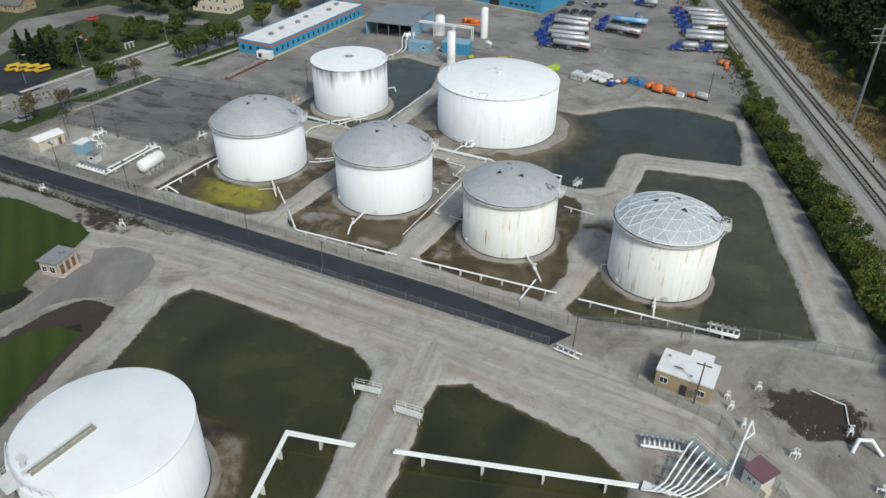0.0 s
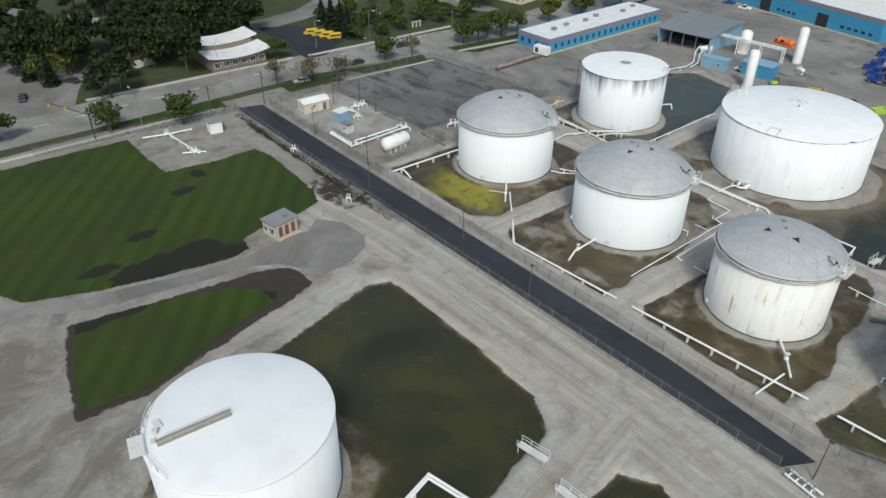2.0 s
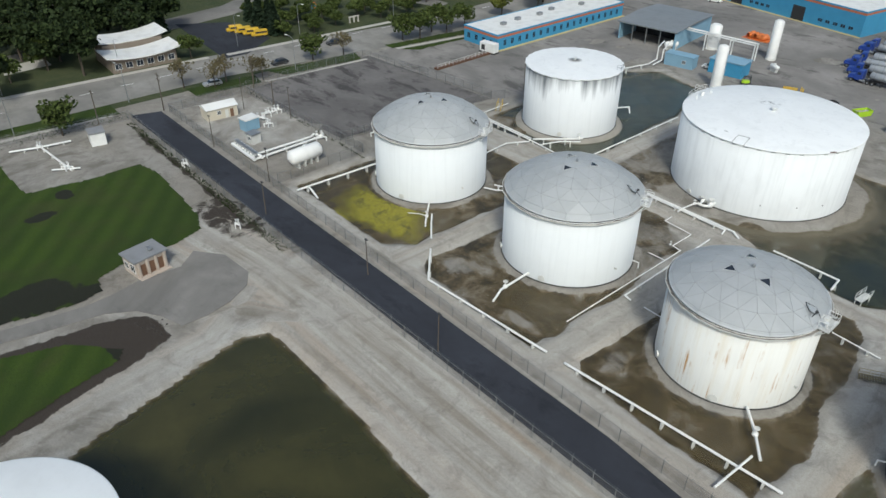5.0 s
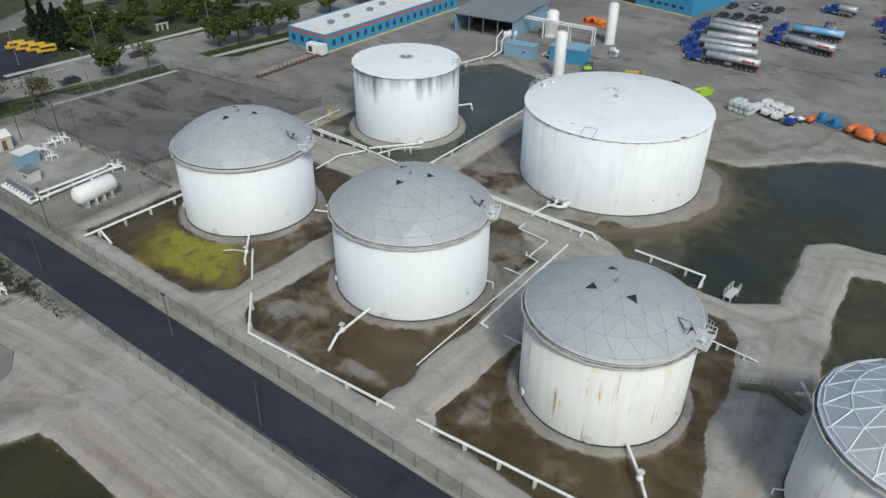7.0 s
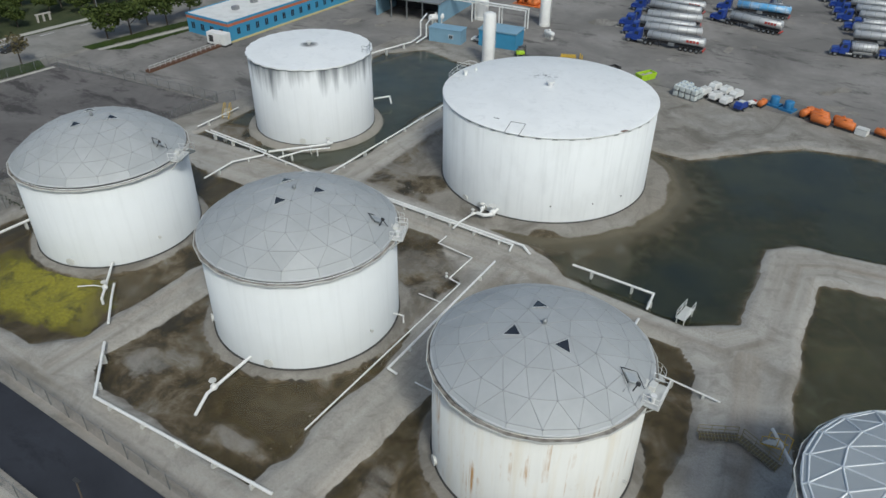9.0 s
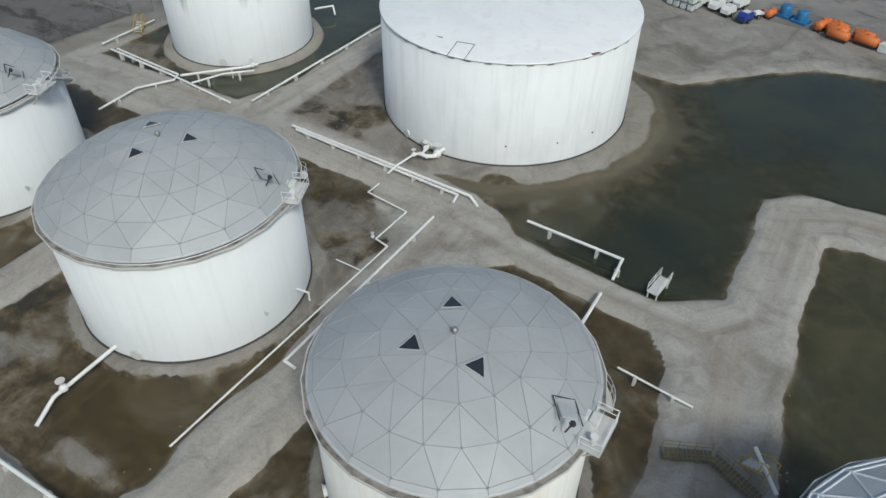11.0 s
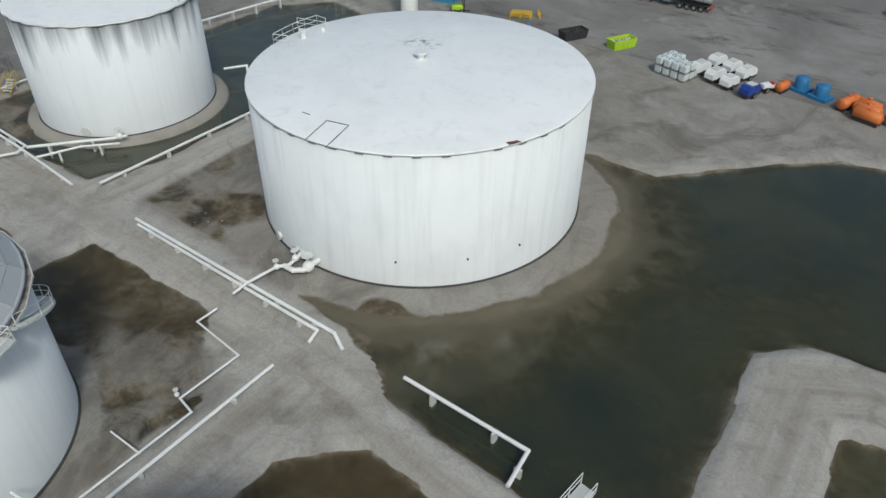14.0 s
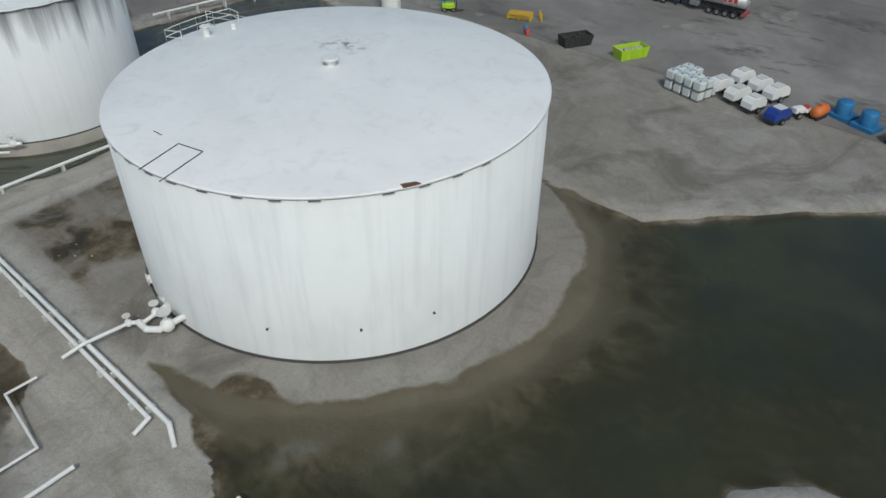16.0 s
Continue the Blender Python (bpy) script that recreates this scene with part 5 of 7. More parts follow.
def loading_rack():
    """Sloping parallel pipes that rise to a grated deck."""
    t = thing("pipe_rack", "white rack of parallel pipes rising to a grated deck", "pipe rack", pose(-3.6, 67.4, 0))
    for i in range(7):
        a, o = i * 1.15, 0.55 * i
        part("rack_pipe", Shape().pipe([(-0.6, 0.3 + 0.25 * i, 0.5), (0.8 + 0.75 * i, 0.3 + 0.15 * i, 1.0 + 0.1 * (i % 3)), (2.0 + 0.8 * i, 2.4 + 0.1 * i, 1.1), (3.6 + 0.86 * i, 9.0 - 0.62 * i, 2.6), (3.9 + 0.86 * i, 9.8 - 0.62 * i, 2.6)], 0.125, 8), M["white"], t)
    deck = part("deck", Shape().box(-0.4, 6.6, -0.9, 0.9, 2.05, 2.15), M["grate"], t, "grey-green grated deck", pose(3.7, 9.9, 0, 0, 0, -33))
    part("deck_rail", railing(Shape(), [(-0.4, 0.9, 2.15), (6.6, 0.9, 2.15), (6.6, -0.9, 2.15)]), M["white"], deck)
    leg = Shape().rod((0, 0, -0.1), (0, 0, 2.1), 0.09, n=6).mesh("leg", M["galv"])
    for u in (0.0, 3.1, 6.2):
        for w in (-0.8, 0.8):
            part("leg", leg, None, deck, at=pose(u, w, 0))
    arm = part("loading_arm", Shape().pipe([(9.4, 6.6, 0.0), (9.4, 6.8, 2.4), (10.3, 13.4, 4.6), (10.6, 15.0, 5.0)], 0.15, 8).pipe([(10.6, 15.0, 5.0), (11.3, 14.7, 3.2), (10.4, 13.4, 2.6)], 0.13, 8), M["white"], t)
    part("arm_post", Shape().rod((10.3, 13.3, -0.1), (10.3, 13.3, 4.5), 0.14, n=8), M["galv"], arm)
    for i in range(4):
        y = 1.6 + 1.7 * i
        part("cross_beam", Shape().box(0.4 + 0.3 * i, 7.0 + 0.2 * i, y - 0.08, y + 0.08, 0.55 + 0.3 * i, 0.72 + 0.3 * i), M["galv"], t)


loading_rack()


def pond_platform(at, turn, long=4.4, label="white steel platform with rails over a pond edge"):
    t = thing("pond_platform", label, "platform", pose(*at, 0, 0, turn), "pond platforms")
    part("deck", Shape().box(-long / 2, long / 2, -0.55, 0.55, 0.75, 0.85), M["offwhite"], t)
    for w in (-0.55, 0.55):
        part("rail", railing(Shape(), [(-long / 2, w, 0.85), (long / 2, w, 0.85)]), M["white"], t)
    leg = Shape().rod((0, 0, -1.3), (0, 0, 0.75), 0.08, n=6).mesh("leg", M["offwhite"])
    for u in (-long / 2 + 0.2, long / 2 - 0.2):
        for w in (-0.45, 0.45):
            part("leg", leg, None, t, at=pose(u, w, 0))


pond_platform((-46.2, 66.9, 0), 10)
pond_platform((-38.2, 65.5, 0), 4)
pond_platform((-38.5, 146.8, -0.35), 84, 2.8)


def crossover_steps(at, turn, mat="yellow", label="yellow steel steps over a pipe"):
    t = thing("crossover_steps", label, "steps", pose(*at, 0, 0, turn))
    for i in range(5):
        part("tread", Shape().box(-0.5, 0.5, 0.32 * i, 0.32 * i + 0.28, 1.15 - 0.24 * i, 1.2 - 0.24 * i), M["offwhite"], t)
    for w in (-0.52, 0.52):
        part("stringer", Shape().rod((w, -0.3, 1.2), (w, 1.7, -0.05), 0.06, n=5), M[mat], t)
        part("hand_rail", Shape().rod((w, -0.6, 2.2), (w, 0.1, 2.2), 0.04, n=5).rod((w, 0.1, 2.2), (w, 1.7, 0.95), 0.04, n=5).rod((w, -0.6, 0), (w, -0.6, 2.2), 0.04, n=5).rod((w, 1.7, -0.05), (w, 1.7, 0.95), 0.04, n=5).rod((w, 0.1, 1.15), (w, 0.1, 2.2), 0.04, n=5), M[mat], t)


crossover_steps((-127.0, 157.4, 0), -150)
crossover_steps((-24.6, 131.6, 0), 60)


def dike_stair(pts, label):
    """Low timber steps with rails down a dike's side."""
    t = thing("dike_stair", label, "stairs", pose(*pts[0]))
    o = Vector(pts[0])
    rail = Shape()
    for a, b in zip(pts, pts[1:]):
        a, b = Vector(a) - o, Vector(b) - o
        n = max(2, round((b - a).length / 0.32))
        for i in range(n):
            p = a.lerp(b, (i + 0.5) / n)
            part("tread", Shape().box(-0.13, 0.13, -0.55, 0.55, -0.06, 0.0), M["tread"], t, at=Matrix.Translation(p) @ pose(0, 0, 0, 0, 0, math.degrees(math.atan2(b.y - a.y, b.x - a.x))))
        side = Vector((-(b - a).y, (b - a).x, 0)).normalized() * 0.55
        for w in (-1, 1):
            railing(rail, [a + side * w - Vector((0, 0, 0.1)), b + side * w - Vector((0, 0, 0.1))], 0.95, 0.03)
    part("rail", rail, M["brass"], t)


dike_stair([(-31.6, 129.4, 0.25), (-28.2, 131.0, 0.5), (-24.2, 129.6, 0.15)], "weathered dike steps with dull yellow rails")


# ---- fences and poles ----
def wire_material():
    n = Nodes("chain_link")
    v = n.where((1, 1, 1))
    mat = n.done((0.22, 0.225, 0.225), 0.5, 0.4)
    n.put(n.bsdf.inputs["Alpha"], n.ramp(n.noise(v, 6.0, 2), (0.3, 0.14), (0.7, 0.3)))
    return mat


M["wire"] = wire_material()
POST = Shape().rod((0, 0, -0.3), (0, 0, 2.15), 0.045, n=6).rod((0, 0, 2.15), (0.18, 0, 2.45), 0.02, n=4).mesh("post", M["fence"])


def fence(pts, label, gap=3.0, tall=2.1):
    f = thing("wire_fence", label, "fence", pose(*pts[0], 0))
    o = Vector((*pts[0], 0))
    rail, cloth = Shape(), Shape()
    for a, b in zip(pts, pts[1:]):
        a, b = Vector((*a, 0)) - o, Vector((*b, 0)) - o
        turn = math.degrees(math.atan2((b - a).y, (b - a).x)) + 90
        k = max(1, round((b - a).length / gap))
        for i in range(k + (b == Vector((*pts[-1], 0)) - o)):
            part("post", POST, None, f, at=Matrix.Translation(a.lerp(b, i / k)) @ pose(0, 0, 0, 0, 0, turn))
        up = lambda p, h: p + Vector((0, 0, h))
        rail.rod(up(a, tall), up(b, tall), 0.03, n=5)
        rail.rod(up(a, tall + 0.3), up(b, tall + 0.3), 0.012, n=4)
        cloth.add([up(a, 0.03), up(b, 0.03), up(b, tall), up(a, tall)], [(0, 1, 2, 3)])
    part("top_rail", rail, M["fence"], f)
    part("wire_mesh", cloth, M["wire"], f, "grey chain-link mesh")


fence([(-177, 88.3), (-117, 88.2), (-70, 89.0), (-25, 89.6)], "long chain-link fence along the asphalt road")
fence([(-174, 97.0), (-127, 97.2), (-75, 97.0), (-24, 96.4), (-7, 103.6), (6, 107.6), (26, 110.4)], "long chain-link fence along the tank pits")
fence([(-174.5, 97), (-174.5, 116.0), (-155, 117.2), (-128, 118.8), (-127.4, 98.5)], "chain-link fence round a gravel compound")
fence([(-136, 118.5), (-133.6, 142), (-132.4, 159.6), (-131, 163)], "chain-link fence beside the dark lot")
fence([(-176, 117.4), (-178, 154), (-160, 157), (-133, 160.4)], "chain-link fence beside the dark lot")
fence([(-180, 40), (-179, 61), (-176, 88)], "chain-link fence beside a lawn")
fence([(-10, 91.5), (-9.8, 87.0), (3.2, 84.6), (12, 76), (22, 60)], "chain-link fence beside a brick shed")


def pole(at, tall, label, r=0.14, lean=(0.0, 0.0), arms=0, mat="wood_pole", name="utility_pole"):
    p = thing(name, label, "pole", pose(*at, 0))
    top = Vector((lean[0], lean[1], tall))
    part("shaft", Shape().rod((0, 0, -0.3), top, r, r * 0.65, 10), M[mat], p)
    for i in range(arms):
        z = tall - 0.5 - 1.1 * i
        c = top * (z / tall)
        part("cross_arm", Shape().box(c.x - 1.1, c.x + 1.1, c.y - 0.07, c.y + 0.07, z - 0.08, z + 0.08), M[mat], p)
    return p


def street_lamp(at, tall, turn, label="grey steel street lamp with one arm"):
    p = thing("street_lamp", label, "street lamp", pose(*at, 0, 0, 0, turn), "street lamps")
    part("shaft", Shape().rod((0, 0, -0.2), (0, 0, tall), 0.11, 0.07, 8).pipe([(0, 0, tall), (0.8, 0, tall + 0.5), (2.2, 0, tall + 0.6)], 0.05, 6), M["galv"], p)
    part("lamp_head", Shape().soft_box(2.0, 2.9, -0.17, 0.17, tall + 0.5, tall + 0.68, 0.05), M["offwhite"], p)


for at, tall, lean in (((-91.6, 93.9), 6.5, (-0.2, 0.1)), ((-70.8, 90.6), 6.5, (0, 0.2)), ((-21.4, 91.6), 7.0, (0.2, 0)), ((-5.8, 102.2), 6.0, (0.1, 0.2)), ((-129.2, 97.6), 7.0, (0, 0)),
                       ((-150.4, 96.4), 7.0, (0, 0)), ((-165.1, 111.0), 7.5, (0, 0)), ((-153.0, 116.4), 7.5, (0, 0)), ((-118.6, 91.0), 6.5, (0.1, 0)), ((-131.4, 170.0), 8.0, (0, 0))):
    q = pole(at, tall, "slim dark lamp pole beside a fence", 0.1, lean, name="yard_lamp")
    part("lamp_head", Shape().soft_box(lean[0] - 0.2, lean[0] + 0.45, lean[1] - 0.15, lean[1] + 0.15, tall - 0.05, tall + 0.14, 0.04), M["chassis"], q)
for at, tall, arms in (((-176.4, 96.4), 9.0, 2), ((-177.8, 82.0), 8.0, 1), ((-1.0, 87.5), 8.2, 1), ((-160.6, 116.4), 7.0, 0), ((-20.6, 213.4), 9.5, 0), ((-176.0, 119.4), 8.0, 1), ((-181.8, 58.0), 10.0, 1), ((-187.0, 30.0), 9.5, 1)):
    pole(at, tall, "tall weathered timber utility pole", 0.15, (0.1, 0.1), arms)
for at, turn in (((-186.5, 92), 190), ((-180.2, 134), 190), ((-208, 98), 10), ((-209, 132), 10), ((-208, 152), 10), ((-200.5, 182), 10), ((-183.5, 66), 190), ((-210, 70), 10)):
    street_lamp(at, 8.5, turn)
p = pole((17.8, 217.0), 27.0, "tall pale steel power pole beside the railway", 0.42, mat="galv", name="power_pole")
for z in (25.8, 24.0, 22.2):
    part("cross_arm", Shape().rod((-2.4, -0.6, z), (2.4, 0.6, z + 0.3), 0.09, n=6), M["galv"], p)
pole((23.0, 262.0), 27.0, "tall pale steel power pole beside the railway", 0.42, mat="galv", name="power_pole")


# ---- small buildings ----
def window(parent, m, w, h, mat="glass", frame_mat="white"):
    """A framed pane, set on a wall that faces -y."""
    f = part("window_frame", Shape().box(-w / 2 - 0.08, w / 2 + 0.08, -0.05, 0.04, -0.08, 0).box(-w / 2 - 0.08, w / 2 + 0.08, -0.05, 0.04, h, h + 0.08).box(-w / 2 - 0.08, -w / 2, -0.05, 0.04, 0, h).box(w / 2, w / 2 + 0.08, -0.05, 0.04, 0, h).box(-0.03, 0.03, -0.045, 0.03, 0, h), M[frame_mat], parent, at=m)
    part("pane", Shape().box(-w / 2, w / 2, -0.02, 0.02, 0, h), M[mat], f)


def door(parent, m, w=1.0, h=2.05, mat="chassis"):
    d = part("door", Shape().box(-w / 2, w / 2, -0.06, 0.02, 0.02, h), M[mat], parent, at=m)
    part("door_handle", Shape().rod((w * 0.36, -0.12, 1.0), (w * 0.36, -0.05, 1.0), 0.04, n=6), M["galv"], d)


def flat_hut(name, label, at, turn, sx, sy, tall, wall, roof, over=0.25, parapet=False):
    """Walls, a flat roof with an edge; the origin is the middle of the floor."""
    t = thing(name, label, "building", pose(*at, 0, 0, 0, turn))
    part("wall", Shape().box(-sx / 2, sx / 2, -sy / 2, sy / 2, -0.2, tall), M[wall], t)
    part("roof", Shape().box(-sx / 2 - over, sx / 2 + over, -sy / 2 - over, sy / 2 + over, tall, tall + 0.28), M[roof], t)
    return t


t = flat_hut("brick_shed", "tan brick shed with a white flat roof", (-3.0, 91.2), -3, 8.4, 5.4, 3.2, "brick", "white_roof", 0.12)
part("roof_step", Shape().box(-0.4, 3.0, 1.4, 4.6, 0.0, 3.55), M["white_roof"], t)
window(t, pose(-2.9, -2.8, 1.3), 1.1, 1.0)
window(t, pose(2.7, -2.8, 1.1), 1.2, 1.0)
door(t, pose(0.2, -2.8, 0))
part("roof_patch", Shape().box(-2.0, -0.6, -1.2, -0.9, 3.68, 3.71).box(-3.4, -3.0, 0.9, 1.3, 3.68, 3.71).box(0.6, 1.0, -2.2, -1.8, 3.68, 3.71), M["galv"], t)
part("air_unit", Shape().soft_box(1.6, 2.4, -3.3, -2.85, 1.2, 1.8, 0.05), M["galv"], t)

t = flat_hut("guard_house", "small pink brick guard house with a porch", (-115.9, 68.4), 9, 3.9, 5.2, 2.9, "pink", "shed_roof", 0.28)
part("roof_vent", Shape().soft_box(0.2, 0.9, 0.5, 1.2, 3.16, 3.6, 0.08).rod((-0.2, 0.9, 3.16), (-0.2, 0.9, 3.5), 0.2, n=10), M["galv"], t)
window(t, pose(-1.0, -2.6, 0.9), 1.0, 1.1, "glass", "white")
window(t, pose(0.9, -2.6, 0.9), 1.2, 1.3, "glass", "white")
for k in range(3):
    part("porch_opening", Shape().box(-0.42, 0.42, -0.05, 0.05, 0.2, 2.2), M["brown"], t, "dark brown porch opening", pose(1.96, -1.45 + 1.45 * k, 0, 0, 0, 90))
for k in range(4):
    part("porch_column", Shape().soft_box(1.94, 2.3, -2.35 + 1.45 * k, -1.98 + 1.45 * k, 0, 2.9, 0.05), M["pink"], t)
part("porch_step", Shape().box(1.95, 3.0, -2.6, 2.6, -0.05, 0.18), M["pink"], t)

t = flat_hut("plum_roof_kiosk", "grey kiosk with a plum metal roof", (9.4, 76.2), -32, 2.8, 3.0, 2.7, "offwhite", "plum", 0.3)
window(t, pose(-0.4, -1.5, 1.2), 0.45, 0.7)
window(t, pose(0.4, -1.5, 1.2), 0.45, 0.7)
part("side_box", Shape().soft_box(1.4, 2.3, -1.4, -0.2, 0, 1.4, 0.05), M["beige"], t)

t = thing("storage_hut", "beige hut with a white gabled roof", "building", pose(-165.2, 105.0, 0, 0, 0, 86))
part("wall", Shape().box(-3.6, 3.6, -2.0, 2.0, -0.1, 2.6), M["beige"], t)
part("roof", Shape().add([(-3.8, -2.3, 2.55), (3.8, -2.3, 2.55), (3.8, 0, 3.4), (-3.8, 0, 3.4), (3.8, 2.3, 2.55), (-3.8, 2.3, 2.55)], [(0, 1, 2, 3), (3, 2, 4, 5), (1, 4, 2), (0, 3, 5), (0, 5, 4, 1)]), M["white_roof"], t)
door(t, pose(2.2, -2.0, 0), 0.8, 1.9, "brown")
door(t, pose(1.0, -2.0, 0), 0.8, 1.9, "offwhite")
window(t, pose(-0.8, -2.0, 1.1), 0.8, 0.8)
flat_hut("pale_blue_hut", "small pale blue metal hut with a white roof", (-154.2, 106.8), 8, 2.6, 3.4, 2.5, "pale_blue", "white_roof", 0.15)
t = flat_hut("control_cabin", "small grey control cabin on a slab", (-147.2, 104.0), 10, 2.2, 2.2, 2.0, "offwhite", "galv", 0.12)
window(t, pose(0, -1.1, 0.9), 0.9, 0.7)
flat_hut("white_hut", "small white hut with a grey roof", (-168.0, 78.6), -8, 3.2, 3.0, 2.7, "white", "shed_roof", 0.15)


def bullet_tank(at, turn, long, r, label):
    t = thing("horizontal_tank", label, "tank", pose(*at, 0, 0, 0, turn))
    prof = [(0.01, -long / 2 - r * 0.55), (r * 0.55, -long / 2 - r * 0.42), (r * 0.87, -long / 2 - r * 0.2), (r, -long / 2)]
    prof += [(q, -z) for q, z in reversed(prof)]
    part("vessel", Shape().turned(prof, 28, True, pose(0, 0, r + 0.8, 0, 90, 0)), M["white"], t)
    for u in (-long * 0.36, -long * 0.12, long * 0.12, long * 0.36):
        part("saddle", Shape().box(u - 0.18, u + 0.18, -r * 0.75, r * 0.75, -0.1, r * 0.75 + 0.6), M["offwhite"], t)
    part("dome_hatch", Shape().rod((0, 0, 2 * r + 0.7), (0, 0, 2 * r + 1.1), 0.3, n=10), M["white"], t)


bullet_tank((-131.4, 107.1), 94, 6.2, 1.5, "white horizontal pressure tank on saddles")


def valve_stand(at, turn, size, label="white cluster of valves and short pipes"):
    t = thing("valve_cluster", label, "valves", pose(*at, 0, 0, 0, turn), "valve clusters")
    fat = min(1.0, 0.35 + 0.6 * size)
    part("pipe", Shape().pipe([(-1.6 * size, 0, 0.0), (-1.6 * size, 0, 0.8), (1.6 * size, 0, 0.8), (1.6 * size, 0, 0.0)], 0.16 * fat, 8).pipe([(0, -1.0 * size, 0.0), (0, -1.0 * size, 0.8), (0, 1.1 * size, 0.8), (0, 1.1 * size, 0)], 0.14 * fat, 8), M["white"], t)
    for u, w in ((-0.7, 0), (0.7, 0), (0, 0.6)):
        v = part("valve", Shape().ball((u * size, w * size, 0.8), 0.34 * fat, 8, 5).rod((u * size, w * size, 0.8), (u * size, w * size, 1.6), 0.07, n=6), M["white"], t)
        part("hand_wheel", Shape().rod((u * size, w * size, 1.56), (u * size, w * size, 1.62), 0.3 * fat, n=12), M["offwhite"], v)


for at, turn, size in (((-156.6, 110.8), 20, 1.2), ((-158.0, 113.8), 80, 1.1), ((-158.6, 116.0), 30, 0.8), ((-152.4, 110.4), 60, 0.6), ((-139.6, 115.6), 20, 1.1), ((-145.4, 88.0), 30, 0.55), ((-117.6, 85.0), 10, 0.45), ((-133.6, 126.4), 90, 1.0),
                       ((4.2, 88.8), 40, 0.3), ((3.4, 90.8), 10, 0.25), ((6.4, 86.0), 70, 0.3), ((13.6, 83.4), 20, 0.4), ((20.4, 91.6), 60, 0.4), ((7.4, 95.0), 30, 0.3), ((24.8, 82.0), 0, 0.6)):
    valve_stand(at, turn, size)
for pts, r in (([(-174.0, 62.8, 0.5), (-172.2, 68.0, 0.6), (-171.6, 74.2, 0.5)], 0.2), ([(-172.6, 68.4, 0.6), (-164.0, 69.2, 0.6), (-157.6, 70.0, 0.4)], 0.2), ([(-160.0, 67.0, 0.5), (-157.4, 71.6, 0.5)], 0.16)):
    pipeline(pts, r, "white pipe on a gravel pad", 3)
valve_stand((-172.4, 68.2), 20, 0.6)
valve_stand((-159.0, 69.6), 50, 0.7)
pipeline([(20.8, 88.0, 0.0), (21.2, 89.2, 1.6), (22.8, 89.8, 1.7), (24.6, 89.0, 0.2)], 0.28, "thick white bent pipe by a dug patch", 0, None, "bent_pipe")
pipeline([(14.8, 98.6, 0.1), (19.6, 97.4, 0.25), (20.2, 93.4, 0.15)], 0.10, "loose pale pipe on dark soil", 0, None, "loose_pipe")


# ---- dug soil, stones and litter ----
def scatter(name, label, spots, size, mat, seed):
    """Small lumps that nobody would count."""
    rng, s = random.Random(seed), Shape()
    for cx, cy, rx, ry, n in spots:
        for _ in range(n):
            x, y, r = cx + rng.gauss(0, rx), cy + rng.gauss(0, ry), size * rng.uniform(0.5, 1.6)
            s.ball((x, y, rng.uniform(-0.05, 0.05)), r, 5, 3, rng.uniform(0.4, 0.9))
    return one(name, s, M[mat], label, "stones", kind="stuff")


scatter("rubble", "pale rubble scattered over dark soil", [(13, 90, 5, 3, 40), (20, 94, 3, 3, 20)], 0.09, "pad", 4)
scatter("stones", "grey stones along the dikes", [(-24, 120, 1, 8, 60), (-62, 118, 1, 14, 90), (-96, 76, 8, 2, 60), (-76, 153, 5, 1.0, 40)], 0.07, "pad", 5)
scatter("soil_clods", "dark clods on a dug patch", [(15.5, 94, 4.5, 2.6, 160), (-101, 63, 2, 1.0, 40)], 0.13, "soil", 6)


def tufts(spots, seed, label, tall=0.5, mat="leaf_olive"):
    """Weeds: many leaning blades."""
    rng, v, f = random.Random(seed), [], []
    for cx, cy, rx, ry, n in spots:
        for _ in range(n):
            x, y = cx + rng.uniform(-rx, rx), cy + rng.uniform(-ry, ry)
            for _ in range(4):
                a, h, w = rng.uniform(0, 6.3), tall * rng.uniform(0.5, 1.3), 0.1
                dx, dy = math.cos(a), math.sin(a)
                k = len(v)
                v += [(x - dy * w, y + dx * w, -0.05), (x + dy * w, y - dx * w, -0.05), (x + dx * h * 0.6, y + dy * h * 0.6, h)]
                f.append((k, k + 1, k + 2))
    return one("weeds", Shape().add(v, f), M[mat], label, "weeds", kind="stuff")


tufts([(-140, 87.5, 34, 0.8, 1500), (-150, 117.4, 24, 0.5, 250), (-179, 75, 2, 14, 300)], 3, "dark olive weeds along the fences", 0.2, "leaf")


# ---- railway ----
def along(off, y):
    return 26 + (158 - y) * 0.372 + off


part_rail = Shape()
ballast = Shape()
for a, b, top in ((-2.5, 11.5, 0.12), (0.4, 9.9, 0.32)):
    ballast.add([(along(a, 420), 420, -0.1), (along(b, 420), 420, -0.1), (along(b - 0.6, 420), 420, top), (along(a + 0.6, 420), 420, top), (along(a, 40), 40, -0.1), (along(b, 40), 40, -0.1), (along(b - 0.6, 40), 40, top), (along(a + 0.6, 40), 40, top)],
                [(3, 2, 6, 7), (0, 3, 7, 4), (2, 1, 5, 6), (0, 1, 2, 3), (5, 4, 7, 6)])
one("ballast", ballast, M["ballast"], "grey stone ballast bed under two tracks", "railway", kind="structure")
ties = Shape()
for c in (2.6, 7.4):
    y = 50.0
    while y < 400:
        ties.box(-1.25, 1.25, -0.12, 0.12, 0.3, 0.40, Matrix.Translation((along(c, y), y, 0)) @ pose(0, 0, 0, 0, 0, 20.4))
        y += 0.75
one("sleepers", ties, M["sleeper"], "dark timber sleepers under the rails", "sleepers", kind="stuff")
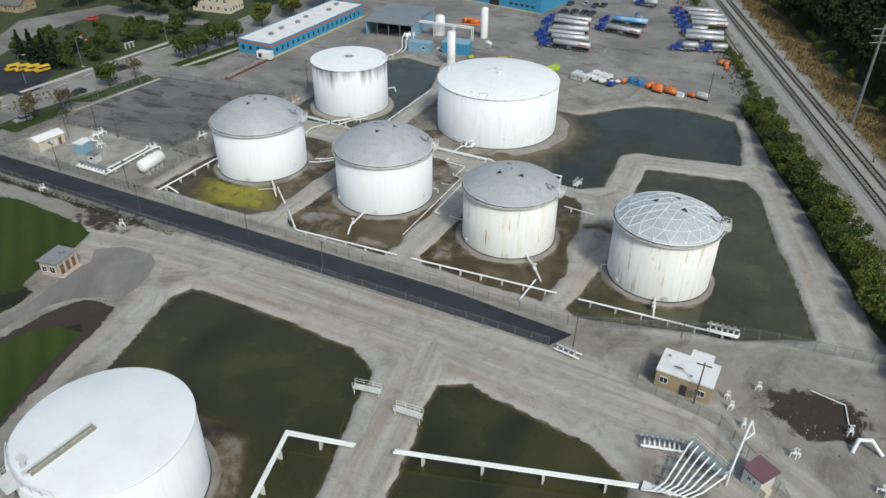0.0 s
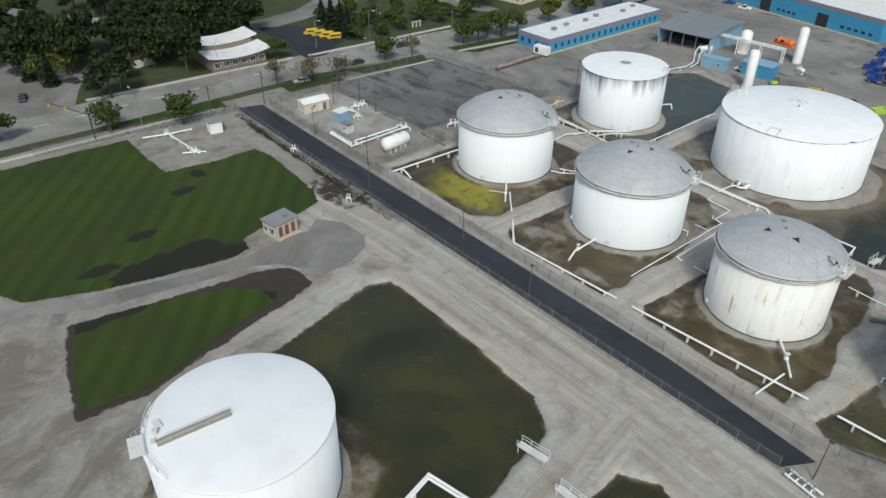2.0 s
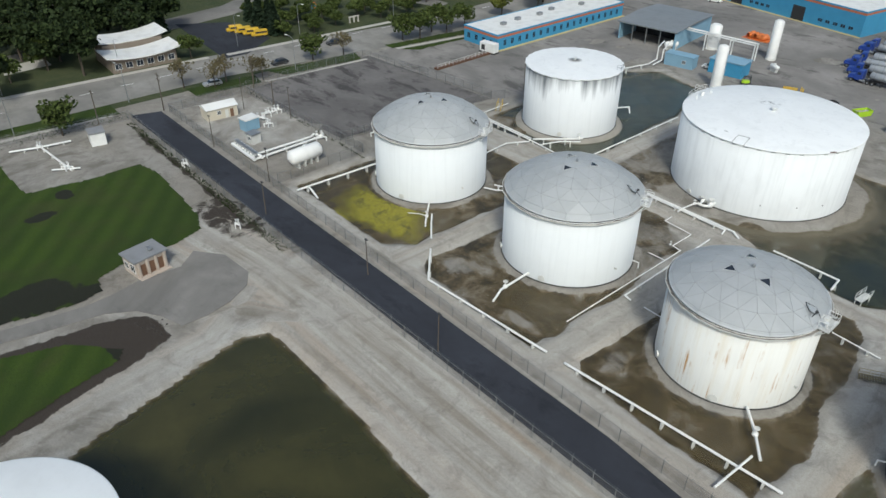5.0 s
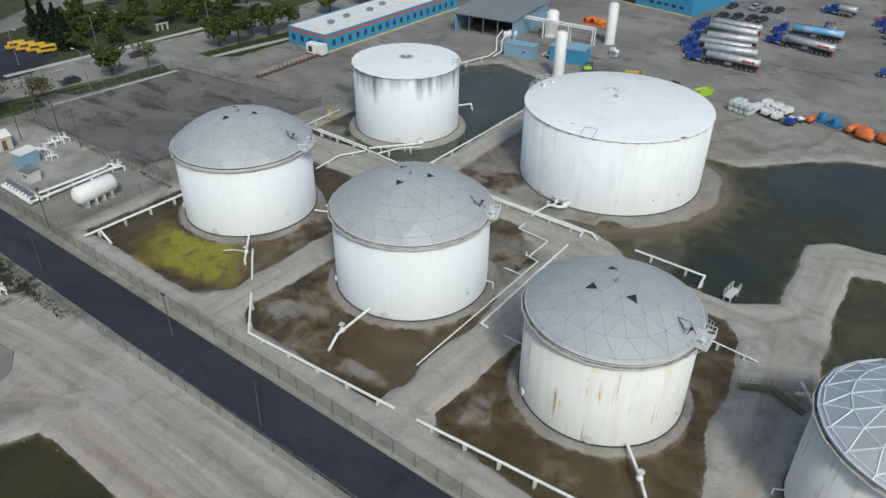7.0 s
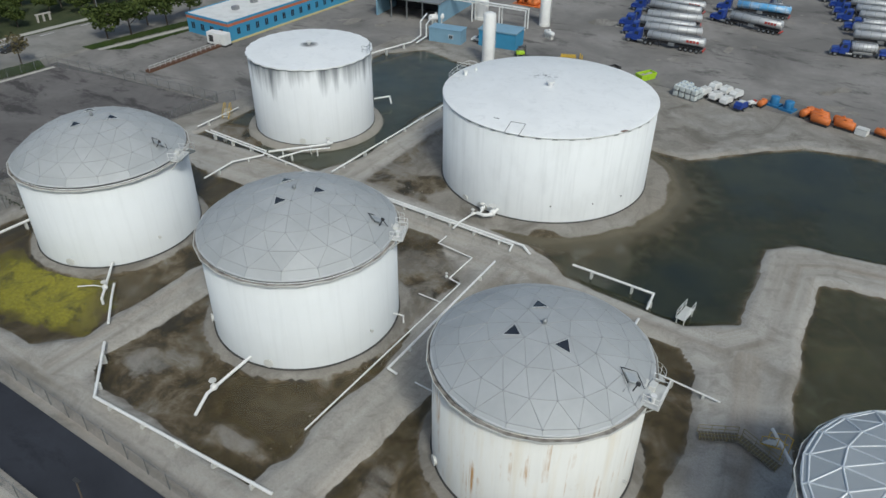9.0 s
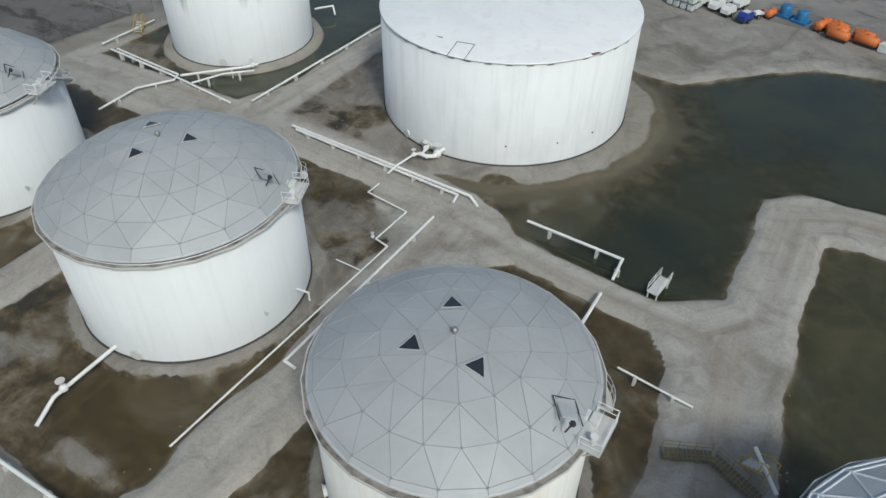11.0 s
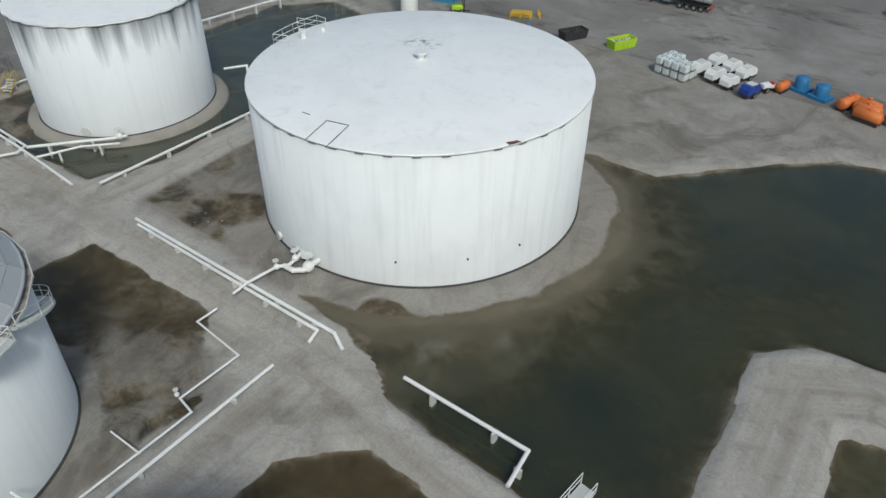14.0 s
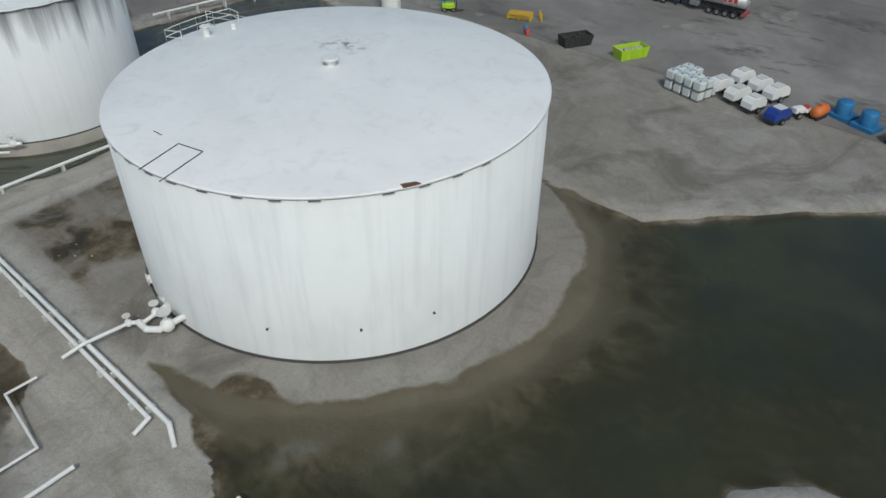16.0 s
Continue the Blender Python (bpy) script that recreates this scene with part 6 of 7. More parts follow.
for c in (2.6, 7.4):
    for g in (-0.76, 0.76):
        d = g / math.cos(radians(20.4))
        one("rail", Shape().add([(along(c + d + u, yy), yy, z) for yy in (40, 420) for u, z in ((-0.09, 0.4), (0.09, 0.4), (0.09, 0.58), (-0.09, 0.58))], [(0, 4, 5, 1), (1, 5, 6, 2), (2, 6, 7, 3), (3, 7, 4, 0), (0, 1, 2, 3), (7, 6, 5, 4)]), M["rail"], "rusty steel rail with a worn top", "rail", kind="structure")
one("siding_rail", Shape().rod((along(-3.6, 330), 330, 0.1), (along(-5.0, 250), 250, 0.1), 0.16, n=5).rod((along(-5.4, 330), 330, 0.1), (along(-6.6, 252), 252, 0.1), 0.16, n=5), M["rail"], "old dark siding rails in gravel", "rail", kind="structure")


# ---- trees ----
def tree_thing(seed, tall, wide, mat, label, leaves=900, leaf=0.55, low=0.28, conifer=False, name="tree"):
    rng = random.Random(seed)
    t = thing(name, label, name, pose(0, 0, -60))
    s = Shape().rod((0, 0, -0.3), (0, 0, tall * 0.45), 0.02 * tall + 0.06, 0.012 * tall + 0.03, 8)
    s.rod((0, 0, tall * 0.45), (0.1, 0, tall * 0.92), 0.012 * tall + 0.03, 0.02, 6)
    tips = []
    if not conifer:
        for i in range(9):
            a, z = i * 2.4 + rng.uniform(-0.4, 0.4), tall * rng.uniform(0.25, 0.62)
            r = wide * rng.uniform(0.45, 0.85)
            tip = Vector((r * math.cos(a), r * math.sin(a), z + r * rng.uniform(0.5, 0.9)))
            s.rod((0, 0, z), tip, 0.008 * tall + 0.02, 0.02, 5)
            tips.append(tip)
            for _ in range(2):
                b = tip * 0.6 + Vector((0, 0, z * 0.4))
                s.rod(b, b + Vector((rng.uniform(-1, 1), rng.uniform(-1, 1), rng.uniform(0.4, 1.2))) * wide * 0.35, 0.03, 0.012, 4)
    part("trunk", s, M["bark"], t)
    v, f = [], []
    lumps = [(Vector((0, 0, tall * 0.68)), wide * 0.6)] + [(p * 0.92 + Vector((0, 0, 0.3)), wide * rng.uniform(0.28, 0.46)) for p in tips]
    lumps += [(Vector((rng.gauss(0, 0.28) * wide, rng.gauss(0, 0.28) * wide, tall * rng.uniform(0.7, 0.93))), wide * rng.uniform(0.22, 0.36)) for _ in range(5)]
    for _ in range(leaves):
        if conifer:
            h = rng.random() ** 1.4
            a, r = rng.uniform(0, 6.283), wide * (1 - h) * rng.uniform(0.5, 1.0) * (0.75 + 0.25 * math.sin(h * 40))
            p = Vector((r * math.cos(a), r * math.sin(a), tall * (0.06 + 0.93 * h) - 0.15 * r))
        else:
            c, r = lumps[int(rng.random() * len(lumps))]
            d = Vector((rng.gauss(0, 1), rng.gauss(0, 1), rng.gauss(0, 1))).normalized()
            p = c + Vector((d.x, d.y, d.z * 0.8)) * r * rng.uniform(0.7, 1.08)
            if p.z < tall * low:
                p.z = tall * low + rng.random() * 0.8
        n = Vector((rng.gauss(0, 1), rng.gauss(0, 1), rng.gauss(0.4, 1))).normalized()
        u = n.orthogonal().normalized()
        u.rotate(Matrix.Rotation(rng.uniform(0, 6.28), 3, n))
        w, k, size = n.cross(u), len(v), leaf * rng.uniform(0.6, 1.35)
        v += [tuple(p + u * size), tuple(p + w * size * 0.7 + n * size * 0.15), tuple(p - u * size * 0.9), tuple(p - w * size * 0.7 + n * size * 0.15)]
        f.append((k, k + 1, k + 2, k + 3))
    part("crown", Shape().add(v, f), M[mat], t)
    return t


KINDS = {
    "broad": [tree_thing(11 + i, 11.0, 5.2, "leaf", "broad green tree with a dense uneven crown", 1500, 0.55) for i in range(3)],
    "olive": [tree_thing(21 + i, 8.0, 4.0, "leaf_olive", "olive green tree beside the street", 1000, 0.45) for i in range(3)],
    "yellow": [tree_thing(31 + i, 7.0, 3.6, "leaf_yellow", "small tree with yellowing leaves", 900, 0.42) for i in range(2)],
    "thin": [tree_thing(41 + i, 6.5, 3.2, "leaf_bare", "small thinning autumn tree, half bare", 330, 0.30) for i in range(2)],
    "spruce": [tree_thing(51 + i, 10.0, 2.7, "leaf_dark", "dark blue-green spruce tree", 1200, 0.5, conifer=True) for i in range(2)],
    "round": [tree_thing(61 + i, 5.4, 2.9, "leaf_olive", "small round green tree in a park", 1100, 0.36, 0.1) for i in range(2)],
    "bush": [tree_thing(71 + i, 3.4, 2.9, "leaf_olive", "dense olive bush in the railway hedge", 1700, 0.2, 0.02, name="bush") for i in range(3)],
    "gold": [tree_thing(81 + i, 3.6, 3.0, "leaf_yellow", "yellow-green bush in the railway hedge", 1700, 0.2, 0.02, name="bush") for i in range(2)],
}
grow = random.Random(7)


def plant(kind, x, y, size=1.0):
    src = grow.choice(KINDS[kind])
    ob = copy_thing(src, pose(x, y, 0, 0, 0, grow.uniform(0, 360)))
    k = size * grow.uniform(0.88, 1.12)
    ob.scale = (k, k, k * grow.uniform(0.92, 1.1))


for x, y in ((-236, 66), (-212, 90), (-206, 66), (-222, 84), (-256, 90), (-267, 110), (-250, 100), (-246, 72), (-290, 66), (-284, 96), (-262, 60), (-280, 42), (-300, 84), (-310, 60), (-268, 128), (-290, 120), (-310, 110), (-276, 146), (-300, 150), (-250, 40), (-322, 90), (-330, 130),
             (-229, 206), (-240, 204), (-212, 205), (-262, 214), (-280, 215), (-300, 200), (-186, 236), (-178, 246), (-200, 240), (-236, 236), (-250, 250), (-214, 262), (-320, 180), (-340, 160)):
    plant("broad", x, y, 1.25)
for i in range(70):
    x, y = (grow.uniform(-350, -225), grow.uniform(20, 250)) if i < 45 else (grow.uniform(-290, -218), grow.uniform(15, 125))
    if not any(math.hypot(x - a, y - b) < 11 for a, b in ((-284, 64), (-272, 80), (-268, 102), (-286, 186), (-300, 168), (-296, 206), (-215, 105), (-227, 169), (-240, 135), (-255, 185), (-217, 46))):
        plant("broad" if i % 5 else "olive", x, y, 1.25)
for x, y in ((-184, 58), (-176.5, 74), (-194, 36), (-207, 117), (-183, 172), (-181, 177), (-184, 184), (-180.5, 187), (-180, 194), (-230, 54), (-184.5, 142), (-218, 74)):
    plant("olive", x, y)
for x, y in ((-183, 213), (-181, 228), (-232, 62)):
    plant("yellow", x, y, 1.2)
for x, y in ((-183, 151), (-181, 122), (-182, 112), (-184, 116), (-187, 106), (-179.5, 124)):
    plant("thin", x, y)
for x, y in ((-240, 114), (-235, 120), (-244, 120), (-230, 147), (-227, 149), (-224, 147), (-221, 149), (-218, 147), (-215, 148), (-212, 146), (-234, 52), (-226, 56)):
    plant("spruce", x, y)
for x, y in ((-230, 155), (-219, 158), (-214, 164), (-208, 165), (-208, 147), (-215, 181), (-211, 188), (-208, 196), (-225, 176), (-236, 150), (-239, 164), (-222, 162), (-212, 176), (-206, 156), (-226, 152), (-217, 153), (-211, 158), (-232, 160), (-218, 170), (-206, 181), (-220, 188), (-204, 190)):
    plant("round", x, y)
y = 100.0
while y < 345:
    for lane in ((-14.8, -11.8) if y < 215 else (-9.4, -8.2)):
        plant("gold" if grow.random() < (0.55 if y > 215 else 0.25) else "bush", along(lane, y) + grow.uniform(-1.2, 1.2), y + grow.uniform(-1.6, 1.6), grow.uniform(0.3, 0.55) if y > 215 else grow.uniform(0.75, 1.25))
    y += 3.2 if y < 215 else 4.6
y = 130.0
while y < 400:
    for k in range(3):
        plant("broad", along(30 + 9 * k, y) + grow.uniform(-3, 3), y + grow.uniform(-3, 3), 1.15 + 0.2 * k)
    plant("olive" if grow.random() < 0.6 else "yellow", along(25, y) + grow.uniform(-2, 2), y + grow.uniform(-3, 3), 0.6)
    y += 10.0
tufts([(along(17.5 + 3.0 * k, 150 + 12 * i), 150 + 12 * i, 3.0, 6.5, 60) for i in range(20) for k in (-1, 0, 1)], 9, "dry brown grass and brush beside the railway", 1.1, "dry_grass")
tufts([(along(-11, 110 + 12 * i), 110 + 12 * i, 4.5, 6.5, 70) for i in range(19)], 12, "rough grass under the railway hedge", 0.8, "leaf_olive")
for kind in KINDS.values():
    for src in kind:
        for ob in (*src.children_recursive, src):
            bpy.data.objects.remove(ob)


# ---- buildings beyond the yard ----
def long_building(name, label, corner, turn, sx, sy, tall, wall, stripe, windows, doors=()):
    """A flat-roofed block; its origin is the front left corner, the front faces -y."""
    t = thing(name, label, "building", pose(*corner, 0, 0, 0, turn))
    part("wall", Shape().box(0, sx, 0, sy, -0.2, tall), M[wall], t)
    part("parapet", Shape().box(-0.05, sx + 0.05, -0.05, sy + 0.05, tall - 0.9, tall - 0.25), M[stripe], t, "orange-red stripe")
    part("roof", Shape().box(0.1, sx - 0.1, 0.1, sy - 0.1, tall - 0.2, tall + 0.06), M["white_roof"], t)
    part("roof_edge", Shape().box(-0.1, sx + 0.1, -0.1, 0.15, tall - 0.25, tall + 0.2).box(-0.1, sx + 0.1, sy - 0.15, sy + 0.1, tall - 0.25, tall + 0.2).box(-0.1, 0.15, 0.15, sy - 0.15, tall - 0.25, tall + 0.2).box(sx - 0.15, sx + 0.1, 0.15, sy - 0.15, tall - 0.25, tall + 0.2), M[wall], t)
    for u, w, h, z in windows:
        window(t, pose(u, 0, z), w, h, "glass", wall)
    for u, w, h in doors:
        part("doorway", Shape().box(u - w / 2, u + w / 2, -0.08, 0.1, 0, h), M["dark"], t, "dark open doorway")
    part("plinth", Shape().box(-0.3, sx + 0.3, -0.9, -0.02, -0.05, 0.18), M["kerb_yellow"], t)
    return t


t = long_building("office_building", "long blue office with a red stripe and white roof", (-157.8, 186.4), 90, 57, 14, 4.4, "blue", "stripe", [(3 + 3.0 * i, 1.0, 1.5, 1.2) for i in range(18)])
for u, w in ((8, 6), (15, 7), (24, 6.5), (31, 8), (43, 6), (51, 8)):
    part("roof_unit", Shape().soft_box(u, u + 1.6, w, w + 1.3, 4.4, 5.3, 0.08), M["galv"], t)
for i in range(4):
    window(t, pose(0.0, 2.4 + 3.2 * i, 1.2, 0, 0, -90), 1.2, 1.5, "glass", "blue")
long_building("warehouse", "blue warehouse with an orange stripe and white roof", (-162, 290), -9, 66, 40, 7.5, "blue", "stripe", [(26 + 2.2 * i, 1.3, 0.9, 1.5) for i in range(4)] + [(52 + 2.6 * i, 1.5, 0.9, 1.6) for i in range(5)], [(20, 4.5, 4.6), (44, 4.5, 4.6)])
t = thing("open_garage", "pale blue open-fronted garage with a grey roof", "building", pose(-143.5, 223.0, 0, 0, 0, 8))
part("wall", Shape().box(0, 0.3, 0, 24, -0.1, 5.4).box(0.3, 17.6, 23.7, 24, -0.1, 5.4), M["pale_blue"], t)
part("wall", Shape().box(17.6, 17.9, 0, 24, -0.1, 5.4), M["pale_blue"], t)
part("roof", Shape().add([(-0.6, -0.6, 5.4), (18.5, -0.6, 5.4), (18.5, 24.6, 5.4), (-0.6, 24.6, 5.4), (-0.6, 12, 6.1), (18.5, 12, 6.1), (-0.6, -0.6, 5.0), (18.5, -0.6, 5.0)], [(0, 1, 5, 4), (4, 5, 2, 3), (6, 7, 1, 0), (1, 2, 5), (0, 4, 3)]), M["grey_roof"], t)
for u in (4.4, 8.8, 13.2):
    part("post", Shape().box(u - 0.12, u + 0.12, 0, 0.24, -0.1, 5.0), M["galv"], t)
# added near-black sheet, painted as the shaded depth of the garage
part("back_wall", Shape().box(0.4, 17.5, 10, 10.2, 0, 5.2), M["dark"], t)
t = flat_hut("pump_hut", "small pale blue pump hut", (-117.2, 216.2), 10, 8.0, 3.4, 3.0, "pale_blue", "pale_blue", 0.1)
window(t, pose(1.5, -1.7, 1.2), 0.9, 0.8)
t = flat_hut("blue_hut", "dark blue hut with a pale sloping roof", (-105.6, 221.0), 8, 9.0, 5.4, 3.6, "blue", "pale_blue", 0.2)


def column_tank(at, r, tall, label):
    t = thing("column_tank", label, "tank", pose(*at, 0))
    part("vessel", Shape().turned([(r, 0.6), (r, tall), (r * 0.6, tall + r * 0.3), (0.02, tall + r * 0.36)], 24), M["white"], t)
    part("skirt", Shape().turned([(r * 1.04, -0.2), (r * 1.04, 0.62), (r, 0.64)], 24), M["offwhite"], t)
    part("ladder", Shape().rod((r + 0.2, -0.2, 0), (r + 0.2, -0.2, tall), 0.03, n=4).rod((r + 0.2, 0.2, 0), (r + 0.2, 0.2, tall), 0.03, n=4), M["offwhite"], t)


column_tank((-101.8, 208.6), 1.35, 10.5, "slim white upright tank")
column_tank((-104.0, 240.0), 1.3, 10.5, "slim white upright tank")
column_tank((-119.8, 236.0), 1.7, 6.6, "short white upright tank")
t = thing("pipe_gantry", "white steel pipe gantry over the yard", "gantry", pose(-128.0, 232.0, 0, 0, 0, 4))
for u in (0, 7.5, 15, 22):
    part("post", Shape().box(u - 0.14, u + 0.14, -0.14, 0.14, -0.1, 4.6).box(u - 0.14, u + 0.14, 1.6, 1.88, -0.1, 4.6), M["white"], t)
part("beam", Shape().box(-0.2, 22.2, -0.14, 0.14, 4.6, 4.9).box(-0.2, 22.2, 1.6, 1.88, 4.6, 4.9), M["white"], t)
part("gantry_pipe", Shape().rod((-2, 0.6, 5.05), (22, 0.6, 5.05), 0.15).rod((-2, 1.1, 5.05), (22, 1.1, 5.05), 0.12), M["white"], t)
pipeline([(-122.0, 208.6, 0.9), (-123.0, 213.5, 0.9), (-123.0, 213.5, 4.2), (-125.0, 219.0, 4.4)], 0.18, "white pipes rising from a pond edge", 0, None, "riser_pipe")
pipeline([(-120.8, 208.8, 0.9), (-121.6, 213.8, 0.9), (-121.6, 213.8, 3.6), (-123.8, 219.4, 3.8)], 0.18, "white pipes rising from a pond edge", 0, None, "riser_pipe")
bullet_tank((-127.0, 226.0), 60, 3.4, 0.8, "small white horizontal tank on saddles")
bullet_tank((-98.4, 231.4), -25, 2.6, 0.55, "small cream horizontal tank on saddles")
t = thing("generator", "white generator box beside an office", "generator", pose(-158.6, 184.0, 0, 0, 0, 8))
part("housing", Shape().soft_box(-2.6, 2.6, -1.1, 1.1, 0.35, 2.9, 0.1), M["white"], t)
part("base", Shape().box(-2.7, 2.7, -1.2, 1.2, -0.05, 0.36), M["chassis"], t)
part("grille", Shape().box(-1.9, -0.7, -1.14, -1.09, 0.8, 2.3), M["chassis"], t)


def blocky_house(label, at, turn, sx, sy, tall, wall="house_wall", roof="shingle", rise=2.4, name="house", wins=3):
    t = thing(name, label, "house", pose(*at, 0, 0, 0, turn))
    part("wall", Shape().box(-sx / 2, sx / 2, -sy / 2, sy / 2, -0.2, tall).add([(-sx / 2, -sy / 2, tall), (-sx / 2, sy / 2, tall), (-sx / 2, 0, tall + rise), (sx / 2, -sy / 2, tall), (sx / 2, sy / 2, tall), (sx / 2, 0, tall + rise)], [(0, 2, 1), (3, 4, 5)]), M[wall], t)
    part("roof", Shape().add([(-sx / 2 - 0.5, -sy / 2 - 0.5, tall - 0.2), (sx / 2 + 0.5, -sy / 2 - 0.5, tall - 0.2), (sx / 2 + 0.5, 0, tall + rise + 0.15), (-sx / 2 - 0.5, 0, tall + rise + 0.15), (sx / 2 + 0.5, sy / 2 + 0.5, tall - 0.2), (-sx / 2 - 0.5, sy / 2 + 0.5, tall - 0.2)], [(0, 1, 2, 3), (3, 2, 4, 5)]), M[roof], t)
    for i in range(wins):
        window(t, pose(-sx / 2 + (i + 0.5) * sx / wins, -sy / 2, 1.1), 1.1, 1.2)
        window(t, pose(sx / 2, -sy / 2 + (i + 0.5) * sy / wins, 1.1, 0, 0, 90), 1.0, 1.1)
    return t


for label, at, turn, sx, sy, tall, wall, roof in (
    ("white gabled house among trees", (-284, 64), 30, 9, 8, 5.2, "house_wall", "shingle"), ("pale bungalow with a grey roof", (-272, 80), 25, 13, 8, 3.0, "house_wall", "galv"), ("brick bungalow behind trees", (-268, 102), 20, 12, 8, 3.0, "brick", "shingle"),
    ("red brick bungalow with a lawn", (-286, 186), 12, 13, 9, 3.0, "brick", "shingle"), ("white bungalow with a dark roof", (-300, 168), 12, 12, 9, 3.0, "house_wall", "shingle"), ("white bungalow beyond a road", (-296, 206), 12, 12, 9, 3.0, "house_wall", "shingle"),
    ("pale bungalow on a far street", (-320, 150), 10, 13, 9, 3.0, "beige", "shingle"), ("brick bungalow on a far street", (-330, 190), 10, 13, 9, 3.0, "brick", "shingle"), ("white house on a far street", (-310, 40), 20, 11, 9, 4.6, "house_wall", "shingle"),
):
    blocky_house(label, at, turn, sx, sy, tall, wall, roof)
t = blocky_house("cream apartment block of two storeys", (-214.5, 224.5), 8, 17, 10, 6.4, "cream", "shingle", 1.6, "apartment_building", 5)
for i in range(5):
    window(t, pose(-8.5 + (i + 0.5) * 3.4, -5.0, 4.2), 1.1, 1.2)
t = thing("school_hall", "low hall with two swept white roofs", "building", pose(-215.6, 105.0, 0, 0, 0, 88))
part("wall", Shape().box(-8.5, 8.5, -8.0, 6.5, -0.2, 3.4), M["stone"], t)
part("wall", Shape().box(-8.0, 8.0, 0.0, 8.5, -0.2, 5.2), M["stone"], t)
prof = lambda y0, y1, z: Shape().add([(-9.8 + 19.6 * i / 8, yy, z + 1.1 * (2 * abs(i / 8 - 0.5)) ** 2 + dz) for i in range(9) for yy in (y0, y1) for dz in (0, 0.35)], [(4 * i + a, 4 * i + b, 4 * i + 4 + b, 4 * i + 4 + a) for i in range(8) for a, b in ((0, 2), (3, 1), (2, 3), (1, 0))])
part("front_roof", prof(-9.4, -0.2, 3.3), M["white_roof"], t)
part("back_roof", prof(0.0, 9.6, 5.0), M["white_roof"], t)
for i in range(6):
    window(t, pose(-7 + 2.8 * i, -8.0, 1.0), 1.6, 1.4)


# ---- streets of the neighbourhood ----
sheet("school_lot", [(-241, 127), (-201, 124), (-201, 131), (-210, 143), (-233, 141)], "road", "dark asphalt school parking lot", 0.04, "parking lot")
sheet("side_street", [(-206, 40), (-205, 56), (-216, 60), (-230, 66), (-236, 86), (-242, 86), (-240, 62), (-228, 56), (-300, 44), (-300, 36)], "side_road", "grey side street with a junction", 0.035, "road")
sheet("upper_street", [(-247, 118), (-236, 122), (-240, 146), (-250, 172), (-250, 198), (-222, 199), (-204, 204), (-206, 210), (-232, 208), (-258, 208), (-270, 176), (-252, 148)], "side_road", "grey asphalt street past a park", 0.035, "road")
for poly, label in (([(-209.5, 60), (-207.6, 60), (-204.0, 121), (-205.8, 121)], "pale concrete sidewalk"), ([(-204.6, 126), (-202.8, 126), (-199.0, 190), (-200.8, 190)], "pale concrete sidewalk"), ([(-183.2, 20), (-181.8, 20), (-180.4, 86), (-181.8, 86)], "pale concrete sidewalk"),
                    ([(-178.6, 124), (-177.6, 124), (-175.4, 154), (-176.4, 154)], "pale concrete kerb strip"), ([(-178.5, 166), (-177.2, 166), (-173.4, 191), (-174.7, 191)], "pale concrete sidewalk"), ([(-232, 76), (-225, 74), (-226, 86), (-233, 86)], "pale concrete driveway")):
    sheet("sidewalk", poly, "kerb", label, 0.07, "sidewalk")
for poly, label in (([(-188.2, 58), (-183.4, 58), (-180.4, 88), (-187.4, 88)], "narrow green verge beside the street"), ([(-184.5, 128), (-179, 130), (-176.6, 153), (-182.6, 155)], "green verge with street trees"), ([(-186.2, 106), (-179.4, 106), (-178, 123), (-184, 124)], "green verge with street trees"),
                    ([(-182.6, 165), (-178.8, 165), (-175, 192), (-179, 196)], "green verge with street trees"), ([(-176.8, 166), (-172.6, 170), (-172, 190), (-173.2, 190)], "green verge beside an office")):
    lawn(poly, label, [])
for i in range(26):
    one("lane_mark", Shape().box(-0.09, 0.09, -1.6, 1.6, 0.0, 0.012), M["white"], "white dashed lane mark on the street", "lane mark", pose(-198.3 + (0.0 if i < 12 else (i - 12) * 0.75), 36 + 10 * i, 0.034, 0, 0, 0 if i < 12 else -4.3), "lane marks", "structure")


# ---- vehicles ----
WHEEL = Shape().rod((0, -0.13, 0), (0, 0.13, 0), 0.5, n=16).mesh("wheel", M["black"])
RIM = Shape().rod((0, -0.15, 0), (0, 0.15, 0), 0.28, n=10).mesh("rim", M["galv"])


def wheels(t, xs, half, r=0.5):
    for x in xs:
        for w in (-half, half):
            k = r / 0.5
            o = part("wheel", WHEEL, None, t, at=Matrix.Translation((x, w, r)) @ Matrix.Diagonal((k, 1, k, 1)))
            part("rim", RIM, None, o)


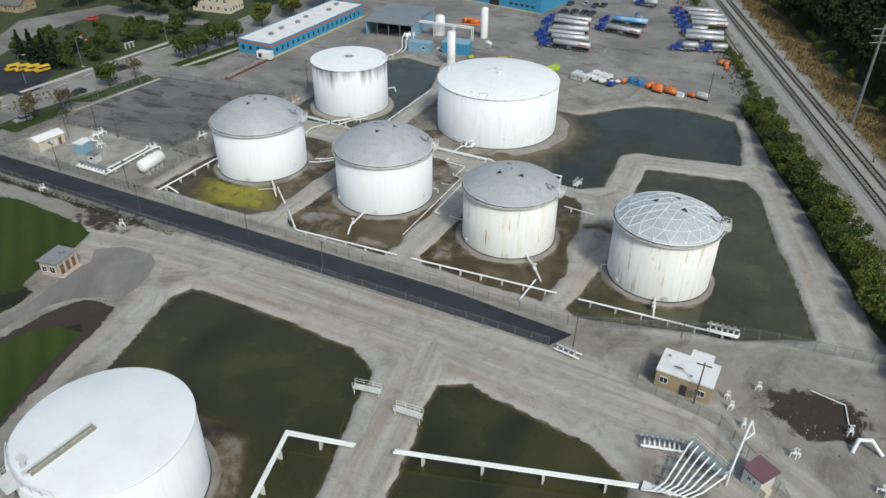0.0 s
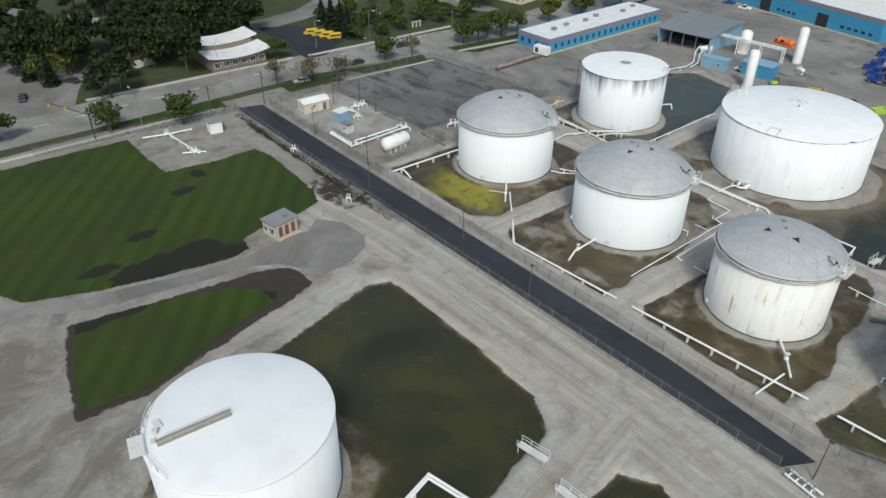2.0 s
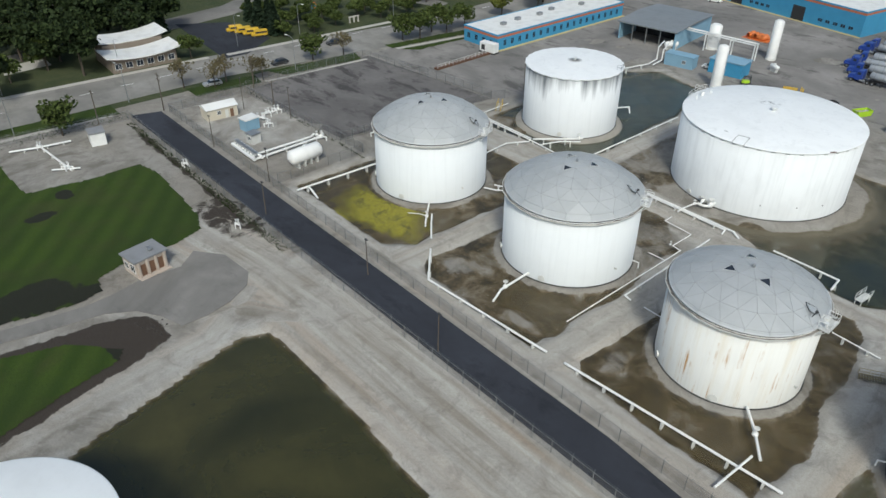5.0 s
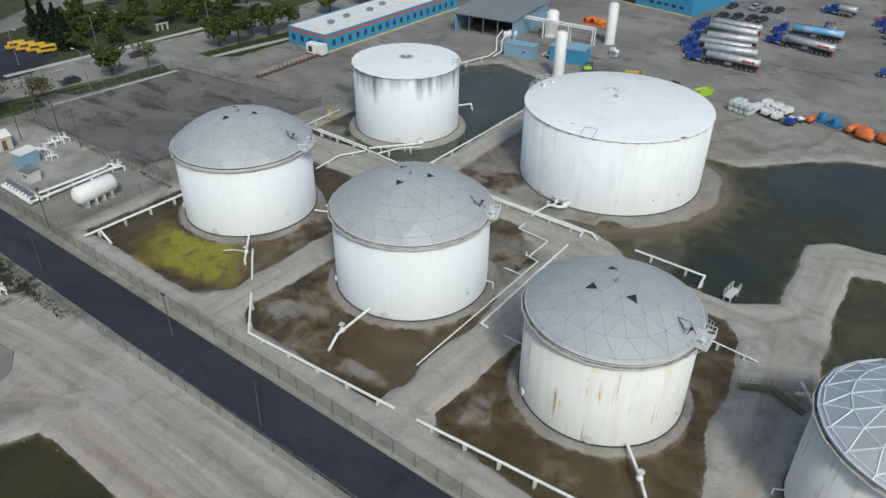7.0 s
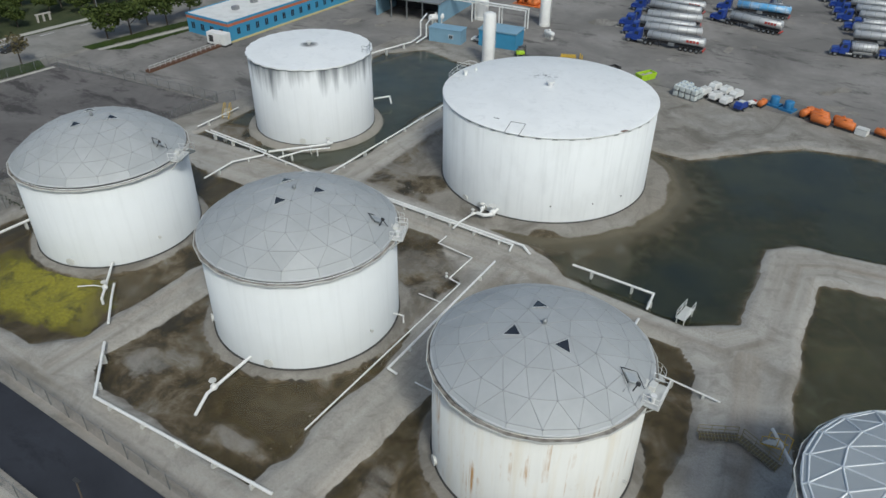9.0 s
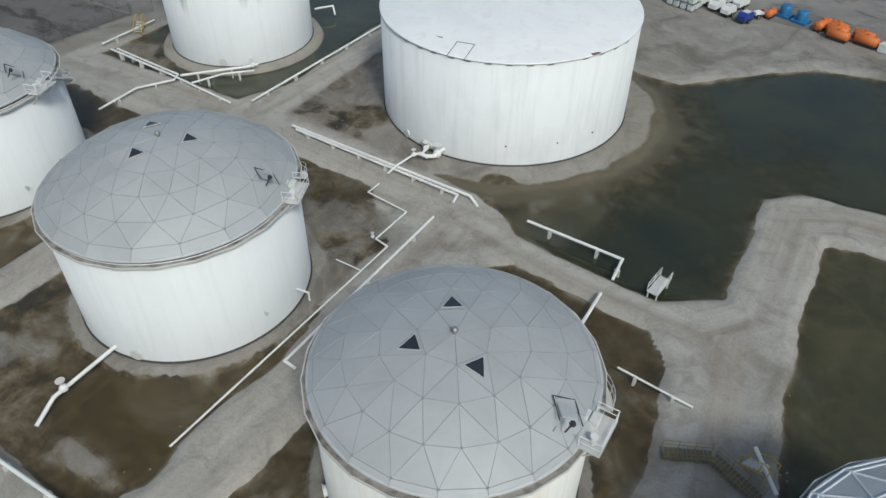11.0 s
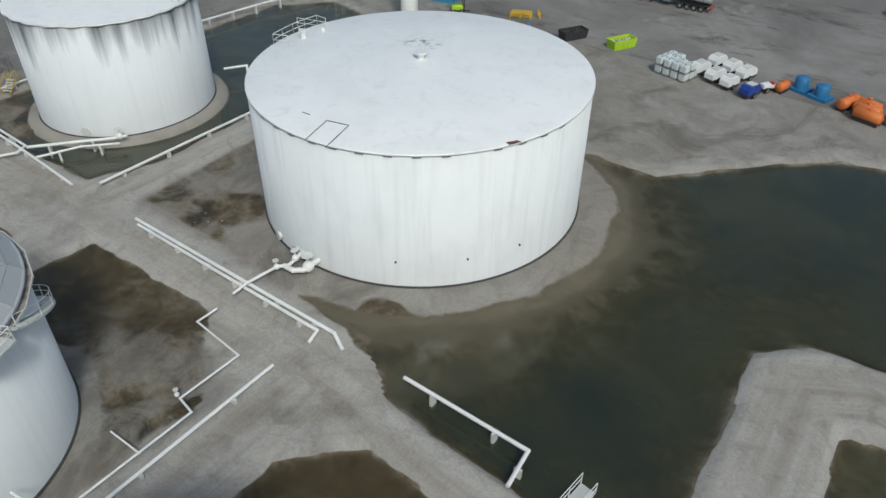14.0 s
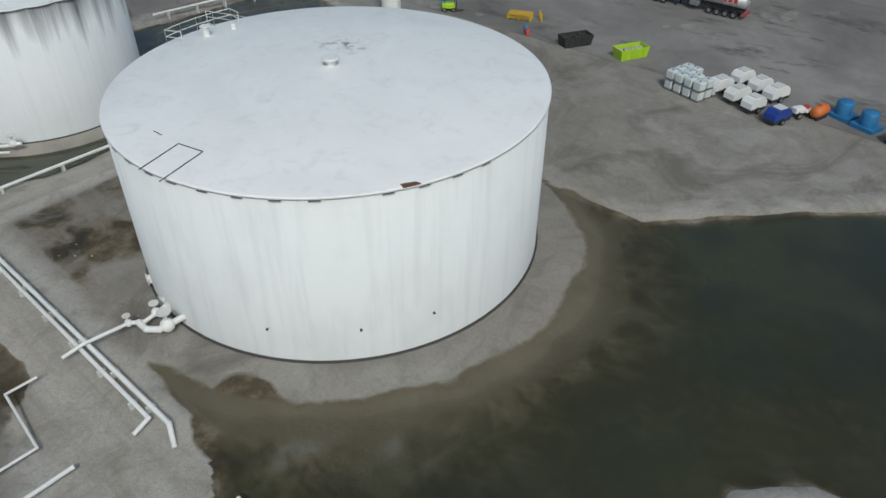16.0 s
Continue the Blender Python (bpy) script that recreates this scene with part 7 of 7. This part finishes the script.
def tractor(t, x0, paint_):
    """A bonneted tractor unit, its nose at x0, facing -x."""
    part("bonnet", Shape().side([(x0, 0.7), (x0 + 0.05, 1.5), (x0 + 0.25, 1.75), (x0 + 1.7, 2.0), (x0 + 1.7, 0.7)], -0.95, 0.95), M[paint_], t)
    cab = part("cab", Shape().side([(x0 + 1.6, 0.7), (x0 + 1.6, 2.0), (x0 + 2.0, 2.85), (x0 + 2.3, 3.1), (x0 + 3.5, 3.15), (x0 + 3.5, 0.7)], -1.15, 1.15), M[paint_], t)
    part("windscreen", Shape().side([(x0 + 1.58, 2.02), (x0 + 1.93, 2.78), (x0 + 1.99, 2.78), (x0 + 1.64, 2.02)], -1.0, 1.0), M["glass"], cab)
    part("side_window", Shape().box(x0 + 2.15, x0 + 3.0, -1.17, 1.17, 2.0, 2.7), M["glass"], cab)
    part("grille", Shape().box(x0 - 0.04, x0 + 0.02, -0.6, 0.6, 0.75, 1.5), M["galv"], t)
    part("bumper", Shape().soft_box(x0 - 0.2, x0 + 0.15, -1.15, 1.15, 0.35, 0.75, 0.05), M["galv"], t)
    part("mudguard", Shape().soft_box(x0 + 0.3, x0 + 1.5, -1.2, 1.2, 0.85, 1.15, 0.1), M[paint_], t)
    part("frame_rail", Shape().box(x0 + 1.2, x0 + 6.6, -0.45, 0.45, 0.6, 0.85), M["chassis"], t)
    part("fuel_tank", Shape().rod((x0 + 3.0, -1.0, 0.75), (x0 + 4.3, -1.0, 0.75), 0.3, n=12).rod((x0 + 3.0, 1.0, 0.75), (x0 + 4.3, 1.0, 0.75), 0.3, n=12), M["galv"], t)
    part("exhaust", Shape().rod((x0 + 3.6, 0.95, 0.9), (x0 + 3.6, 0.95, 3.6), 0.08, n=8), M["galv"], t)
    wheels(t, (x0 + 0.95, x0 + 5.0, x0 + 6.2), 1.0)


def barrel(t, x0, x1, rx, rz, zc, mat):
    """An oval road tank with domed ends, manholes and a catwalk."""
    n = 22
    ring = [(math.cos(2 * math.pi * i / n), math.sin(2 * math.pi * i / n)) for i in range(n)]
    prof = [(x0 - 0.28, 0.02), (x0 - 0.2, 0.6), (x0, 1.0), (x1, 1.0), (x1 + 0.2, 0.6), (x1 + 0.28, 0.02)]
    v = [(x, rx * k * a, zc + rz * k * b) for x, k in prof for a, b in ring]
    f = [(j * n + i, j * n + (i + 1) % n, (j + 1) * n + (i + 1) % n, (j + 1) * n + i) for j in range(5) for i in range(n)]
    b = part("barrel", Shape().add(v, [tuple(reversed(q)) for q in f], True), M[mat], t)
    for k in range(4):
        x = x0 + (x1 - x0) * (k + 0.5) / 4
        part("manhole", Shape().rod((x, 0, zc + rz - 0.05), (x, 0, zc + rz + 0.16), 0.28, n=10), M["galv"], b)
    part("catwalk", Shape().box(x0 + 0.3, x1 - 0.3, -0.42, -0.34, zc + rz, zc + rz + 0.14).box(x0 + 0.3, x1 - 0.3, 0.34, 0.42, zc + rz, zc + rz + 0.14), M["galv"], b)
    for k in range(6):
        x = x0 + (x1 - x0) * (k + 0.5) / 6
        v = [(x + d, (rx + 0.02) * a, zc + (rz + 0.02) * c) for d in (-0.05, 0.05) for a, c in ring]
        part("band", Shape().add(v, [(i, (i + 1) % n, n + (i + 1) % n, n + i) for i in range(n)], True), M["galv"], b)
    return b


def tanker(label, cab=True, mat="steel", bars=False):
    t = thing("tank_truck", label, "truck", pose(0, 0, -60), "parked tank trucks")
    if cab:
        tractor(t, 0.0, "truck_blue")
    b = barrel(t, 5.2, 18.0, 1.2, 0.98, 2.35, mat)
    part("trailer_frame", Shape().box(5.4, 17.9, -0.5, 0.5, 0.85, 1.35), M["chassis"], t)
    part("skirt_box", Shape().soft_box(10.2, 11.6, -1.15, 1.15, 0.7, 1.4, 0.05), M["galv"], t)
    part("landing_leg", Shape().box(8.0, 8.2, -0.9, -0.75, 0.02, 1.3).box(8.0, 8.2, 0.75, 0.9, 0.02, 1.3), M["chassis"], t)
    part("rear_bumper", Shape().box(18.0, 18.3, -1.2, 1.2, 0.6, 0.85), M["red"], t)
    if bars:
        for u, w in ((14.2, 0.55), (15.0, 0.5), (15.7, 0.55), (16.5, 0.5)):
            part("lettering_bar", Shape().box(u, u + w, -1.235, -1.2, 2.2, 2.75), M["red"], b, "red bar of lettering")
    wheels(t, (13.2, 14.4, 15.6, 16.8), 1.0)
    return t


def short_tanker(label):
    t = thing("tank_truck", label, "truck", pose(0, 0, -60), "parked tank trucks")
    tractor(t, 0.0, "truck_blue")
    barrel(t, 4.0, 9.0, 1.15, 0.95, 2.3, "steel")
    part("body_frame", Shape().box(3.6, 9.2, -0.5, 0.5, 0.8, 1.35), M["chassis"], t)
    part("hose_box", Shape().soft_box(4.4, 8.4, -1.2, 1.2, 0.9, 1.4, 0.05), M["galv"], t)
    return t


def park(src, spots):
    for x, y, a in spots:
        copy_thing(src, pose(x, y, 0.03, 0, 0, a))
    for ob in (*src.children_recursive, src):
        bpy.data.objects.remove(ob)


park(tanker("blue tank truck with a polished steel trailer", True, "steel", True), [(-83.0, 241.2, 2), (-88.6, 251.0, 6), (-92.0, 271.2, 3)])
park(tanker("blue tank truck with a white trailer"), [(-85.6, 245.8, 12), (-88.8, 256.0, 14), (-91.5, 266.8, 0), (-48.0, 299.0, 10), (-46.0, 293.0, 10)])
park(tanker("blue tank truck with a dull steel trailer", True, "steel", True), [(-71.2, 269.4, -11), (-44.4, 287.0, 12), (-51.0, 305.0, 10)])
park(tanker("blue tank truck with a bright blue and white trailer", True, "sky_panel"), [(-72.6, 279.4, 4)])
park(tanker("steel tank trailer parked without a truck", False), [(-43.0, 268.0, 14), (-44.0, 274.0, 14)])
park(short_tanker("short blue tank truck with a steel tank"), [(-41.0, 258.2, 14), (-31.6, 261.2, 14), (-41.6, 279.6, 14), (-66.6, 311.5, -8), (-60.8, 291.0, -70)])


def car(label, paint_, spots, tall=1.45, pickup=False):
    t = thing("car", label, "car", pose(0, 0, -60), "parked cars")
    body = [(0.0, 0.35), (-0.02, 0.7), (0.2, 0.85), (1.2, 0.95), (4.5, 0.98), (4.62, 0.7), (4.6, 0.35)]
    part("body", Shape().side(list(reversed(body)), -0.9, 0.9), M[paint_], t)
    roof = [(1.15, 0.93), (1.8, tall), (2.6 if pickup else 3.7, tall), (2.9 if pickup else 4.35, 0.96)]
    c = part("cabin", Shape().side(list(reversed(roof)), -0.78, 0.78), M["glass"], t)
    part("roof", Shape().soft_box(1.75, 2.65 if pickup else 3.75, -0.76, 0.76, tall - 0.03, tall + 0.06, 0.02), M[paint_], c)
    for w in (-0.6, 0.6):
        part("headlight", Shape().box(-0.04, 0.03, w - 0.18, w + 0.18, 0.6, 0.72), M["white"], t)
        part("tail_light", Shape().box(4.58, 4.64, w - 0.18, w + 0.18, 0.66, 0.82), M["red"], t)
    wheels(t, (0.85, 3.7), 0.8, 0.33)
    park(t, spots)


car("black parked car on the yard", "chassis", [(-91, 296, 80), (-90, 283, 70), (-81, 298, 80), (-78, 300, 80), (-82, 286, 75), (-79, 286, 75), (-86, 285, 75)])
car("silver parked car on the yard", "silver", [(-85, 299, 80), (-68, 314, 20), (-184.5, 110, 80)])
car("red parked car at the yard's end", "red", [(-52, 312, 10), (-247, 187, 70)])
car("dark car on a street", "chassis", [(-217, 46, 160), (-227, 60, 30), (-193, 152, 80), (-187.5, 131, 88), (-243, 82, 40), (-239, 83, 40), (-246, 176, 60), (-269, 186, 60)])
car("white pickup in the yard", "white", [(-112.6, 219.8, 10), (-150, 282, 15)], 1.75, True)
car("blue pickup in the yard", "truck_blue", [(-158, 284, 40)], 1.75, True)


def bus(at, turn):
    t = thing("school_bus", "small yellow school bus in a lot", "bus", pose(*at, 0.04, 0, 0, turn) @ Matrix.Diagonal((0.72, 0.8, 0.72, 1)), "school buses")
    part("body", Shape().soft_box(1.2, 6.6, -1.05, 1.05, 0.5, 2.7, 0.15), M["yellow"], t)
    part("bonnet", Shape().soft_box(0.0, 1.4, -0.95, 0.95, 0.5, 1.5, 0.12), M["yellow"], t)
    part("window_band", Shape().box(1.5, 6.3, -1.07, 1.07, 1.5, 2.2), M["glass"], t)
    wheels(t, (0.9, 5.2), 0.9, 0.42)


for i in range(4):
    bus((-223.0 + 3.0 * i, 135.5 + 1.2 * i), 75)


# ---- things along the yard's edge ----
def skid_tank(at, turn, r, long, mat, label):
    t = thing("skid_tank", label, "tank", pose(*at, 0.03, 0, 0, turn), "skid tanks")
    part("vessel", Shape().turned([(0.02, -long / 2 - 0.2), (r * 0.7, -long / 2 - 0.14), (r, -long / 2), (r, long / 2), (r * 0.7, long / 2 + 0.14), (0.02, long / 2 + 0.2)], 20, True, pose(0, 0, r + 0.25, 0, 90, 0)), M[mat], t)
    for w in (-r * 0.6, r * 0.6):
        part("skid", Shape().box(-long / 2, long / 2, w - 0.1, w + 0.1, 0, 0.4), M["chassis"], t)
    part("hatch", Shape().rod((0, 0, 2 * r + 0.2), (0, 0, 2 * r + 0.45), 0.25, n=10), M[mat], t)


for at, turn, r, long in (((-38.4, 217.6), 70, 1.0, 3.6), ((-36.2, 218.6), 160, 0.85, 3.4), ((-36.0, 216.6), 165, 1.0, 3.6), ((-35.6, 214.9), 165, 1.0, 3.6), ((-32.2, 217.2), 165, 0.9, 3.4), ((-31.6, 215.2), 165, 1.05, 3.8), ((-25.6, 215.6), 160, 0.85, 2.4), ((-46.4, 217.6), 75, 0.85, 2.2), ((-20.6, 249.4), 80, 0.9, 3.0), ((-22.4, 250.4), 80, 0.9, 3.0), ((-20.0, 245.6), 80, 0.7, 2.2)):
    skid_tank(at, turn, r * 0.7, long * 0.85, "orange", "orange steel skid tank on the yard's edge")
skid_tank((-22.4, 215.4), 165, 0.9, 3.4, "offwhite", "cream skid tank on the yard's edge")
for at in ((-44.6, 219.6), (-41.8, 218.6)):
    t = thing("blue_vat", "upright blue plastic vat on a blue stand", "vat", pose(*at, 0.03, 0, 0, -18), "blue vats")
    part("vat", Shape().turned([(0.85, 0.4), (0.88, 1.7), (0.76, 1.85), (0.02, 1.9)], 24), M["barrel_blue"], t)
    part("stand", Shape().box(-1.3, 1.3, -1.1, 1.1, 0, 0.42), M["barrel_blue"], t)
for i in range(4):
    for j in range(3):
        t = thing("liquid_tote", "white caged plastic liquid tote, stacked", "tote", pose(-61.8 + 1.25 * i + 0.3 * j, 213.8 + 1.3 * j - 0.3 * i, 0.03, 0, 0, -14), "liquid totes")
        for z in ((0.0, 1.15) if j < 2 or i < 2 else (0.0,)):
            part("pallet", Shape().box(-0.55, 0.55, -0.55, 0.55, z, z + 0.14), M["galv"], t)
            part("bottle", Shape().soft_box(-0.52, 0.52, -0.52, 0.52, z + 0.14, z + 1.1, 0.1), M["tote"], t)
            part("cap", Shape().rod((0, 0, z + 1.1), (0, 0, z + 1.15), 0.14, n=8), M["barrel_blue"], t)


def compressor(at, turn, long, label, mat="white"):
    t = thing("towed_compressor", label, "compressor", pose(*at, 0.03, 0, 0, turn), "towed compressors")
    h = long / 2
    part("housing", Shape().side([(h, 0.55), (h, 1.2), (h - 0.35, 1.65), (-h + 0.5, 1.7), (-h, 1.2), (-h, 0.55)], -0.72, 0.72), M[mat], t)
    part("top_panel", Shape().soft_box(-h * 0.5, h * 0.4, -0.55, 0.55, 1.66, 1.78, 0.04), M["offwhite"], t)
    part("chassis", Shape().box(-h, h, -0.75, 0.75, 0.3, 0.56).rod((-h, 0, 0.4), (-h - 0.9, 0, 0.4), 0.07, n=6), M["chassis"], t)
    wheels(t, (0.1,), 0.8, 0.34)


compressor((-49.4, 213.6), -108, 2.6, "blue towed compressor with a dark chassis", "truck_blue")
for at, long in (((-57.2, 216.8), 2.8), ((-54.7, 215.7), 2.8), ((-52.4, 214.6), 2.4), ((-56.2, 220.6), 2.6), ((-53.8, 219.8), 2.6), ((-51.6, 218.8), 2.9)):
    compressor(at, -108, long, "white towed compressor with a dark chassis")
t = thing("equipment_box", "small white box on the yard's edge", "box", pose(-28.6, 214.6, 0.03, 0, 0, -15))
part("case", Shape().soft_box(-1.0, 1.0, -0.7, 0.7, 0, 1.1, 0.06), M["white"], t)
part("lid", Shape().soft_box(-1.04, 1.04, -0.74, 0.74, 1.1, 1.2, 0.03), M["offwhite"], t)
t = thing("garden_tractor", "small red and white tractor", "tractor", pose(-48.0, 216.8, 0.03, 0, 0, 60))
part("body", Shape().soft_box(-1.1, 0.2, -0.45, 0.45, 0.5, 1.1, 0.08).soft_box(0.2, 1.1, -0.6, 0.6, 0.5, 0.8, 0.05), M["white"], t)
part("seat", Shape().soft_box(0.3, 0.8, -0.25, 0.25, 0.8, 1.2, 0.05), M["red"], t)
wheels(t, (-0.7, 0.7), 0.6, 0.35)


def skip_bin(at, turn, mat, label, fill="soil"):
    t = thing("skip_container", label, "container", pose(*at, 0.03, 0, 0, turn) @ Matrix.Diagonal((0.72, 0.82, 0.9, 1)), "skip containers")
    a, b, c, d = 2.6, 1.1, 2.9, 1.25
    v = [(-a, -b, 0.0), (a, -b, 0.0), (a, b, 0.0), (-a, b, 0.0), (-c, -d, 1.5), (c, -d, 1.5), (c, d, 1.5), (-c, d, 1.5)]
    v += [(x * 0.96, y * 0.93, z + (0.06 if z < 1 else 0)) for x, y, z in v]
    part("bin", Shape().add(v, [(0, 1, 5, 4), (1, 2, 6, 5), (2, 3, 7, 6), (3, 0, 4, 7), (3, 2, 1, 0), (12, 13, 9, 8), (13, 14, 10, 9), (14, 15, 11, 10), (15, 12, 8, 11), (8, 9, 10, 11), (4, 5, 13, 12), (5, 6, 14, 13), (6, 7, 15, 14), (7, 4, 12, 15)]), M[mat], t)
    for u in (-1.8, -0.6, 0.6, 1.8):
        for w in (-1.2, 1.2):
            part("rib", Shape().box(u - 0.06, u + 0.06, w - 0.06, w + 0.06, 0.15, 1.45), M[mat], t)
    rng, s = random.Random(at[0]), Shape()
    for _ in range(40):
        s.ball((rng.uniform(-2.3, 2.3), rng.uniform(-0.85, 0.85), 1.05), rng.uniform(0.15, 0.38), 6, 4, 0.7)
    part("load", s, M[fill], t)


skip_bin((-77.4, 217.8), 62, "chassis", "dark steel skip with soil")
skip_bin((-70.0, 219.0), 64, "lime", "lime green skip full of pale scrap", "kerb")
t = thing("forklift", "small lime green forklift", "forklift", pose(-98.0, 216.6, 0.03, 0, 0, 40))
part("body", Shape().soft_box(-1.1, 0.8, -0.55, 0.55, 0.4, 1.2, 0.12), M["lime"], t)
part("mast", Shape().box(0.9, 1.02, -0.45, -0.33, 0.1, 2.4).box(0.9, 1.02, 0.33, 0.45, 0.1, 2.4).box(1.0, 2.0, -0.35, -0.25, 0.1, 0.16).box(1.0, 2.0, 0.25, 0.35, 0.1, 0.16), M["chassis"], t)
part("overhead_guard", Shape().box(-0.7, 0.7, -0.5, 0.5, 2.05, 2.12).rod((-0.7, -0.5, 1.1), (-0.7, -0.5, 2.1), 0.04, n=5).rod((-0.7, 0.5, 1.1), (-0.7, 0.5, 2.1), 0.04, n=5).rod((0.7, -0.5, 1.1), (0.6, -0.5, 2.1), 0.04, n=5).rod((0.7, 0.5, 1.1), (0.6, 0.5, 2.1), 0.04, n=5), M["chassis"], t)
wheels(t, (-0.75, 0.55), 0.5, 0.3)
t = thing("barrier_stack", "heap of yellow steel barriers", "barriers", pose(-88.0, 219.6, 0.03, 0, 0, 20))
for i in range(6):
    part("barrier", railing(Shape(), [(-1.6, 0.35 * i, 0.0), (1.6, 0.35 * i + 0.2, 0.0)], 0.9, 0.05), M["yellow"], t)
for at in ((-86.4, 222.6), (-85.6, 221.8)):
    one("bollard", Shape().rod((0, 0, -0.1), (0, 0, 1.2), 0.14, n=10), M["yellow"], "yellow steel bollard in the yard", "bollard", pose(*at, 0), "bollards")
for at, mat in (((-84.0, 216.4), "red"), ((-84.8, 217.2), "barrel_blue")):
    one("drum", Shape().turned([(0.3, 0), (0.3, 0.85), (0.01, 0.88)], 14), M[mat], "steel drum at the yard's edge", "drum", pose(*at, 0.03), "drums")
t = thing("mixer_heap", "heap of orange mixer drums on the yard", "mixer drums", pose(-116.0, 254.0, 0.03))
for i in range(8):
    part("mixer_drum", Shape().turned([(0.3, -1.0), (0.85, -0.3), (0.85, 0.4), (0.45, 1.0)], 14, True, pose(1.5 * (i % 4) - 2.4, 1.6 * (i // 4), 0.85, 70, 0, 40 * i)), M["orange"], t)
part("stand", Shape().box(-4, 4, -1.2, 2.8, 0, 0.2), M["orange"], t)
t = thing("playground_slide", "orange slide in a small park", "slide", pose(-227, 169, 0) @ Matrix.Diagonal((0.7, 0.7, 0.7, 1)))
part("tower", Shape().box(-0.8, 0.8, -0.8, 0.8, 1.5, 1.7).box(-0.8, -0.65, -0.8, -0.65, 0, 3.2).box(0.65, 0.8, -0.8, -0.65, 0, 3.2).box(-0.8, -0.65, 0.65, 0.8, 0, 3.2).box(0.65, 0.8, 0.65, 0.8, 0, 3.2), M["barrel_blue"], t)
part("chute", Shape().side([(0.8, 1.7), (3.6, 0.3), (3.6, 0.5), (0.8, 2.0)], -0.5, 0.5), M["orange"], t)
part("canopy", Shape().add([(-1, -1, 3.2), (1, -1, 3.2), (1, 1, 3.2), (-1, 1, 3.2), (0, 0, 4.2)], [(0, 1, 4), (1, 2, 4), (2, 3, 4), (3, 0, 4), (3, 2, 1, 0)]), M["orange"], t)
t = thing("traffic_signal", "dark traffic signal mast over the street", "traffic signal", pose(-181.5, 54.0, 0))
part("mast", Shape().rod((0, 0, -0.2), (0, 0, 7.0), 0.16, n=8).rod((0, 0, 6.3), (-13.0, -6.0, 6.9), 0.1, n=6), M["chassis"], t)
for k in (0.55, 0.95):
    part("signal_head", Shape().soft_box(-13 * k - 0.2, -13 * k + 0.2, -6 * k - 0.2, -6 * k + 0.2, 5.8, 6.8, 0.05), M["yellow"], t)
t = thing("park_arch", "pale stone arch at the park edge", "arch", pose(-207.6, 171.6, 0, 0, 0, 86) @ Matrix.Diagonal((0.7, 0.7, 0.65, 1)))
for u in (-2.2, 0, 2.2):
    part("pillar", Shape().box(u - 0.3, u + 0.3, -0.3, 0.3, -0.1, 2.6), M["kerb"], t)
part("lintel", Shape().box(-2.8, 2.8, -0.4, 0.4, 2.6, 3.0), M["kerb"], t)
t = thing("ramp_rail", "reddish ramp with a rail beside the yard", "ramp", pose(-157.0, 163.0, 0, 0, 0, 92))
part("deck", Shape().box(0, 21, -0.7, 0.7, -0.1, 0.5), M["rust"], t)
part("rail", railing(Shape(), [(0, -0.7, 0.5), (21, -0.7, 0.5)], 1.0, 0.05), M["offwhite"], t)
